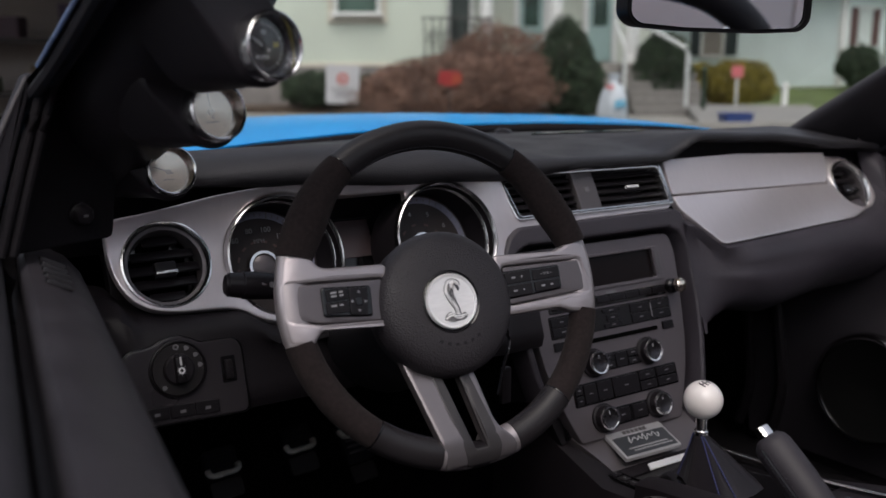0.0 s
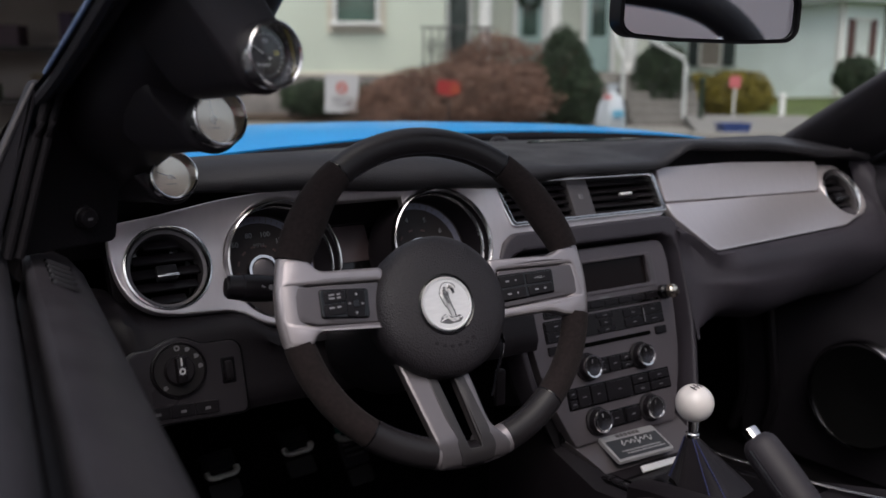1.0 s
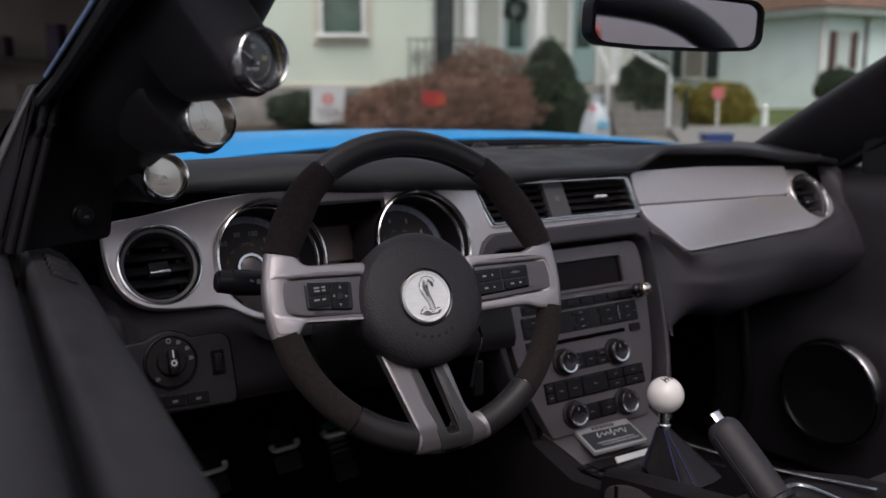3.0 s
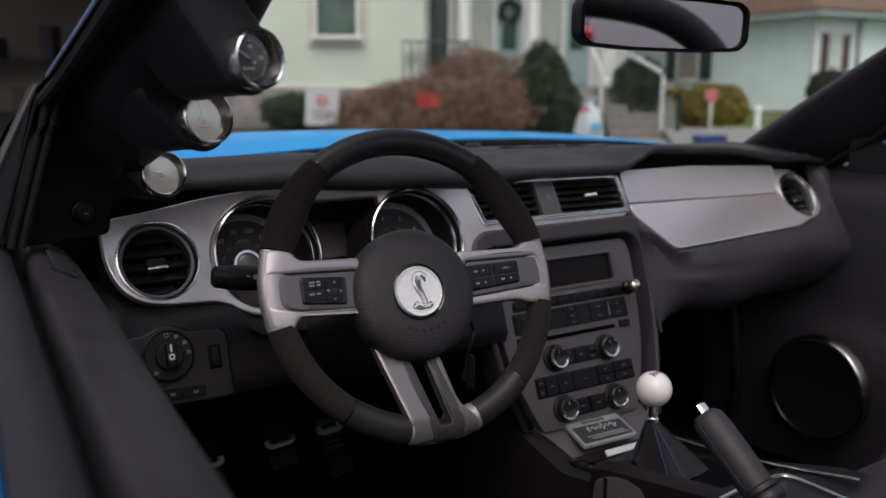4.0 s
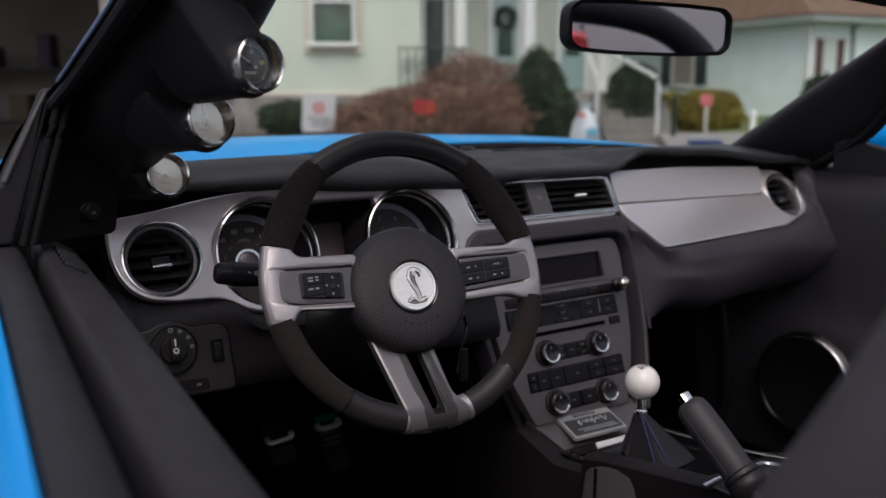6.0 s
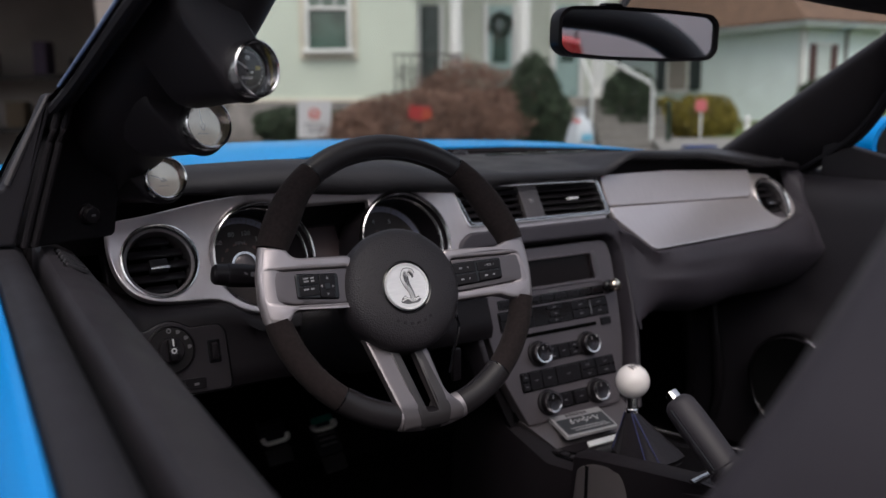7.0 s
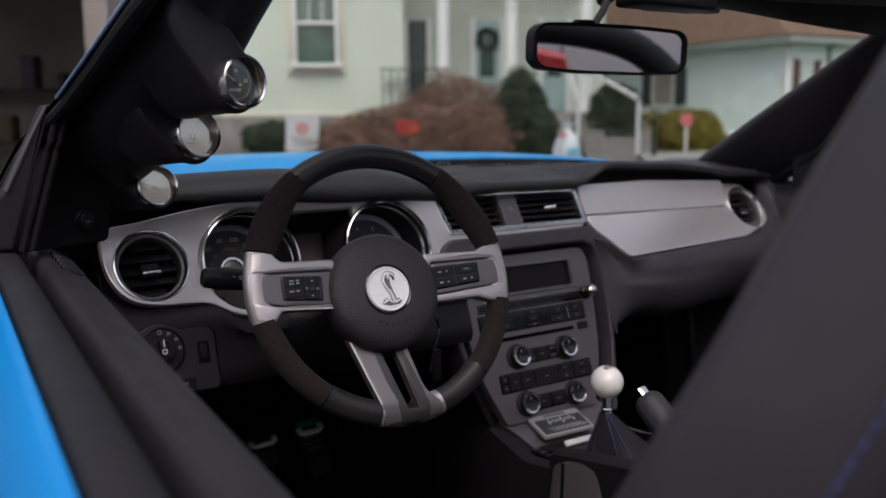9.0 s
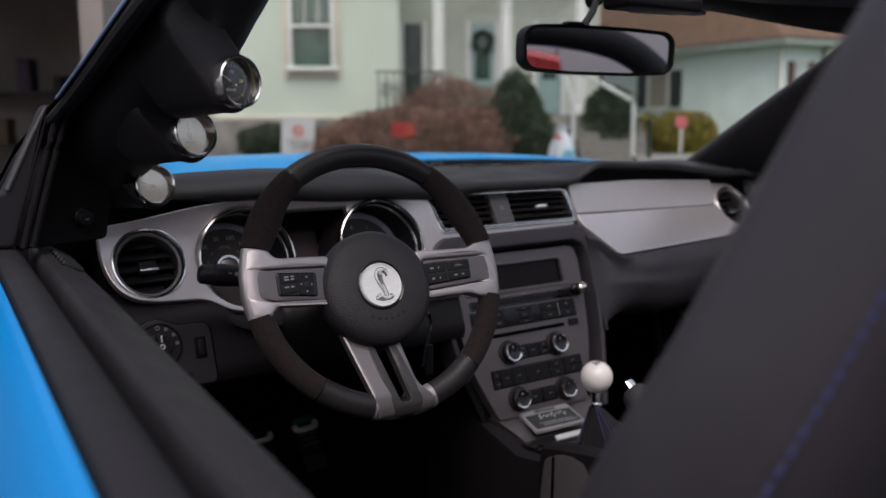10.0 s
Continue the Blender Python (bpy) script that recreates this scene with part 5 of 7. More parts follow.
def build_gauge_pod():
    p = thing("gauge_pod", "black pillar pod with three round chrome-ringed gauges", "gauge pod")
    spots = [(Vector((-0.640, -0.310, 1.098)), "dark"), (Vector((-0.648, -0.192, 1.041)), "cream"), (Vector((-0.649, -0.040, 0.971)), "cream")]
    # moulded spine that follows the pillar
    back = [(Vector((-0.74, 0.13, 0.935)), 0.055), (Vector((-0.728, 0.04, 0.985)), 0.068), (Vector((-0.712, -0.06, 1.045)), 0.074), (Vector((-0.700, -0.15, 1.100)), 0.076), (Vector((-0.683, -0.23, 1.155)), 0.076), (Vector((-0.664, -0.295, 1.210)), 0.07), (Vector((-0.64, -0.34, 1.26)), 0.06)]
    part("spine", tube(smooth([b + Vector((0.020, 0.012, -0.006)) for b, r in back], 5), [0.88 * lerp([(i, r) for i, (b, r) in enumerate(back)], k / 5) for k in range(31)], 24, flat=0.8), M_POD, p, "matt black moulded spine", 60)
    for k, (c, look_of) in enumerate(spots):
        n = (Vector((0.27, -0.95, 0.06)), Vector((0.19, -0.95, 0.20)), Vector((0.06, -0.97, 0.22)))[k].normalized()
        x = Vector((0, 0, 1)).cross(n).normalized()
        m = axes(c, x, n.cross(x), n) @ Matrix.Scale((0.95, 0.96, 0.90)[k], 4)
        # the cup's face runs on, up the pillar, as a flat oblong with rounded ends
        way = math.atan2(0.80, -0.60)
        tail = (0.075, 0.050, 0.055)[k]
        loops = []
        for off, r, z, run in (((0, 0, 0), 0.0268, -0.004, 0.0), ((0, 0, 0), 0.0302, -0.0045, 0.0), ((0, 0, 0), 0.0330, -0.0065, 0.96), ((0, 0, 0), 0.0345, -0.0095, 1.0), ((-0.004, 0.010, 0.0010), 0.0352, -0.006, 1.0), ((-0.010, 0.024, 0.002), 0.0370, 0, 0.9), ((-0.016, 0.040, 0.003), 0.0395, 0, 0.75), ((-0.024, 0.062, 0.004), 0.043, 0, 0.6), ((-0.030, 0.085, 0.005), 0.046, 0, 0.5)):
            ring = []
            for q in [2 * math.pi * i / 48 for i in range(48)]:
                far = tail * run if math.cos(q - way) > 0 else 0.0
                ring.append(m @ Vector((r * math.cos(q) + far * math.cos(way), r * math.sin(q) + far * math.sin(way), z)) + Vector(off))
            loops.append(ring)
        g = part("pod_cup", rings(bmesh.new(), loops, True, False), M_POD, p, "matt black gauge cup", 40)
        part("gauge_bezel", lathe([(0.0238, -0.006), (0.0246, 0.004), (0.0262, 0.0115), (0.0280, 0.0128), (0.0296, 0.0115), (0.0304, 0.008), (0.0304, -0.006), (0.0290, -0.012)], m, 56), M_BEZEL, g, "polished chrome bezel")
        r0 = 0.0205 if look_of == "dark" else 0.0230
        part("inner_ring", lathe([(r0, -0.0055), (r0 + 0.0008, -0.0035), (0.0242, -0.002)], m, 40), M_SATIN if look_of == "dark" else M_BEZEL, g)
        m = at(m, 0, 0, -0.005)
        # the pale dials' cream tint stands for warm light reflected in the lens
        part("dial", lathe([(0.0, 0.0), (0.0240, 0.0)], m, 40), M_DIAL if look_of == "dark" else M_DIAL_GLARE, g, "black dial" if look_of == "dark" else "pale dial tinted cream for lens glare")
        ink = M_INK if look_of == "dark" else M_INK_MID
        bm = bmesh.new()
        for q in range(21):
            a = 225 - 270 * q / 20
            box(bm, (0.0192, 0, 0.0004), (0.0018 if q % 5 else 0.003, 0.0005, 0.0005), at(m, 0, 0, 0, a))
        part("graduation", bm, ink, g)
        part("needle", plate([(-0.006, -0.0012), (0.018, -0.0004), (0.018, 0.0004), (-0.006, 0.0012)], at(m, 0, 0, 0.0022, (148, 95, 158)[k]), 0.001, 0.0002), M_INK if look_of == "dark" else M_SILVER_DARK, g)
        part("needle_cap", lathe([(0.0, 0.0032), (0.003, 0.0028), (0.0034, 0.0)], m, 16), M_SATIN if look_of == "dark" else M_SILVER_DARK, g)
        if k == 0:
            part("numeral", letters("10", 0.006, at(m, 0.0, 0.0125, 0.0006)), M_INK, g)
            part("numeral", letters("20", 0.006, at(m, 0.0125, 0.002, 0.0006)), mat("yellow_print", (0.5, 0.42, 0.10), 0.5), g)
            part("dial_word", letters("BOOST", 0.0045, at(m, -0.002, -0.0085, 0.0006)), M_INK, g)
            part("warning_arc", lathe([(0.0175, 0.0003), (0.0195, 0.0003)], m, 40), M_DARKINK, g)
        else:
            bm = bmesh.new()
            for q in range(3):
                box(bm, (-0.005 + 0.005 * q, -0.009, 0.0003), (0.0036, 0.0012, 0.0004), m)
            part("dial_print", bm, M_SILVER_DARK, g)
        gl = part("lens", lathe([(0.0, 0.0078), (0.014, 0.0075), (0.0246, 0.0068)], m, 32), M_LENS if look_of == "dark" else M_LENS_BRIGHT, g)
        gl.visible_shadow = False


def build_windscreen():
    w = thing("windscreen_frame", "black windscreen frame with raked pillars and header", "windscreen frame")
    # pillars: inner trim, seal and painted outer edge, one row of cross sections each
    for s in (-1, 1):
        rows = []
        for o, i, f in (((-0.835, 0.30, 0.885), (-0.70, 0.34, 0.915), (-0.76, 0.40, 0.885)), ((-0.823, 0.10, 0.965), (-0.715, 0.16, 0.985), (-0.77, 0.20, 0.955)), ((-0.812, -0.03, 1.028), (-0.715, 0.04, 1.045), (-0.765, 0.07, 1.02)),
                        ((-0.790, -0.155, 1.082), (-0.705, -0.08, 1.115), (-0.755, -0.06, 1.09)), ((-0.748, -0.26, 1.186), (-0.67, -0.21, 1.205), (-0.715, -0.18, 1.19)), ((-0.72, -0.325, 1.25), (-0.65, -0.29, 1.262), (-0.69, -0.26, 1.262)), ((-0.69, -0.36, 1.29), (-0.62, -0.33, 1.29), (-0.65, -0.29, 1.30))):
            rows.append((Vector(o), Vector(i), Vector(f)))
        if s > 0:
            foot, step = Vector((0.73, 0.204, 0.9435)), Vector((-0.09, -0.448, 0.254))
            line = [foot + step * k for k in (-0.38, -0.2, 0.0, 0.25, 0.5, 0.75, 0.97, 1.14)]
            wide = [(0.10, -0.155, -0.03)] * 4 + [(0.09, -0.115, -0.035), (0.07, -0.07, -0.03), (0.06, -0.05, -0.02), (0.05, -0.04, -0.01)]
            rows = [(p + Vector(q), p, p + Vector((0.062, 0.050, -0.010))) for p, q in zip(line, wide)]
        else:
            rows[4:] = [tuple(Vector(q) for q in r) for r in (((-0.777, -0.270, 1.131), (-0.690, -0.200, 1.170), (-0.735, -0.17, 1.15)), ((-0.765, -0.340, 1.168), (-0.680, -0.270, 1.215), (-0.72, -0.24, 1.195)), ((-0.720, -0.375, 1.240), (-0.650, -0.310, 1.262), (-0.69, -0.28, 1.262)), ((-0.69, -0.385, 1.29), (-0.62, -0.34, 1.29), (-0.65, -0.31, 1.30)))]
        loops = []
        for o, i, f in rows:
            mid = (o + i + f) / 3
            bul = (o + i) / 2 + ((o + i) / 2 - f) * 0.18
            sec = smooth([o, bul, i, f, o], 6)[:-1]
            loops.append(sec)
        part("pillar_trim", rings(bmesh.new(), loops), M_POD if s < 0 else M_PILLAR, w, "matt black pillar trim", 50)
        edge = [r[0] for r in rows[3:]]
        out = Vector((-0.0005, -0.007, 0.0008)) if s < 0 else Vector((-0.002, -0.004, 0.003))
        part("painted_edge", tube(smooth([e + out for e in edge], 4), 0.0019, 8), M_PILLAR_EDGE if s < 0 else M_RUBBER, w, "blue pillar edge greyed by a painted sky sheen" if s < 0 else "black outer seal")
        part("pillar_seal", tube(smooth([r[0] + Vector((-0.009 * s, -0.010, -0.004)) for r in rows[1:]], 4), 0.0065, 8), M_RUBBER, w, "black rubber seal")
        part("pillar_seal", tube(smooth([r[0] + Vector((-0.024 * s, -0.010, 0.004)) for r in rows[1:]], 4), 0.006, 8), M_RUBBER, w, "black rubber seal")
    # header
    loops = []
    for k in range(13):
        x = -0.66 + 1.32 * k / 12
        y = -0.33 + 0.10 * (1 - (x / 0.66) ** 2)
        z = 1.231 + 0.012 * (1 - (x / 0.66) ** 2) - 0.022 * max(0.0, min(1.0, (abs(x) - 0.22) / 0.3))
        sec = [(y - 0.10, z + 0.045), (y - 0.095, z + 0.02), (y - 0.06, z - 0.005), (y - 0.02, z - 0.012), (y + 0.012, z - 0.004), (y + 0.025, z + 0.02), (y, z + 0.05)]
        loops.append([(x, a, b) for a, b in sec])
    part("header", rings(bmesh.new(), loops), M_BLACK, w, "black header panel", 50)
    part("latch", box_bm((0.03, -0.30, 1.2255), (0.16, 0.06, 0.022), None, 0.007, 3), M_SATIN, w, "black roof latch cover")
    part("map_lamp", box_bm((0.045, -0.27, 1.2195), (0.05, 0.024, 0.008), None, 0.003), mat("amber_lens", (0.45, 0.20, 0.08), 0.25), w, "small amber lamp lens")
    part("map_lamp", box_bm((0.15, -0.27, 1.2235), (0.05, 0.024, 0.008), None, 0.003), M_INK_DIM, w)
    for x0, x1 in ((-0.58, -0.14), (0.14, 0.58)):
        part("sun_visor", box_bm(((x0 + x1) / 2, -0.375, 1.249), (x1 - x0, 0.13, 0.018), None, 0.008, 3), M_LEATHER, w, "black folded sun visor")

    # glass
    def screen(u, v):
        x = -0.70 + 1.40 * u
        f = 1 - (x / 0.70) ** 2
        y0, z0 = 0.36 + 0.26 * f, 0.93 + 0.01 * f
        y1, z1 = -0.285 + 0.10 * f, 1.255 + 0.01 * f
        return x * (1 - 0.05 * v), y0 + (y1 - y0) * v, z0 + (z1 - z0) * v + 0.03 * math.sin(math.pi * v)

    g = part("windscreen_glass", sheet(screen, 24, 10), M_GLASS, w, "clear windscreen glass", 80)
    g.visible_shadow = False
    # dotted shade band round the mirror's foot
    bm = bmesh.new()
    for i in range(26):
        for j in range(12):
            u = (-0.155 + 0.0075 * i + 0.70) / 1.40
            v = 0.845 + 0.0115 * j
            p = Vector(screen(u, v)) + Vector((0, -0.003, -0.001))
            r = 0.0012 + 0.0009 * (j / 12)
            vs = [bm.verts.new(p + Vector((r * math.cos(a), -r * math.sin(a) * 0.8, r * math.sin(a) * 0.5))) for a in [math.pi / 3 * q for q in range(6)]]
            bm.faces.new(vs)
    tagged(part("dot_band", bm, M_DARKINK, w, "black dotted shade band"), kind="stuff")

    m = thing("rear_view_mirror", "black framed rear-view mirror on a stem", "mirror")
    c = Vector((0.011, -0.205, 1.162))
    n = Vector((-0.25, -0.968, -0.040)).normalized()
    x = Vector((0, 0, 1)).cross(n).normalized()
    x = (x + Vector((0, 0, -0.012))).normalized()
    o = axes(c, x, n.cross(x), n)
    shape = [(0.885 * px_, 1.0 * py_) for px_, py_ in rounded([(-0.151, -0.021), (-0.134, -0.0335), (-0.060, -0.0375), (0.060, -0.0380), (0.137, -0.0345), (0.153, -0.022), (0.153, 0.022), (0.137, 0.0330), (0.060, 0.0365), (-0.060, 0.0380), (-0.134, 0.0355), (-0.151, 0.023)], 0.011)]
    inner = inset(shape, 0.0044)
    part("housing", plate(shape, at(o, 0, 0, 0.009), 0.03, 0.0035, [inner]), M_SATIN, m, "black plastic housing", 50)
    back = [[o @ Vector((px * s, py * s, z)) for px, py in shape] for s, z in ((1.0, -0.019), (0.96, -0.032), (0.75, -0.042), (0.3, -0.046))]
    part("housing_back", rings(bmesh.new(), back), M_SATIN, m)
    part("mirror_glass", plate(inset(shape, 0.0034), at(o, 0, 0, 0.004), 0.006, 0.0003), M_MIRROR, m, "mirror glass", 3)
    part("stem", tube(smooth([c + Vector((0.0, 0.035, 0.02)), c + Vector((0.022, 0.055, 0.045)), c + Vector((0.060, 0.075, 0.072)), c + Vector((0.085, 0.09, 0.10))], 4), 0.006, 12), M_RUBBER, m)
    part("button", box_bm((-0.045, 0.039, -0.004), (0.03, 0.008, 0.02), o, 0.003), M_SATIN, m)
    part("mirror_foot", lathe([(0.0, 0.012), (0.014, 0.010), (0.022, 0.0)], axes(c + Vector((0.085, 0.095, 0.100)), (1, 0, 0), (0, 0.45, -0.9), (0, -0.9, -0.45)), 20), M_SATIN, m)


def build_door(s):
    """s: -1 for the driver's door, 1 for the passenger's."""
    if s < 0:
        d = thing("driver_door", "bright blue car door with black inner panel, window down", "car door")
    else:
        d = thing("passenger_door", "passenger door with black inner panel and round loudspeaker", "car door")
    Y0, Y1 = 0.22, -1.35

    def strip(sec, name, material, label="", nu=24, front=Y0):
        def f(u, v):
            y = front + (Y1 - front) * u
            t = v * (len(sec) - 1)
            i = min(int(t), len(sec) - 2)
            k = t - i
            x, z = (sec[i][q] + (sec[i + 1][q] - sec[i][q]) * k for q in (0, 1))
            fall = -0.012 * (Y0 - y) / (Y0 - Y1)
            return (-s) * (x + skew(y)) if s > 0 else x + skew(y), y, z + fall
        return part(name, sheet(f, nu, (len(sec) - 1) * 2), material, d, label, 50)

    strip([(-0.903, 0.893), (-0.907, 0.903), (-0.915, 0.900), (-0.935, 0.87), (-0.958, 0.80), (-0.968, 0.68), (-0.962, 0.52), (-0.94, 0.36), (-0.90, 0.22)], "outer_skin", M_BLUE, "glossy bright blue painted door skin")
    strip([(-0.905, 0.890), (-0.903, 0.909), (-0.895, 0.914), (-0.880, 0.913), (-0.872, 0.905), (-0.870, 0.86)], "belt_seal", M_RUBBER, "matt black belt moulding")
    strip([(-0.870, 0.875), (-0.858, 0.873)], "window_slot", M_GLOSS)
    strip([(-0.858, 0.86), (-0.857, 0.898), (-0.851, 0.905), (-0.835, 0.902), (-0.812, 0.888), (-0.797, 0.868), (-0.790, 0.845), (-0.785, 0.80), (-0.772, 0.70), (-0.765, 0.62), (-0.74, 0.56), (-0.735, 0.45), (-0.76, 0.28)], "inner_panel", M_DOOR, "black grained inner door panel", front=-0.012 if s < 0 else Y0)
    if s < 0:
        strip([(-0.858, 0.80), (-0.85, 0.855), (-0.80, 0.85), (-0.785, 0.80), (-0.765, 0.62), (-0.74, 0.45), (-0.76, 0.28)], "inner_shell", M_BLACK, "black inner door shell")
    if s < 0:
        # grille slits at the front of the panel's top
        for k in range(5):
            y = -0.095 - 0.024 * k
            m = axes((-0.829 + skew(y), y, 0.8985 - 0.012 * (0.22 - y) / 1.57), (1, 0.1, -0.55), (0, 1, 0), (0.5, 0, 0.85))
            part("vent_slit", plate(rect(-0.012, -0.005, 0.012, 0.005, 0.001), m, 0.003, 0.0008, z=0.002), M_GLOSS, d)
            part("vent_rib", plate(rect(-0.012, -0.010, 0.012, -0.005, 0.001), m, 0.004, 0.0012, z=0.004), M_PAD, d)
        # corner panel with the mirror adjuster
        C = axes((-0.780, -0.070, 0.905), (0.912, 0.41, 0), (0, 0, 1), (0.41, -0.912, 0))
        part("corner_panel", plate(rounded([(-0.052, 0.0), (0.075, 0.0), (0.085, 0.060), (0.035, 0.150), (0.005, 0.155)], 0.008), C, 0.012, 0.003), M_CARPET, d, "dull black corner panel")
        # sail of the outside mirror, seen edge on in front of the window opening
        S = axes((0, -0.122, 0), (1, 0, 0), (0, 0, 1), (0, -1, 0))
        sail = part("mirror_sail", plate(rounded([(-0.7955, 1.0745), (-0.787, 1.077), (-0.838, 0.914), (-0.890, 0.914), (-0.890, 0.965), (-0.8440, 0.9765), (-0.8115, 1.0410)], 0.004), S, 0.030, 0.003), M_RUBBER, d, "black mirror sail, its lit edge drawn in grey")
        # grey bar stands for the light caught on the sail's bevel
        part("sail_edge", tube(smooth([(-0.7940, -0.121, 1.0735), (-0.8085, -0.121, 1.0460), (-0.8250, -0.121, 1.0130), (-0.8410, -0.121, 0.9800)], 5), [0.0018 + 0.0018 * min(1.0, k / 9) for k in range(16)], 8), M_SAIL_LIT, sail, "grey bar drawn as the lit sail edge")
        for off in (0.006, 0.016):
            part("sail_seal", tube(smooth([(-0.785 + off, -0.124, 1.074), (-0.806 + off, -0.124, 1.010), (-0.824 + off, -0.124, 0.950), (-0.835 + off, -0.124, 0.912)], 5), 0.0042, 8), M_CARPET, sail, "black rubber seal")
        k = part("adjuster_knob", lathe([(0.018, -0.012), (0.018, 0.0), (0.0155, 0.002), (0.0155, 0.012), (0.0135, 0.015), (0.0, 0.016)], axes((-0.746, -0.060, 0.936), (0.9, 0.3, 0), (0.05, -0.1, 1), (0.28, -0.95, -0.1)) @ Matrix.Scale(0.64, 4), 24), M_BLACK, d, "round black mirror adjuster")
        part("adjuster_mark", box_bm((0, 0, 0.0106), (0.005, 0.0025, 0.0006), axes((-0.746, -0.060, 0.936), (0.9, 0.3, 0), (0.05, -0.1, 1), (0.28, -0.95, -0.1))), M_INK_DIM, k)
    else:
        m = axes((0.655, -0.068, 0.470), (0.0, -1, 0), (0, 0, 1), (-1, 0, 0))
        k = part("speaker", lathe([(0.0, -0.004), (0.09, 0.006), (0.100, 0.010)], m, 56), mat("speaker_mesh", (0.003, 0.003, 0.0032), 0.8, grain=0.5, grain_size=0.003, cells=True, spec=0.1), d, "round door loudspeaker with a bright ring")
        part("speaker_ring", lathe([(0.102, 0.004), (0.104, 0.011), (0.1075, 0.0125), (0.110, 0.009), (0.111, -0.01)], m, 64), mat("speaker_ring_metal", (0.42, 0.40, 0.42), 0.16, metal=1.0), k, "dark silver ring")
        for q in (0.14, 0.22):
            part("panel_rib", tube(smooth([(0.668, q + 0.03, 0.62), (0.660, q, 0.50), (0.660, q - 0.01, 0.40), (0.67, q + 0.02, 0.30)], 5), 0.012, 8), M_SATIN, d)
        part("sail_panel", plate(rounded([(0.02, 0.0), (-0.26, 0.0), (-0.22, 0.03), (0.02, 0.09)], 0.008), axes((0.792, -0.03, 0.893), (-0.1, 1, 0), (0, 0, 1), (-1, -0.1, 0)), 0.03, 0.004), M_BLACK, d)
    # outside mirror
    v = part("side_mirror", rings(bmesh.new(), [[(s * (0.93 + dx), -0.02 + dy * 1.0, 0.965 + dz * q) for dx, dz in [(0.10 * math.cos(a) + 0.07, 0.065 * math.sin(a)) for a in [2 * math.pi * k / 20 for k in range(20)]]] for dy, q in ((0.05, 0.4), (0.03, 0.9), (-0.02, 1.0), (-0.04, 0.97))]), M_BLUE if s > 0 else M_SATIN, d, "bright blue outside mirror" if s > 0 else "dark outside mirror")
    part("mirror_glass", plate([(1.0 * math.cos(a) * 0.088, 0.055 * math.sin(a)) for a in [2 * math.pi * k / 32 for k in range(32)]], axes((s * 1.004, -0.063, 0.963), (1, 0, 0), (0, 0, 1), (0, -1, 0)), 0.004, 0.001), M_GLOSS, v, "dark mirror glass")
    return d


def build_seat(name, x, label, SET=-0.116, tall=1.0):
    t = thing(name, label, "car seat")
    # backrest, leaning back; sections from bottom to top
    low = lambda z: 0.5 + (z - 0.5) * tall
    loops = []
    for z, y, w, dep in ((0.5, -0.668, 0.186, 0.085), (0.6, -0.713, 0.219, 0.09), (0.72, -0.779, 0.259, 0.09), (0.84, -0.845, 0.285, 0.085), (0.95, -0.895, 0.262, 0.078), (1.05, -0.938, 0.25, 0.07), (1.12, -0.966, 0.237, 0.06), (1.17, -0.986, 0.217, 0.05), (1.19, -0.993, 0.164, 0.03)):
        ring = []
        for k in range(40):
            a = 2 * math.pi * k / 40
            ca, sa = math.cos(a), math.sin(a)
            px = w * math.copysign(abs(ca) ** 0.55, ca)
            py = dep * math.copysign(abs(sa) ** 0.6, sa)
            if sa > 0:
                py *= 0.45 + 0.75 * (abs(px) / w) ** 2
            ring.append((x + px, y + SET + py, low(z) + 0.10 * py))
        loops.append(ring)
    b = part("backrest", rings(bmesh.new(), loops), M_LEATHER, t, "black leather backrest", 60)
    # seam with blue thread down the rear edge
    for side in (-1, 1):
        bm = bmesh.new()
        line = smooth([(x + side * w * 0.980, y + SET - dep * 0.47, low(z)) for z, y, w, dep in ((0.6, -0.713, 0.219, 0.09), (0.72, -0.779, 0.259, 0.09), (0.84, -0.845, 0.285, 0.085), (0.95, -0.895, 0.262, 0.078), (1.05, -0.938, 0.25, 0.07), (1.12, -0.966, 0.237, 0.06))], 12)
        for a, q in zip(line, line[1:]):
            tube([a, a + (q - a) * 0.65], 0.0012, 5, bm)
        part("blue_stitching", bm, M_SEAM_BLUE, b, "dark blue seam stitching")
    loops = []
    for y, w, top in ((-0.68, 0.24, 0.50), (-0.60, 0.255, 0.515), (-0.45, 0.26, 0.51), (-0.33, 0.255, 0.505), (-0.25, 0.24, 0.485), (-0.215, 0.21, 0.44)):
        ring = []
        for k in range(32):
            a = 2 * math.pi * k / 32
            ca, sa = math.cos(a), math.sin(a)
            px = w * math.copysign(abs(ca) ** 0.5, ca)
            bol = 0.035 * (abs(px) / w) ** 4
            ring.append((x + px, y + SET, 0.40 + (top - 0.40 + (bol if sa > 0 else 0)) * math.copysign(abs(sa) ** 0.5, sa)))
        loops.append(ring)
    part("cushion", rings(bmesh.new(), loops), M_LEATHER, t, "black leather seat cushion", 60)
    part("seat_base", box_bm((x, -0.47 + SET, 0.31), (0.40, 0.40, 0.10), None, 0.02), M_BLACK, t)
    for q in (-0.06, 0.06):
        part("headrest_post", tube([(x + q, -0.955 + SET, low(1.17)), (x + q, -0.965 + SET, low(1.22))], 0.006, 10), M_CHROME, t)
    return t


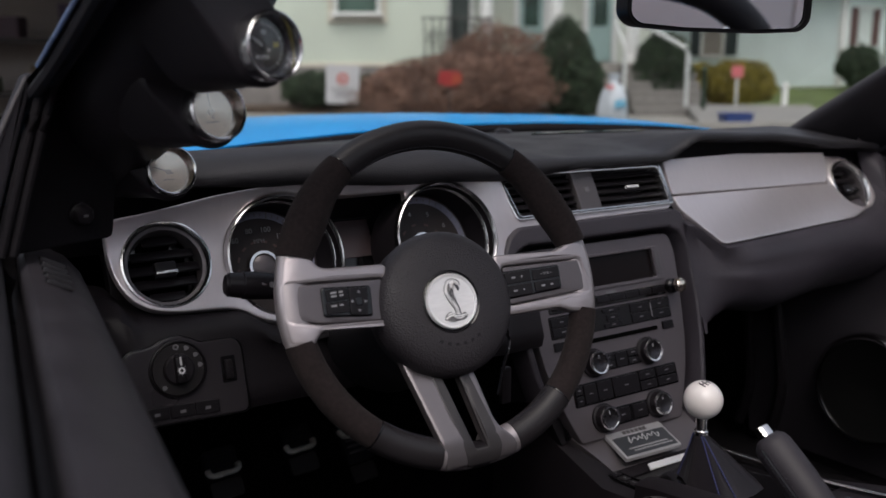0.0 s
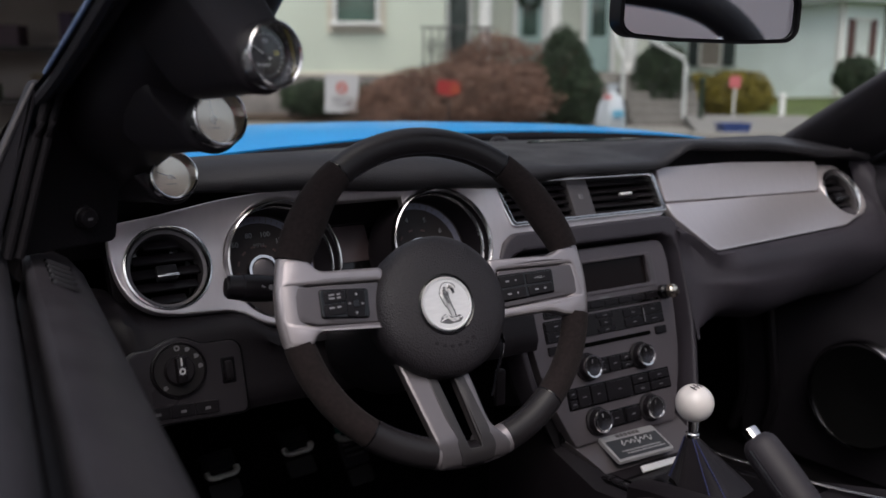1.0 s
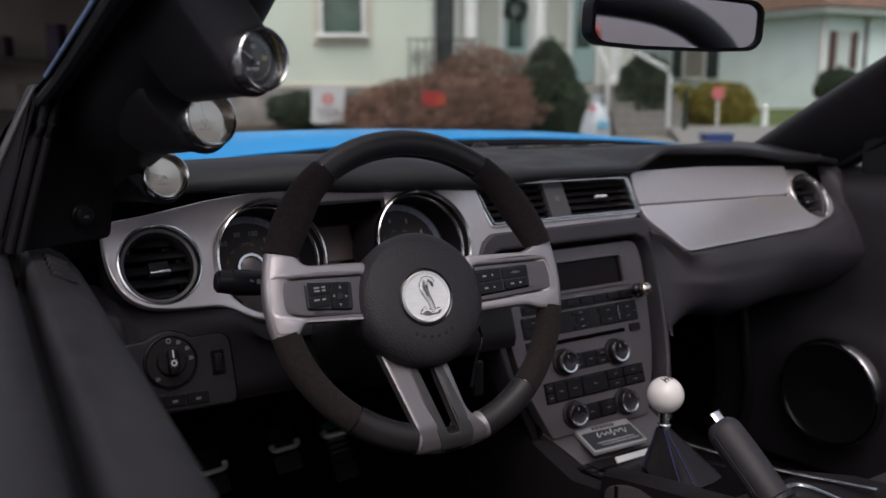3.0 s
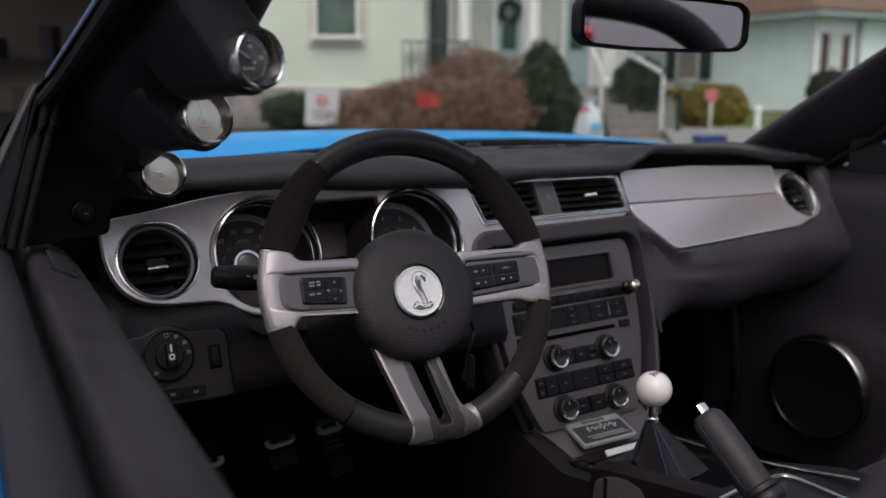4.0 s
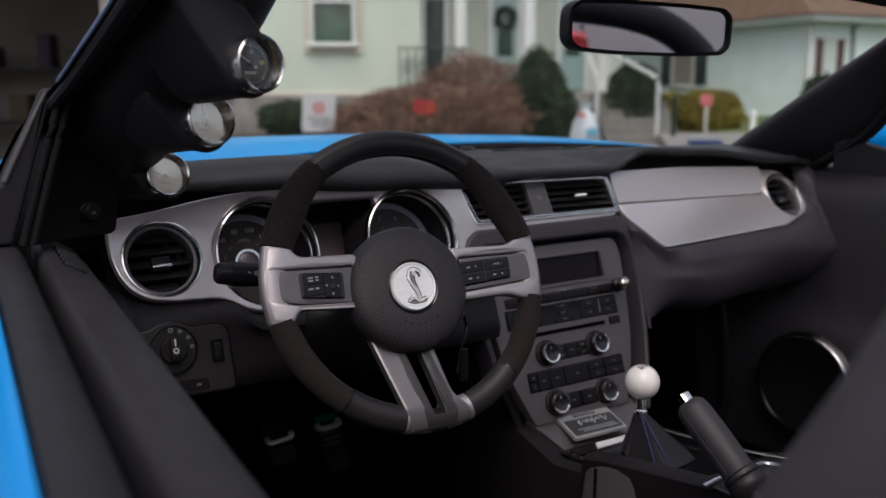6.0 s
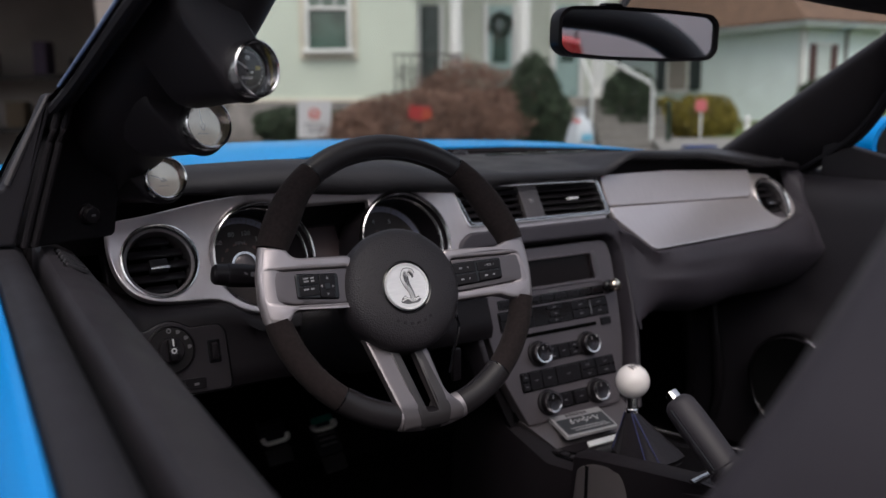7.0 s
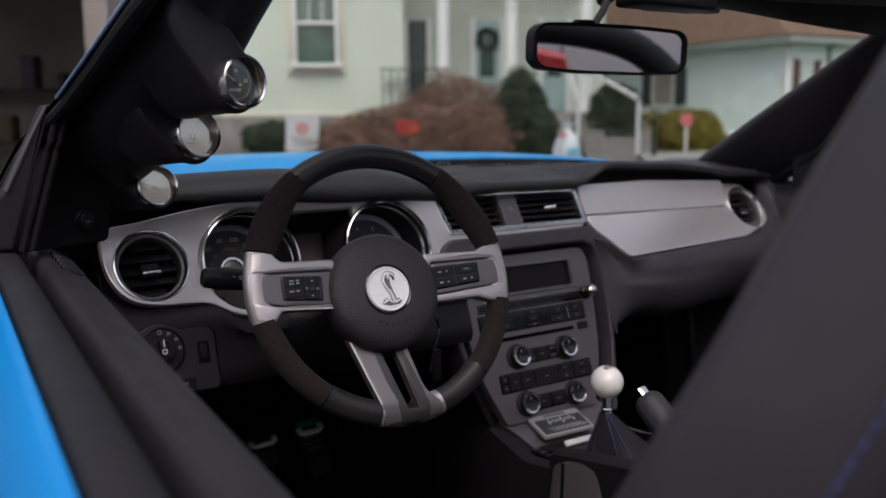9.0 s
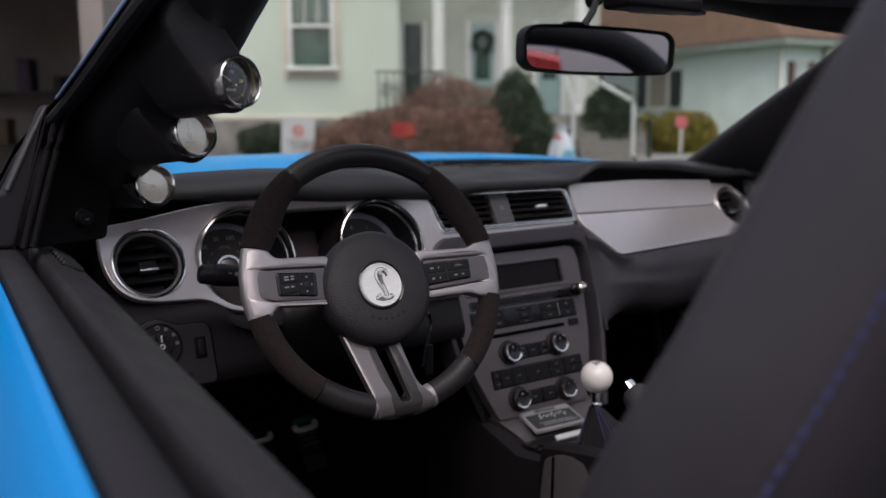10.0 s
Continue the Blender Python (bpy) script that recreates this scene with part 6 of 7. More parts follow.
def build_pedals():
    for x, y, z, w, hgt, name, lab, tape in ((-0.477, 0.36, 0.414, 0.058, 0.046, "clutch_pedal", "clutch pedal with polished metal face", False), (-0.339, 0.36, 0.425, 0.056, 0.046, "brake_pedal", "brake pedal with polished metal face", False), (-0.238, 0.36, 0.430, 0.052, 0.070, "accelerator_pedal", "accelerator pedal with polished metal face and teal film", True)):
        p = thing(name, lab, "pedal")
        m = axes((x, y, z), (1, 0.03, 0.05), (-0.03, 0.62, 0.78), (0, -0.78, 0.62))
        low = 0.0 if not tape else -0.045
        part("pad", plate(rect(-w / 2, low - 0.006, w / 2, low + hgt, 0.008), m, 0.012, 0.002), M_RUBBER, p, "black rubber pad")
        # bright lip along the foot of the pad, turned up at both ends
        lip = smooth([m @ Vector(q) for q in ((-w / 2 + 0.003, 0.012, 0.003), (-w / 2 + 0.004, 0.004, 0.005), (-w / 2 + 0.012, 0.0, 0.006), (0.0, 0.0, 0.006), (w / 2 - 0.012, 0.0, 0.006), (w / 2 - 0.004, 0.004, 0.005), (w / 2 - 0.003, 0.012, 0.003))], 4)
        # warm near-white colour puts the reflected glint into the lip
        part("metal_lip", tube(lip, 0.0070 if tape else 0.0056, 12, flat=0.8), M_PEDAL_GLINT, p, "metal lip coloured pale for its glint")
        # dark colour puts the footwell's shade into the silver face
        part("metal_face", plate(rect(-w / 2 + 0.002, low - 0.040, w / 2 - 0.002, low - 0.008, 0.006), at(m, 0, 0, -0.001), 0.006, 0.0015), M_PEDAL_FACE, p, "metal pedal face coloured dark for its shade")
        for k in range(3):
            part("pad_rib", box_bm((0, low + 0.014 + 0.011 * k, 0.001), (w - 0.016, 0.004, 0.003), m, 0.001), M_SILVER_DARK if tape else M_SATIN, p)
        part("pedal_arm", tube([m @ Vector((0, low + 0.02, -0.012)), m @ Vector((0, low + 0.05, -0.05)), Vector((x, y + 0.12, z + 0.25))], 0.009, 8), M_SATIN, p)
        if tape:
            part("film_edge", plate(rect(-w / 2 + 0.002, 0.013, w / 2 - 0.002, 0.027, 0.004), at(m, 0, 0, 0.005), 0.002, 0.0004), M_TEAL, p, "strip of teal film")


def build_body():
    b = thing("car_body", "bright blue car body with bonnet, floor and cabin shell", "car body")

    def bonnet(u, v):
        x = -0.80 + 1.60 * u
        y = cowl_y(x) + 0.07 + (1.85 - cowl_y(x)) * v
        a = abs(x)
        crown = 0.961 - 0.045 * (a / 0.8) ** 8 - 0.15 * v ** 2.0 + 0.008 * math.sin(math.pi * min(1, v * 1.5))
        crown += 0.006 * math.exp(-(x / 0.34) ** 4) * (1 - v * 0.6)
        return x, y, crown - (0.030 - 0.024 * max(0.0, min(1.0, (x + 0.15) / 0.55))) * max(0.0, 1 - v / 0.24) ** 2

    part("bonnet", sheet(bonnet, 48, 30, thick=(0, 0.004, -0.02)), M_BLUE_LIT, b, "glossy bright blue bonnet", 60)
    part("bonnet_seal", tube([Vector(bonnet(k / 40, 0.0)) + Vector((0, -0.004, -0.014)) for k in range(41)], 0.011, 8), M_CARPET, b, "black rubber bonnet seal")
    part("cowl_panel", sheet(lambda u, v: (-0.76 + 1.52 * u, cowl_y(-0.76 + 1.52 * u) + 0.02 + 0.07 * v, 0.905 + 0.012 * v), 30, 4), M_RUBBER, b, "black cowl panel")
    for s in (-1, 1):
        def wing(u, v, s=s):
            y = 0.18 + 2.2 * u
            a = v * 1.45
            return s * (0.80 + 0.14 * math.sin(a) - 0.10 * u * u), y, 0.762 + 0.07 * math.cos(a) * (1 - 0.3 * u) - 0.42 * max(0, v - 0.4) - 0.10 * u * u
        part("wing", sheet(wing, 24, 16, thick=(-s * 0.01, 0, -0.01)), M_BLUE, b, "glossy bright blue front wing", 60)

        def quarter(u, v, s=s):
            y = -1.36 - 1.5 * u
            a = v * 1.45
            return s * (0.80 + 0.17 * math.sin(a) - 0.06 * u * u), y, 0.86 + 0.06 * math.cos(a) - 0.46 * max(0, v - 0.4) - 0.04 * u * u
        part("rear_quarter", sheet(quarter, 16, 12, thick=(-s * 0.01, 0, -0.01)), M_BLUE, b, "glossy bright blue rear quarter", 60)
    part("boot_lid", sheet(lambda u, v: (-0.80 + 1.6 * u, -1.95 - 0.85 * v, 0.915 - 0.03 * abs(2 * u - 1) ** 3 - 0.05 * v * v), 20, 10, thick=(0, 0, -0.02)), M_BLUE, b, "bright blue boot lid")
    part("hood_cover", sheet(lambda u, v: (-0.74 + 1.48 * u, -1.55 - 0.42 * v, 0.90 + 0.05 * math.sin(math.pi * v) * (1 - (2 * u - 1) ** 4)), 20, 10), M_RUBBER, b, "black folded soft top cover")
    # floor, firewall, sills
    part("floor_pan", box_bm((0, -0.5, 0.235), (1.56, 2.3, 0.03), None, 0.005), M_CARPET, b, "black carpet floor")
    part("firewall", box_bm((0, 0.62, 0.56), (1.56, 0.03, 0.68), None, 0.005), M_CARPET, b)
    part("rear_wall", box_bm((0, -1.60, 0.55), (1.56, 0.03, 0.62), None, 0.005), M_CARPET, b)
    for s in (-1, 1):
        part("kick_panel", box_bm((s * 0.78, 0.36, 0.54), (0.03, 0.55, 0.72), None, 0.01), M_CARPET, b)
        part("sill", box_bm((s * 0.80, -0.55, 0.24), (0.16, 1.7, 0.10), None, 0.02), M_SATIN, b)
    part("nose_panel", sheet(lambda u, v: ((-0.80 + 1.60 * u) * (1 - 0.10 * v * v), 1.90 + 0.50 * v, 0.815 - 0.02 * v - 0.10 * v ** 3 - 0.045 * abs(2 * u - 1) ** 8), 24, 10, thick=(0, 0, -0.02)), M_BLUE, b, "glossy bright blue nose", 60)
    for s in (-1, 1):
        arch = [(1.45 + 0.40 * math.cos(a), 0.29 + 0.40 * math.sin(a)) for a in [radians(q) for q in range(165, 14, -15)]]
        part("wing_side", plate([(0.24, 0.22), (0.98, 0.22)] + arch + [(2.0, 0.24), (2.40, 0.30), (2.40, 0.72), (1.9, 0.76), (0.24, 0.80)], axes((s * 0.935, 0, 0), (0, 1, 0), (0, 0, 1), (s, 0, 0)), 0.02, 0.004, bend=lambda x, y: -0.13 * max(0.0, (x - 1.1) / 1.3) ** 2, grid=0.1), M_BLUE, b, "glossy bright blue wing side")
        arch = [(-1.85 + 0.40 * math.cos(a), 0.29 + 0.40 * math.sin(a)) for a in [radians(q) for q in range(165, 14, -15)]]
        part("quarter_side", plate([(-2.85, 0.30), (-2.32, 0.24)] + arch + [(-1.38, 0.22), (-1.38, 0.84), (-2.85, 0.80)], axes((s * 0.955, 0, 0), (0, 1, 0), (0, 0, 1), (s, 0, 0)), 0.02, 0.004), M_BLUE, b, "glossy bright blue rear quarter side")
    part("front_panel", box_bm((0, 2.38, 0.60), (1.5, 0.12, 0.45), None, 0.05, 3), M_BLUE, b)
    part("rear_panel", box_bm((0, -2.82, 0.62), (1.5, 0.10, 0.46), None, 0.04, 3), M_BLUE, b)
    for sx in (-1, 1):
        for y in (1.45, -1.85):
            m = axes((sx * 0.80, y, 0.28), (0, 1, 0), (0, 0, 1), (sx, 0, 0))
            w = part("wheel", lathe([(0.20, -0.12), (0.34, -0.12), (0.352, -0.09), (0.352, 0.06), (0.335, 0.10), (0.24, 0.11), (0.235, 0.08)], m, 40), M_RUBBER, b, "black tyre on a silver rim")
            part("rim", lathe([(0.0, 0.06), (0.06, 0.07), (0.20, 0.05), (0.24, 0.10)], m, 30), M_SILVER, w)

    r = thing("styling_bar", "black padded hoop bar across the rear of the cabin", "roll bar")
    part("hoop", tube(smooth([(-0.66, -1.48, 0.70), (-0.645, -1.47, 0.87), (-0.60, -1.46, 1.02), (-0.52, -1.455, 1.12), (-0.40, -1.45, 1.185), (-0.22, -1.45, 1.215), (0.0, -1.45, 1.22), (0.22, -1.45, 1.215), (0.40, -1.45, 1.185), (0.52, -1.455, 1.12), (0.60, -1.46, 1.02), (0.645, -1.47, 0.87), (0.66, -1.48, 0.70)], 6), 0.045, 16), M_PAD, r, "black padded hoop")


build_console()
build_shifter()
build_handbrake()
build_gauge_pod()
build_windscreen()
build_door(-1)
build_door(1)
build_seat("driver_seat", -0.432, "black leather driver's seat with blue stitching")
build_seat("passenger_seat", 0.405, "black leather passenger seat with blue stitching", tall=0.84)
build_pedals()
build_body()

# ---- outside ----
EYE0 = Vector((-0.922, -1.016, 1.084))
AZ = radians(33.0)
FWD, RGT = Vector((math.sin(AZ), math.cos(AZ), 0)), Vector((math.cos(AZ), -math.sin(AZ), 0))
STREET = axes((EYE0.x, EYE0.y, 0), RGT, FWD, (0, 0, 1))      # x along the street, y away from it, z up

M_ASPHALT = mat("asphalt", (0.055, 0.055, 0.057), 0.9, grain=0.6, grain_size=0.02, vary=0.25, vary_size=0.7)
M_CONCRETE = mat("concrete", (0.23, 0.225, 0.205), 0.85, grain=0.4, grain_size=0.02, vary=0.15, vary_size=0.5)
M_GRASS = mat("lawn", (0.085, 0.120, 0.035), 0.9, grain=0.8, grain_size=0.04, vary=0.35, vary_size=0.6)
M_MULCH = mat("mulch", (0.07, 0.05, 0.035), 0.95, grain=0.8, grain_size=0.04, vary=0.35, vary_size=0.4)
M_APRON = mat("pale_apron", (0.20, 0.20, 0.19), 0.85, grain=0.3, grain_size=0.02, vary=0.10, vary_size=0.4)
M_STUCCO = mat("cream_stucco", (0.52, 0.585, 0.50), 0.85, grain=0.4, grain_size=0.02, vary=0.06, vary_size=1.2)
M_TRIM = mat("white_paint", (0.66, 0.68, 0.66), 0.5, vary=0.04)
M_STONE = mat("foundation_stone", (0.20, 0.19, 0.18), 0.9, grain=0.6, grain_size=0.05, vary=0.3, vary_size=0.4)
M_SIDING = mat("pale_blue_siding", (0.73, 0.84, 0.83), 0.6, vary=0.05, vary_size=0.6)
M_ROOF = mat("brown_shingle", (0.138, 0.086, 0.058), 0.9, grain=0.6, grain_size=0.05, vary=0.2, vary_size=0.3)
M_PANE = mat("window_glass", (0.05, 0.085, 0.07), 0.06, vary=0.4, vary_size=0.5, spec=0.8)
M_TEALDOOR = mat("pale_teal_door", (0.30, 0.42, 0.40), 0.5, vary=0.1)
M_DARKDOOR = mat("dark_green_door", (0.055, 0.075, 0.07), 0.4, vary=0.3, vary_size=0.3)
M_IRON = mat("black_iron", (0.03, 0.03, 0.03), 0.5)
M_BARK = mat("bark", (0.10, 0.07, 0.05), 0.9, grain=0.6, grain_size=0.02)
M_MAPLE = mat("dry_maple_leaves", (0.165, 0.098, 0.072), 0.8, vary=0.5, vary_size=0.35)
M_YEW = mat("yew_leaves", (0.030, 0.050, 0.026), 0.8, vary=0.4, vary_size=0.2)
M_GOLD = mat("golden_leaves", (0.165, 0.140, 0.020), 0.8, vary=0.4, vary_size=0.25)
M_GARAGE = mat("garage_wall", (0.27, 0.232, 0.215), 0.9, vary=0.2, vary_size=0.8)
M_DARKWOOD = mat("dark_shelf", (0.03, 0.026, 0.024), 0.8)
M_WREATH = mat("wreath_green", (0.018, 0.035, 0.02), 0.9)
M_PLASTIC = mat("white_sack", (0.45, 0.50, 0.54), 0.5, vary=0.1)
M_SIGNRED = mat("faded_red_print", (0.45, 0.16, 0.14), 0.6)
M_REDCAR = mat("red_paint", (0.55, 0.02, 0.025), 0.3, coat=1.0, vary=0.05)
M_PALEWALL = mat("pale_pink_wall", (0.88, 0.80, 0.80), 0.8, vary=0.05, vary_size=1.0)


def ground():
    g = sheet(lambda u, v: (-400 + 800 * u, -400 + 800 * v, GROUND), 4, 4)
    tagged(part("ground", g, M_ASPHALT), "grey asphalt drive and street", "ground", kind="structure")
    lawn = sheet(lambda u, v: STREET @ Vector((6.1 + 54 * u, 16.6 + 60 * v, 0.06 + 0.25 * min(1, v * 12) + 0.42 * max(0.0, min(1.0, (54 * u - 0.5) / 3.0)))), 54, 30, thick=(0, 0, -0.4))
    tagged(part("lawn", lawn, M_GRASS), "short green front lawn behind the kerb", "lawn", kind="structure")
    bed = sheet(lambda u, v: STREET @ Vector((-30 + 36.1 * u, 18.9 + 57 * v, 0.20 + 0.10 * min(1, v * 12))), 20, 12, thick=(0, 0, -0.4))
    tagged(part("planting_bed", bed, M_MULCH), "dark mulch bed along the house", "bed", kind="structure")
    apron = sheet(lambda u, v: STREET @ Vector((4.15 + 2.4 * u + 0.5 * v, 15.0 + 3.0 * v, 0.105 + 0.20 * v)), 6, 6, thick=(0, 0, -0.15))
    tagged(part("drive_apron", apron, M_APRON), "pale concrete drive apron rising from the kerb", "apron", kind="structure")
    k = tagged(new("kerb"), "pale concrete kerb along the street", "kerb", kind="structure")
    for i in range(40):
        part("kerb_stone", box_bm((-29 + 2.0 * i, 15.1, 0.03), (1.985, 0.30, 0.24), STREET, 0.02), M_CONCRETE, k)
    tagged(part("pavement", box_bm((5, 17.1, -0.02), (70, 3.7, 0.22), STREET, 0.02), M_CONCRETE), "pale concrete pavement", "pavement", kind="structure")


def window(parent, x, z, w, h, d, bars=True):
    """A sash window in a wall at depth d; x and z give its lower middle."""
    o = part("window", box_bm((x, d - 0.02, z + h / 2), (w - 0.05, 0.02, h - 0.05), STREET), M_PANE, parent, "sash window with white frame")
    for c, s in (((x - w / 2, d - 0.05, z + h / 2), (0.09, 0.12, h + 0.1)), ((x + w / 2, d - 0.05, z + h / 2), (0.09, 0.12, h + 0.1)), ((x, d - 0.05, z + h), (w, 0.12, 0.09)), ((x, d - 0.055, z + h * 0.5), (w, 0.08, 0.07))):
        part("window_frame", box_bm(c, s, STREET, 0.008), M_TRIM, o)
    part("window_sill", box_bm((x, d - 0.09, z - 0.04), (w + 0.2, 0.22, 0.09), STREET, 0.012), M_TRIM, o)
    part("window_surround", box_bm((x, d - 0.015, z - 0.15), (w + 0.36, 0.06, 0.16), STREET, 0.01), mat("cream_trim", (0.56, 0.54, 0.45), 0.8), o)
    for s in (-1, 1):
        part("window_surround", box_bm((x + s * (w / 2 + 0.12), d - 0.012, z + h / 2), (0.12, 0.05, h + 0.2), STREET, 0.01), mat("cream_trim", (0.56, 0.54, 0.45), 0.8), o)
    if bars:
        part("curtain", sheet(lambda u, v: STREET @ Vector((x - w / 2 + 0.05 + (w - 0.1) * u, d - 0.034 + 0.006 * math.sin(30 * u), z + h * 0.55 + h * 0.42 * v)), 24, 2), mat("curtain_cloth", (0.16, 0.20, 0.17), 0.8), o)
        for q in (-w / 6, w / 6):
            part("glazing_bar", box_bm((x + q, d - 0.045, z + h * 0.75), (0.025, 0.03, h * 0.48), STREET), M_TRIM, o)


def px(x):
    """Metres to the right for each metre of depth."""
    return (x - 784) / 1623.0 - 0.0087


def house_cream():
    h = thing("cream_house", "cream stucco house with porch, white windows and stone base", "house")
    D = 20.0
    part("wall", box_bm((-4.6, D + 2.5, 4.0), (9.0, 5.0, 6.0), STREET), M_STUCCO, h, "cream stucco wall")
    part("foundation", box_bm((-4.6, D + 2.45, 0.5), (9.06, 5.0, 1.16), STREET, 0.02), M_STONE, h, "grey stone foundation")
    part("base_band", box_bm((-4.6, D + 2.44, 1.08), (9.1, 5.0, 0.10), STREET, 0.02), mat("cream_trim", (0.56, 0.54, 0.45), 0.8), h)
    window(h, -2.0, 2.17, 0.92, 1.75, D)
    window(h, -6.4, 2.17, 0.92, 1.75, D)
    part("corner_post", box_bm((-4.4, D - 0.05, 3.0), (0.35, 0.2, 4.0), STREET, 0.02), mat("cream_trim", (0.56, 0.54, 0.45), 0.8), h)
    # recessed porch and entrance
    part("porch_wall", box_bm((2.25, D + 4.0, 4.0), (4.8, 5.0, 6.0), STREET), mat("porch_stucco", (0.49, 0.53, 0.46), 0.85, vary=0.08, vary_size=0.8), h, "cream porch wall")
    part("porch_floor", box_bm((2.55, D + 0.6, 0.62), (5.1, 1.9, 1.0), STREET, 0.02), M_CONCRETE, h, "concrete porch floor")
    for x in (0.35, 2.75, 5.4):
        part("column", lathe([(0.20, 0.0), (0.20, 0.12), (0.15, 0.16), (0.14, 1.6), (0.13, 3.0), (0.20, 3.1), (0.22, 3.3)], STREET @ Matrix.Translation((x * 0.62 + 0.55, D - 0.1, 1.12)), 24), M_TRIM, h, "white round column")
    part("porch_beam", box_bm((2.3, D - 0.1, 4.6), (4.8, 0.4, 0.4), STREET, 0.02), M_TRIM, h)
    for x, w, m in ((0.22, 0.42, M_DARKDOOR), (1.86, 0.56, M_TEALDOOR), (3.45, 0.55, M_TEALDOOR)):
        d = part("door", box_bm((x, D + 1.47, 2.2), (w, 0.08, 2.1), STREET, 0.02), m, h, "dark front door" if x < 1 else "pale front door with a wreath" if x < 3 else "pale front door")
        part("door_frame", box_bm((x - w / 2 - 0.06, D + 1.45, 2.2), (0.12, 0.14, 2.2), STREET, 0.01), M_TRIM, d)
        part("door_frame", box_bm((x + w / 2 + 0.06, D + 1.45, 2.2), (0.12, 0.14, 2.2), STREET, 0.01), M_TRIM, d)
        if x > 1:
            part("door_pane", box_bm((x, D + 1.42, 2.5), (w * 0.6, 0.03, 1.1), STREET, 0.01), M_PANE, d)
        bm = bmesh.new()
        rnd = random.Random(int(x * 100))
        for k in range(160):
            a = rnd.uniform(0, 6.283)
            r = 0.21 + rnd.gauss(0, 0.035)
            c = STREET @ Vector((x + r * math.cos(a), D + 1.36 + rnd.gauss(0, 0.02), 2.82 + r * math.sin(a)))
            box(bm, (0, 0, 0), (0.07, 0.012, 0.03), Matrix.Translation(c) @ Euler((rnd.uniform(0, 6), rnd.uniform(0, 6), rnd.uniform(0, 6))).to_matrix().to_4x4())
        if 1 < x < 3:
            part("wreath", bm, M_WREATH, d, "dark green wreath")
        else:
            bm.free()
    # steps
    for k in range(6):
        part("step", box_bm((4.35, D - 0.45 - 0.30 * k, 0.56 - 0.085 * k - 0.02), (1.5, 0.32, 1.10 - 0.17 * k), STREET, 0.015), mat("step_stone", (0.15, 0.146, 0.135), 0.9, vary=0.2), h, "grey concrete step")
    # roof above the view
    part("roof", sheet(lambda u, v: STREET @ Vector((-9.6 + 14.6 * u, D - 0.6 + 6.4 * v, 7.0 + 2.6 * math.sin(math.pi * v))), 4, 10, thick=(0, 0, -0.15)), M_ROOF, h, "brown shingle roof")

    # iron railing by the dark door
    r = thing("iron_railing", "black wrought iron porch railing", "railing")
    for k in range(9):
        part("baluster", tube([STREET @ Vector((-0.55 + 0.17 * k, D - 0.25, 1.12)), STREET @ Vector((-0.55 + 0.17 * k, D - 0.25, 2.0 + 0.05 * math.sin(k)))], 0.016, 6), M_IRON, r)
    for z in (1.25, 2.05):
        part("rail", tube([STREET @ Vector((-0.62, D - 0.25, z)), STREET @ Vector((0.9, D - 0.25, z))], 0.022, 6), M_IRON, r)
    bm = bmesh.new()
    for k in range(4):
        c = Vector((-0.38 + 0.34 * k, D - 0.25, 1.65))
        tube([STREET @ (c + Vector((0.13 * math.cos(a) * (1 - a / 14), 0, 0.2 * math.sin(a) * (1 - a / 14)))) for a in [0.5 * q for q in range(24)]], 0.012, 5, bm)
    part("scroll_work", bm, M_IRON, r)

    # white handrails down the steps
    for x, name in ((3.44, 0), (4.68, 1)):
        w = thing("handrail", "white painted metal handrail beside the steps", "handrail", group="handrails by the steps")
        pts = [(x - 0.85 * name, 19.6, 1.95), (x - 0.75 * name, 19.3, 1.93), (x - 0.04 * name, 18.25, 1.40), (x, 18.2, 1.30), (x, 18.2, 0.1)]
        part("rail", tube([STREET @ Vector(p) for p in pts], 0.042, 10), mat("rail_paint", (0.50, 0.53, 0.52), 0.5), w)


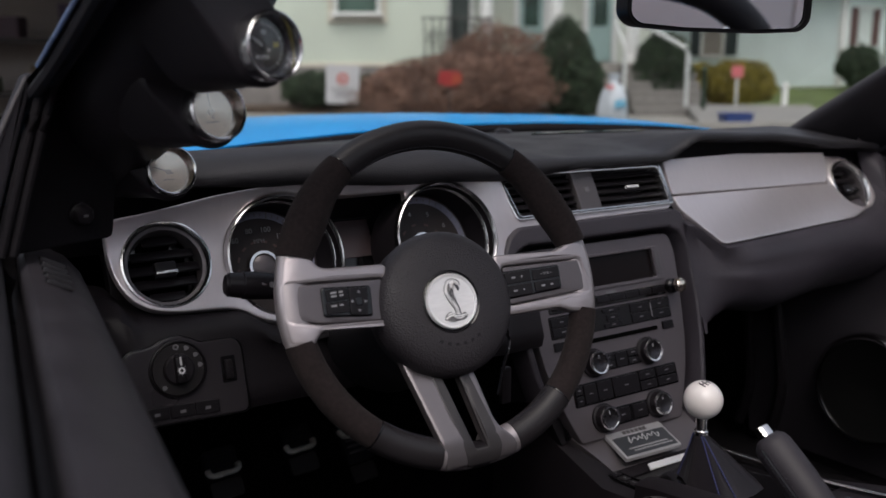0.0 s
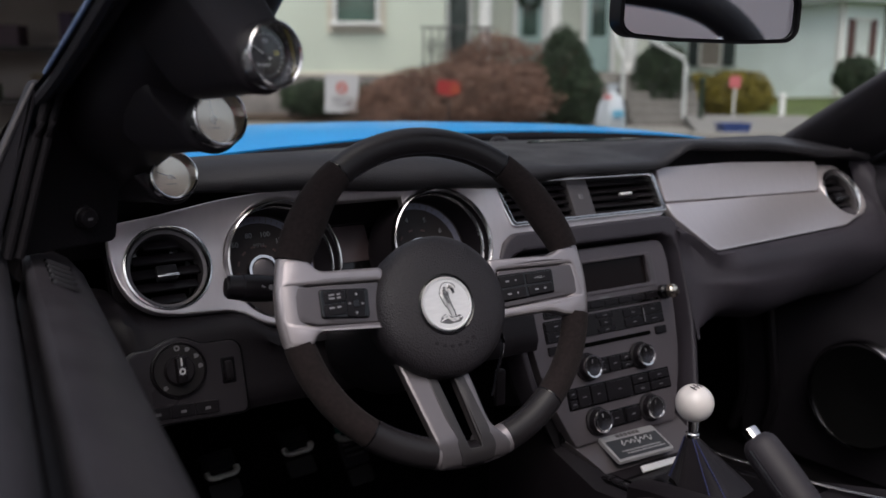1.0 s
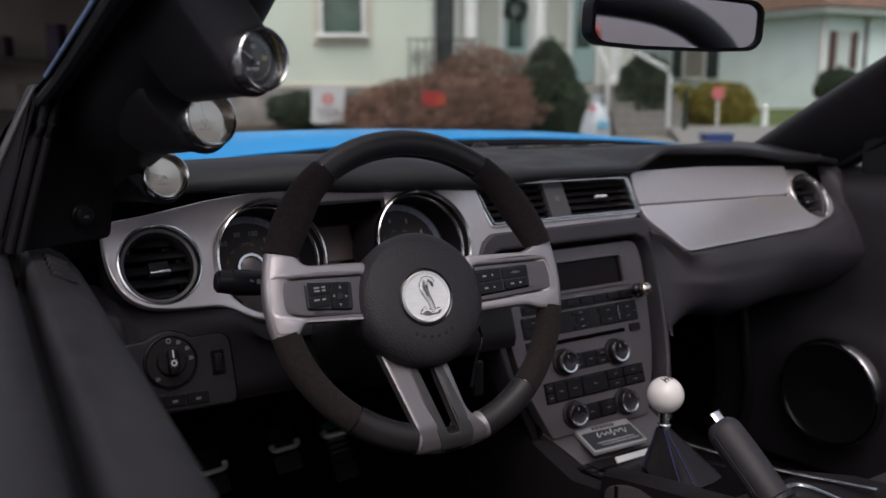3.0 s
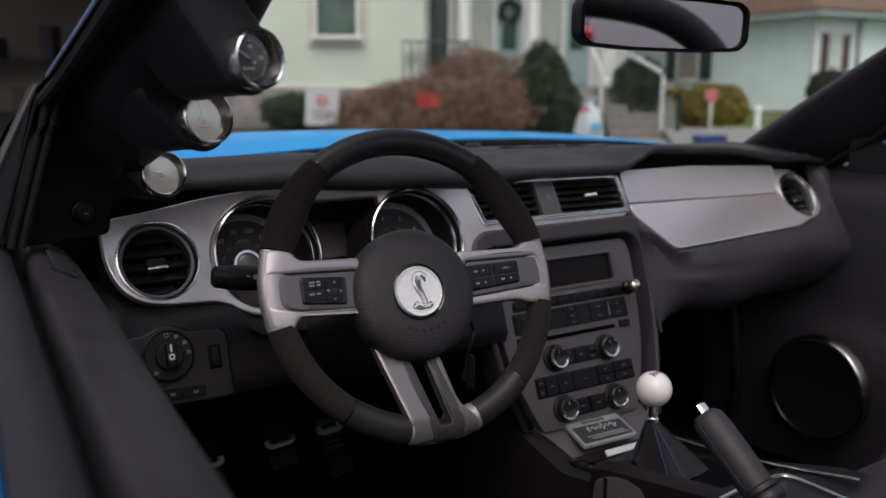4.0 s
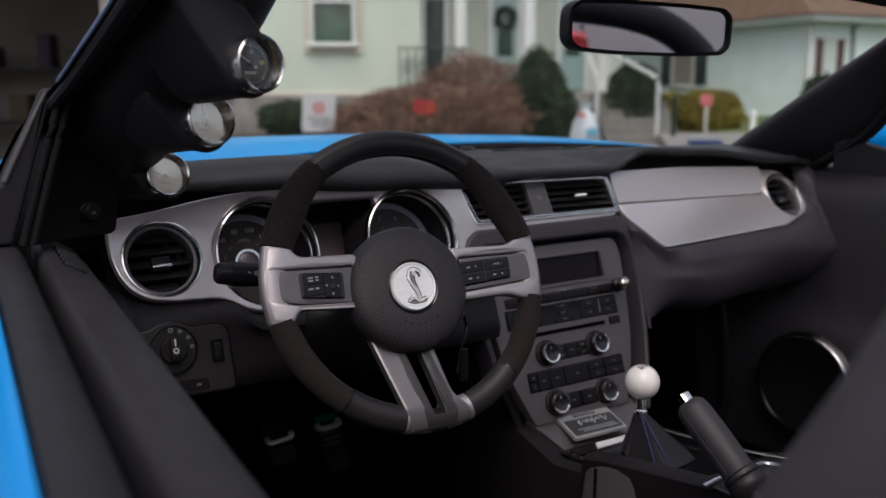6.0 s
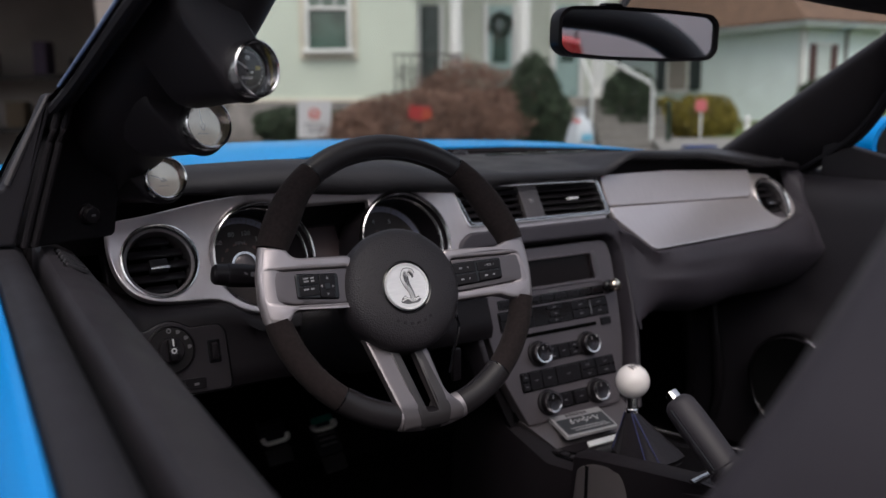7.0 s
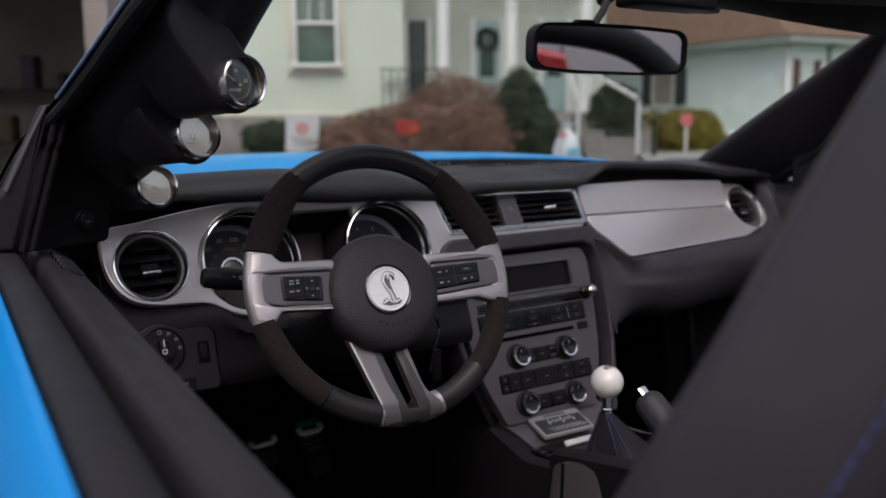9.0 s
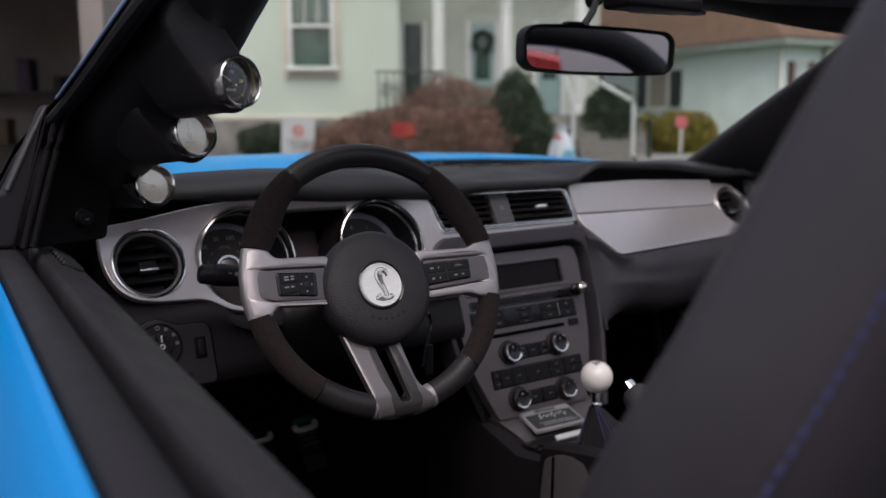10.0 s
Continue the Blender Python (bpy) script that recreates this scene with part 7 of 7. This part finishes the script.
def house_white():
    h = thing("pale_house", "pale blue-white clapboard house with brown hipped roof", "house")
    # the long wall runs away to the left from the near corner
    c = Vector((8.9, 21.1, 0))
    u = Vector((-0.43, 0.90, 0)).normalized()
    far = c + u * 13.5
    v = Vector((u.y, -u.x, 0))
    H = STREET @ axes((c.x, c.y, 0.3), u, v, (0, 0, 1))
    L = (far - c).length
    W = 2.6
    part("core", box_bm((L / 2, W / 2, 1.2), (L, W, 2.5), H), M_SIDING, h, "pale siding wall")
    for k in range(17):
        z = 0.06 + 0.15 * k
        part("clapboard", box_bm((L / 2, 0, 0), (L, 0.03, 0.148), H @ pose(0, -0.012, z, -4), 0), M_SIDING, h)
        part("clapboard", box_bm((-0.012, W / 2, z), (0.03, W, 0.143), H, 0), M_SIDING, h)
    part("corner_board", box_bm((-0.02, -0.02, 1.25), (0.14, 0.14, 2.5), H, 0.01), M_TRIM, h)
    part("eave", box_bm((L / 2, W / 2, 2.47), (L + 0.9, W + 0.9, 0.13), H, 0.02), mat("eave_paint", (0.40, 0.46, 0.44), 0.6, vary=0.06), h, "pale grey-green eave")
    bm = bmesh.new()
    a = [H @ Vector(p) for p in ((-0.5, -0.5, 2.55), (L + 0.5, -0.5, 2.55), (L + 0.5, W + 0.5, 2.55), (-0.5, W + 0.5, 2.55), (3.4, W / 2, 5.1), (L - 1.0, W / 2, 5.1))]
    vs = [bm.verts.new(p) for p in a]
    for f in ((0, 1, 5, 4), (2, 3, 4, 5), (3, 0, 4), (1, 2, 5), (0, 3, 2, 1)):
        bm.faces.new([vs[i] for i in f])
    part("roof", bm, M_ROOF, h, "brown shingle hipped roof", 20)
    for x in (4.20, 7.6):
        for q in (-0.68, 0.68):
            part("shutter", box_bm((x + q, -0.05, 1.5), (0.42, 0.06, 0.98), H, 0.01), mat("shutter_green", (0.03, 0.045, 0.045), 0.6), h, "dark green shutter")
        w = part("window", box_bm((x, -0.04, 1.5), (0.75, 0.05, 0.95), H), mat("curtained_pane", (0.30, 0.27, 0.24), 0.3), h, "small dark window with white frame")
        for q in (-0.42, 0.42):
            part("window_frame", box_bm((x + q, -0.05, 1.5), (0.10, 0.08, 1.1), H, 0.01), M_TRIM, w)
        part("window_frame", box_bm((x, -0.05, 2.02), (0.9, 0.08, 0.1), H, 0.01), M_TRIM, w)
        part("window_frame", box_bm((x, -0.05, 0.98), (0.9, 0.08, 0.1), H, 0.01), M_TRIM, w)
    w = part("window", box_bm((-0.04, 0.62, 1.62), (0.05, 0.42, 0.80), H), mat("pale_blind", (0.52, 0.58, 0.56), 0.4), h, "small window with a pale blind")
    part("window_frame", box_bm((-0.05, 0.62, 2.05), (0.08, 0.60, 0.08), H, 0.01), M_TRIM, w)
    part("window_frame", box_bm((-0.05, 0.62, 1.19), (0.08, 0.60, 0.08), H, 0.01), M_TRIM, w)
    for y in (0.28, 0.98):
        part("shutter", box_bm((-0.05, y, 1.62), (0.06, 0.20, 0.86), H, 0.01), mat("shutter_brown", (0.10, 0.055, 0.05), 0.6), h, "reddish brown shutter")
    part("downpipe", tube([H @ Vector((-0.08, 1.35, 0.1)), H @ Vector((-0.08, 1.35, 2.35)), H @ Vector((-0.30, 1.35, 2.42))], 0.05, 8), mat("downpipe_grey", (0.22, 0.24, 0.23), 0.5), h, "grey downpipe")


def leaf_cloud(rnd, centre, size, count, leaf, shape=None, shell=0.55, droop=0.0):
    """Many small leaves, thickest near the outside of a lumpy form."""
    verts, faces = [], []
    for _ in range(count):
        while True:
            d = Vector((rnd.gauss(0, 1), rnd.gauss(0, 1), rnd.gauss(0, 1)))
            if d.length > 0.01:
                break
        d.normalize()
        lump = 1 + 0.22 * noise.noise(d * 2.3 + Vector(centre)) + 0.12 * noise.noise(d * 6.1)
        r = (shell + (1 - shell) * rnd.random() ** 0.5) * lump
        p = Vector((d.x * size[0] * r, d.y * size[1] * r, d.z * size[2] * r))
        if shape:
            p = shape(p)
        if p.z < -size[2] * 0.95:
            p.z = -size[2] * 0.95
        q = Euler((rnd.uniform(0, 6.28), rnd.uniform(0, 6.28), rnd.uniform(0, 6.28))).to_matrix()
        s = leaf * rnd.uniform(0.6, 1.4)
        k = len(verts)
        for x, y in ((-s, 0), (0, -s * 0.4), (s, 0), (0, s * 0.4)):
            o = q @ Vector((x, y, 0))
            o.z -= droop * abs(x) / s * s
            verts.append(tuple(Vector(centre) + p + o))
        faces.append((k, k + 1, k + 2, k + 3))
    return verts, faces


def shrub(name, label, at_px, d, w, z0, z1, material, count, leaf, seed, depth=1.0, core=True, shape=None):
    t = thing(name, label, "shrub")
    rnd = random.Random(seed)
    c = STREET @ Vector((px(at_px) * d, d, (z0 + z1) / 2))
    size = (w / 2, w / 2 * depth, (z1 - z0) / 2)
    part("trunk", tube([Vector((c.x, c.y, z0 - 0.3)), Vector((c.x + 0.05, c.y, z0 + (z1 - z0) * 0.3)), Vector((c.x - 0.05, c.y + 0.05, z0 + (z1 - z0) * 0.7))], [0.09, 0.06, 0.03], 8), M_BARK, t)
    for k in range(9):
        a = k * 2.4
        e = Vector((math.cos(a) * size[0] * 0.7, math.sin(a) * size[1] * 0.7, size[2] * rnd.uniform(0.0, 0.6)))
        part("limb", tube(smooth([Vector((c.x, c.y, z0 + (z1 - z0) * 0.2)), c + e * 0.5 + Vector((0, 0, 0.1)), c + e], 3), [0.035, 0.03, 0.026, 0.022, 0.018, 0.014, 0.01][:7], 6), M_BARK, t)
    verts, faces = leaf_cloud(rnd, c, size, count, leaf, shape)
    me = bpy.data.meshes.new("crown")
    me.from_pydata(verts, [], faces)
    me.materials.append(material)
    ob = new("crown", me)
    ob.parent = t
    tagged(ob, kind="stuff")
    return t


def yard():
    shrub("weeping_maple", "weeping maple with dry reddish brown leaves on the lawn", 812, 17.2, 4.3, 0.0, 1.45, M_MAPLE, 30000, 0.034, 3, 0.7, shape=lambda p: Vector((p.x, p.y, (p.z + 0.72) * (0.90 + 0.12 * max(-1.0, min(1.0, p.dot(RGT) / 1.6))) - 0.72)))
    shrub("weeping_maple", "smaller weeping maple with dry brown leaves", 880, 17.8, 2.2, 0.2, 1.85, M_MAPLE, 12000, 0.032, 4, 0.7)
    shrub("yew_shrub", "tall dark green clipped yew", 1000, 18.0, 1.05, 0.1, 2.0, M_YEW, 9000, 0.04, 5)
    shrub("yew_shrub", "tall dark green clipped yew", 1035, 17.8, 0.75, 0.1, 1.3, M_YEW, 5000, 0.04, 6)
    shrub("yew_shrub", "dark green shrub beside the steps", 1172, 19.2, 1.15, 0.2, 1.75, M_YEW, 8000, 0.045, 7)
    shrub("golden_shrub", "rounded golden green shrub", 1304, 20.5, 1.62, 0.05, 1.17, M_GOLD, 9000, 0.045, 8)
    shrub("golden_shrub", "smaller golden green shrub", 1238, 20.9, 0.75, 0.15, 1.12, M_GOLD, 4000, 0.045, 9)
    shrub("round_shrub", "clipped dark green round shrub on the lawn", 1514, 20.0, 0.90, 0.62, 1.50, M_YEW, 6000, 0.04, 10)
    shrub("low_shrub", "low dark green shrub by the stone base", 560, 19.2, 1.5, 0.2, 0.95, M_YEW, 6000, 0.045, 11)
    shrub("low_shrub", "low dark green shrub by the stone base", 650, 19.3, 1.2, 0.2, 0.85, M_YEW, 5000, 0.045, 12)

    # board sign on the lawn
    s = thing("yard_sign", "white yard sign with a red round mark", "sign")
    d = 16.4
    m = STREET @ axes((-1.93, d, 0.73), (1, 0, 0), (0, 0, 1), (0, -1, 0)) @ pose(0, 0, 0, 0, 0, -2)
    part("board", plate(rect(-0.30, -0.34, 0.30, 0.34, 0.02), m, 0.02, 0.004), mat("sign_white", (0.46, 0.475, 0.49), 0.5, vary=0.05), s)
    part("red_mark", lathe([(0.06, 0.003), (0.11, 0.003)], at(m, 0, 0.10), 24), M_SIGNRED, s, "red ring mark")
    part("red_bar", box_bm((0, 0.10, 0.004), (0.12, 0.04, 0.004), m), M_SIGNRED, s)
    for k in range(3):
        part("text_bar", box_bm((0, -0.08 - 0.07 * k, 0.003), (0.36 - 0.06 * k, 0.025, 0.004), m), M_INK_DIM, s)
    for x in (-0.2, 0.2):
        part("stake", tube([m @ Vector((x, -0.3, -0.015)), m @ Vector((x, -0.75, -0.015))], 0.012, 6), M_IRON, s)
    # red ornament in the maple
    o = thing("red_ornament", "red and orange lawn ornament on a stake", "ornament")
    m = STREET @ axes((-0.01, 14.9, 0.86), (1, 0, 0), (0, 0, 1), (0, -1, 0))
    part("panel", plate(rounded([(-0.21, -0.08), (0.04, -0.14), (0.21, -0.07), (0.18, 0.10), (-0.17, 0.14)], 0.05), m, 0.02, 0.005), mat("ornament_red", (0.28, 0.02, 0.02), 0.5), o)
    part("orange_patch", plate(rounded([(0.02, -0.12), (0.2, -0.06), (0.18, 0.06), (0.05, 0.08)], 0.03), at(m, 0, 0, 0.006), 0.006, 0.002), mat("ornament_orange", (0.30, 0.05, 0.02), 0.5), o)
    part("stake", tube([m @ Vector((0, -0.1, -0.02)), m @ Vector((0, -0.8, -0.02))], 0.012, 6), M_IRON, o)
    # small red sign by the golden shrub
    o = thing("red_marker", "small red marker sign on a white stake", "sign")
    m = STREET @ axes((5.92, 19.0, 0.94), (1, 0, 0), (0, 0, 1), (0, -1, 0))
    part("panel", plate(rect(-0.12, -0.12, 0.12, 0.12, 0.03), m, 0.015, 0.004), mat("marker_red", (0.50, 0.13, 0.14), 0.5), o)
    part("stake", tube([m @ Vector((0, -0.14, 0)), m @ Vector((0, -0.85, 0))], 0.025, 6), M_TRIM, o)
    # filled sack
    rnd = random.Random(5)
    o = thing("rubbish_sack", "white plastic sack with blue and red print by the kerb", "sack")
    c = STREET @ Vector((2.83, 15.9, 0.09))
    loops = []
    for z, r in ((0.0, 0.20), (0.08, 0.25), (0.25, 0.26), (0.45, 0.23), (0.60, 0.17), (0.70, 0.07), (0.78, 0.10), (0.84, 0.12)):
        loops.append([(c.x + r * (1 + 0.14 * math.sin(3 * a + 5 * z) + 0.06 * math.sin(9 * a - 8 * z)) * math.cos(a), c.y + r * (1 + 0.12 * math.sin(4 * a + 3 * z)) * math.sin(a), c.z + z) for a in [2 * math.pi * k / 28 for k in range(28)]])
    part("sack", rings(bmesh.new(), loops), M_PLASTIC, o, "", 70)
    part("blue_print", plate(rounded([(-0.10, -0.07), (0.10, -0.05), (0.09, 0.07), (-0.09, 0.06)], 0.03), STREET @ axes((2.90, 15.60, 0.42), (1, 0, 0), (0, 0, 1), (0, -1, 0)), 0.02, 0.005), mat("print_blue", (0.12, 0.35, 0.5), 0.5), o)
    part("red_print", plate(rounded([(-0.07, -0.03), (0.07, -0.03), (0.06, 0.04), (-0.06, 0.04)], 0.02), STREET @ axes((2.72, 15.66, 0.70), (1, 0, 0), (0, 0, 1), (0, -1, 0)), 0.02, 0.005), mat("print_red", (0.5, 0.12, 0.12), 0.5), o)
    # blue recycling tub at the kerb
    o = thing("recycling_tub", "blue plastic recycling tub at the kerb", "tub")
    m = STREET @ axes((4.78, 15.3, 0.10), (1, 0.1, 0), (-0.1, 1, 0), (0, 0, 1)) @ Matrix.Diagonal((0.9, 1, 0.62, 1))
    tub = rect(-0.28, -0.20, 0.28, 0.20, 0.05)
    part("tub_wall", rings(bmesh.new(), [[m @ Vector((x * s, y * s, z)) for x, y in tub] for s, z in ((0.86, 0.0), (1.0, 0.30), (1.06, 0.30), (1.06, 0.27))], True, False), mat("tub_blue", (0.03, 0.06, 0.20), 0.45), o)
    part("tub_base", plate([(x * 0.86, y * 0.86) for x, y in tub], at(m, 0, 0, 0.015), 0.01, 0.002), mat("tub_blue", (0.03, 0.06, 0.20), 0.45), o)
    # white post
    o = thing("white_post", "short white post at the lawn's edge", "post")
    m = STREET @ Matrix.Translation((6.56, 18.0, 0.19))
    part("post", lathe([(0.06, 0.0), (0.06, 0.45), (0.08, 0.47), (0.08, 0.50), (0.0, 0.56)], m, 14), M_TRIM, o)
    # hydrant-like green post by the steps
    o = thing("green_post", "short dark green post beside the steps", "post")
    m = STREET @ Matrix.Translation((px(1246) * 17.4, 17.4, 0.1))
    part("post", lathe([(0.05, 0.0), (0.05, 0.85), (0.07, 0.88), (0.03, 0.95), (0.0, 0.97)], m, 12), M_WREATH, o)


def garage():
    g = thing("open_garage", "open dark garage with brown walls and a cluttered shelf", "garage")
    x0, x1, d0, d1, h = -9.0, -2.75, 8.0, 11.0, 2.7
    part("back_wall", box_bm(((x0 + x1) / 2, d1 + 0.1, h / 2), (x1 - x0, 0.2, h), STREET), M_GARAGE, g)
    part("side_wall", box_bm((x0 - 0.1, (d0 + d1) / 2, h / 2), (0.2, d1 - d0 + 0.4, h), STREET), M_GARAGE, g)
    part("side_wall", box_bm((x1 + 0.1, (d0 + d1) / 2, h / 2), (0.2, d1 - d0 + 0.4, h), STREET), M_GARAGE, g)
    part("roof", box_bm(((x0 + x1) / 2, (d0 + d1) / 2, h + 0.15), (x1 - x0 + 0.8, d1 - d0 + 0.8, 0.3), STREET), M_ROOF, g)
    part("lintel", box_bm(((x0 + x1) / 2, d0, h - 0.05), (x1 - x0, 0.2, 0.5), STREET), M_GARAGE, g)
    s = thing("garage_shelf", "dark wooden shelf with boxes and pots in the garage", "shelf")
    for z in (0.75, 1.35):
        part("board", box_bm((-5.4, 10.5, z), (3.2, 0.5, 0.05), STREET, 0.01), M_DARKWOOD, s)
    for x in (-6.9, -5.4, -3.9):
        part("upright", box_bm((x, 10.5, 0.75), (0.08, 0.45, 1.6), STREET, 0.01), M_DARKWOOD, s)
    rnd = random.Random(8)
    for k in range(9):
        w = rnd.uniform(0.14, 0.30)
        hh = rnd.uniform(0.15, 0.38)
        z = (0.775, 1.375)[k % 2]
        o = thing("storage_box", "small dusty storage box on the garage shelf", "box", group="boxes on the garage shelf")
        part("carton", box_bm((-6.6 + 0.33 * k, 10.45, z + hh / 2), (w, 0.25, hh), STREET, 0.01), mat("carton", (rnd.uniform(0.03, 0.09), rnd.uniform(0.03, 0.08), rnd.uniform(0.03, 0.07)), 0.8), o)
    o = thing("wall_picture", "dark framed board on the garage wall", "board")
    part("board", box_bm((-5.6, 10.87, 2.0), (0.5, 0.04, 0.5), STREET, 0.01), M_DARKWOOD, o)


def behind():
    """What the mirror shows behind the car."""
    w = thing("rear_building", "pale panelled building behind the car", "building")
    for k in range(9):
        part("panel", box_bm((-7 + 2.0 * k, -9.0, 2.0), (1.97, 0.2, 4.2), None, 0.02), M_PALEWALL, w)
    part("backing", box_bm((1.0, -9.2, 2.0), (18.2, 0.2, 4.2), None), M_DARKWOOD, w)
    part("roof", box_bm((1.0, -10.05, 4.3), (18.8, 2.0, 0.3), None, 0.03), M_ROOF, w)
    c = thing("red_car", "tall red parked car behind", "car")
    m = pose(-0.72, -6.6, GROUND) @ Matrix.Diagonal((1, 1, 1.25, 1))
    prof = [(-2.1, 0.30), (-2.15, 0.60), (-1.9, 0.85), (-1.0, 0.98), (-0.6, 1.02), (-0.1, 1.40), (0.9, 1.42), (1.5, 1.02), (2.0, 0.95), (2.12, 0.6), (2.05, 0.3)]
    loops = []
    for y, s in ((-0.85, 0.96), (-0.8, 1.0), (0.8, 1.0), (0.85, 0.96)):
        loops.append([m @ Vector((x, y, 0.25 + (z - 0.25) * s)) for x, z in prof])
    part("body", rings(bmesh.new(), loops), M_REDCAR, c, "glossy red body", 40)
    part("side_window", plate(rounded([(-0.5, 1.04), (-0.08, 1.34), (0.85, 1.36), (1.3, 1.04)], 0.05), m @ axes((0, 0.86, 0), (1, 0, 0), (0, 0, 1), (0, 1, 0)), 0.02, 0.004), M_GLOSS, c)
    for x in (-1.35, 1.3):
        part("wheel", lathe([(0.0, 0.02), (0.2, 0.03), (0.21, 0.05), (0.32, 0.04), (0.33, -0.15)], m @ axes((x, 0.85, 0.33), (1, 0, 0), (0, 0, 1), (0, 1, 0)), 24), M_RUBBER, c)


ground()
house_cream()
house_white()
yard()
garage()
behind()
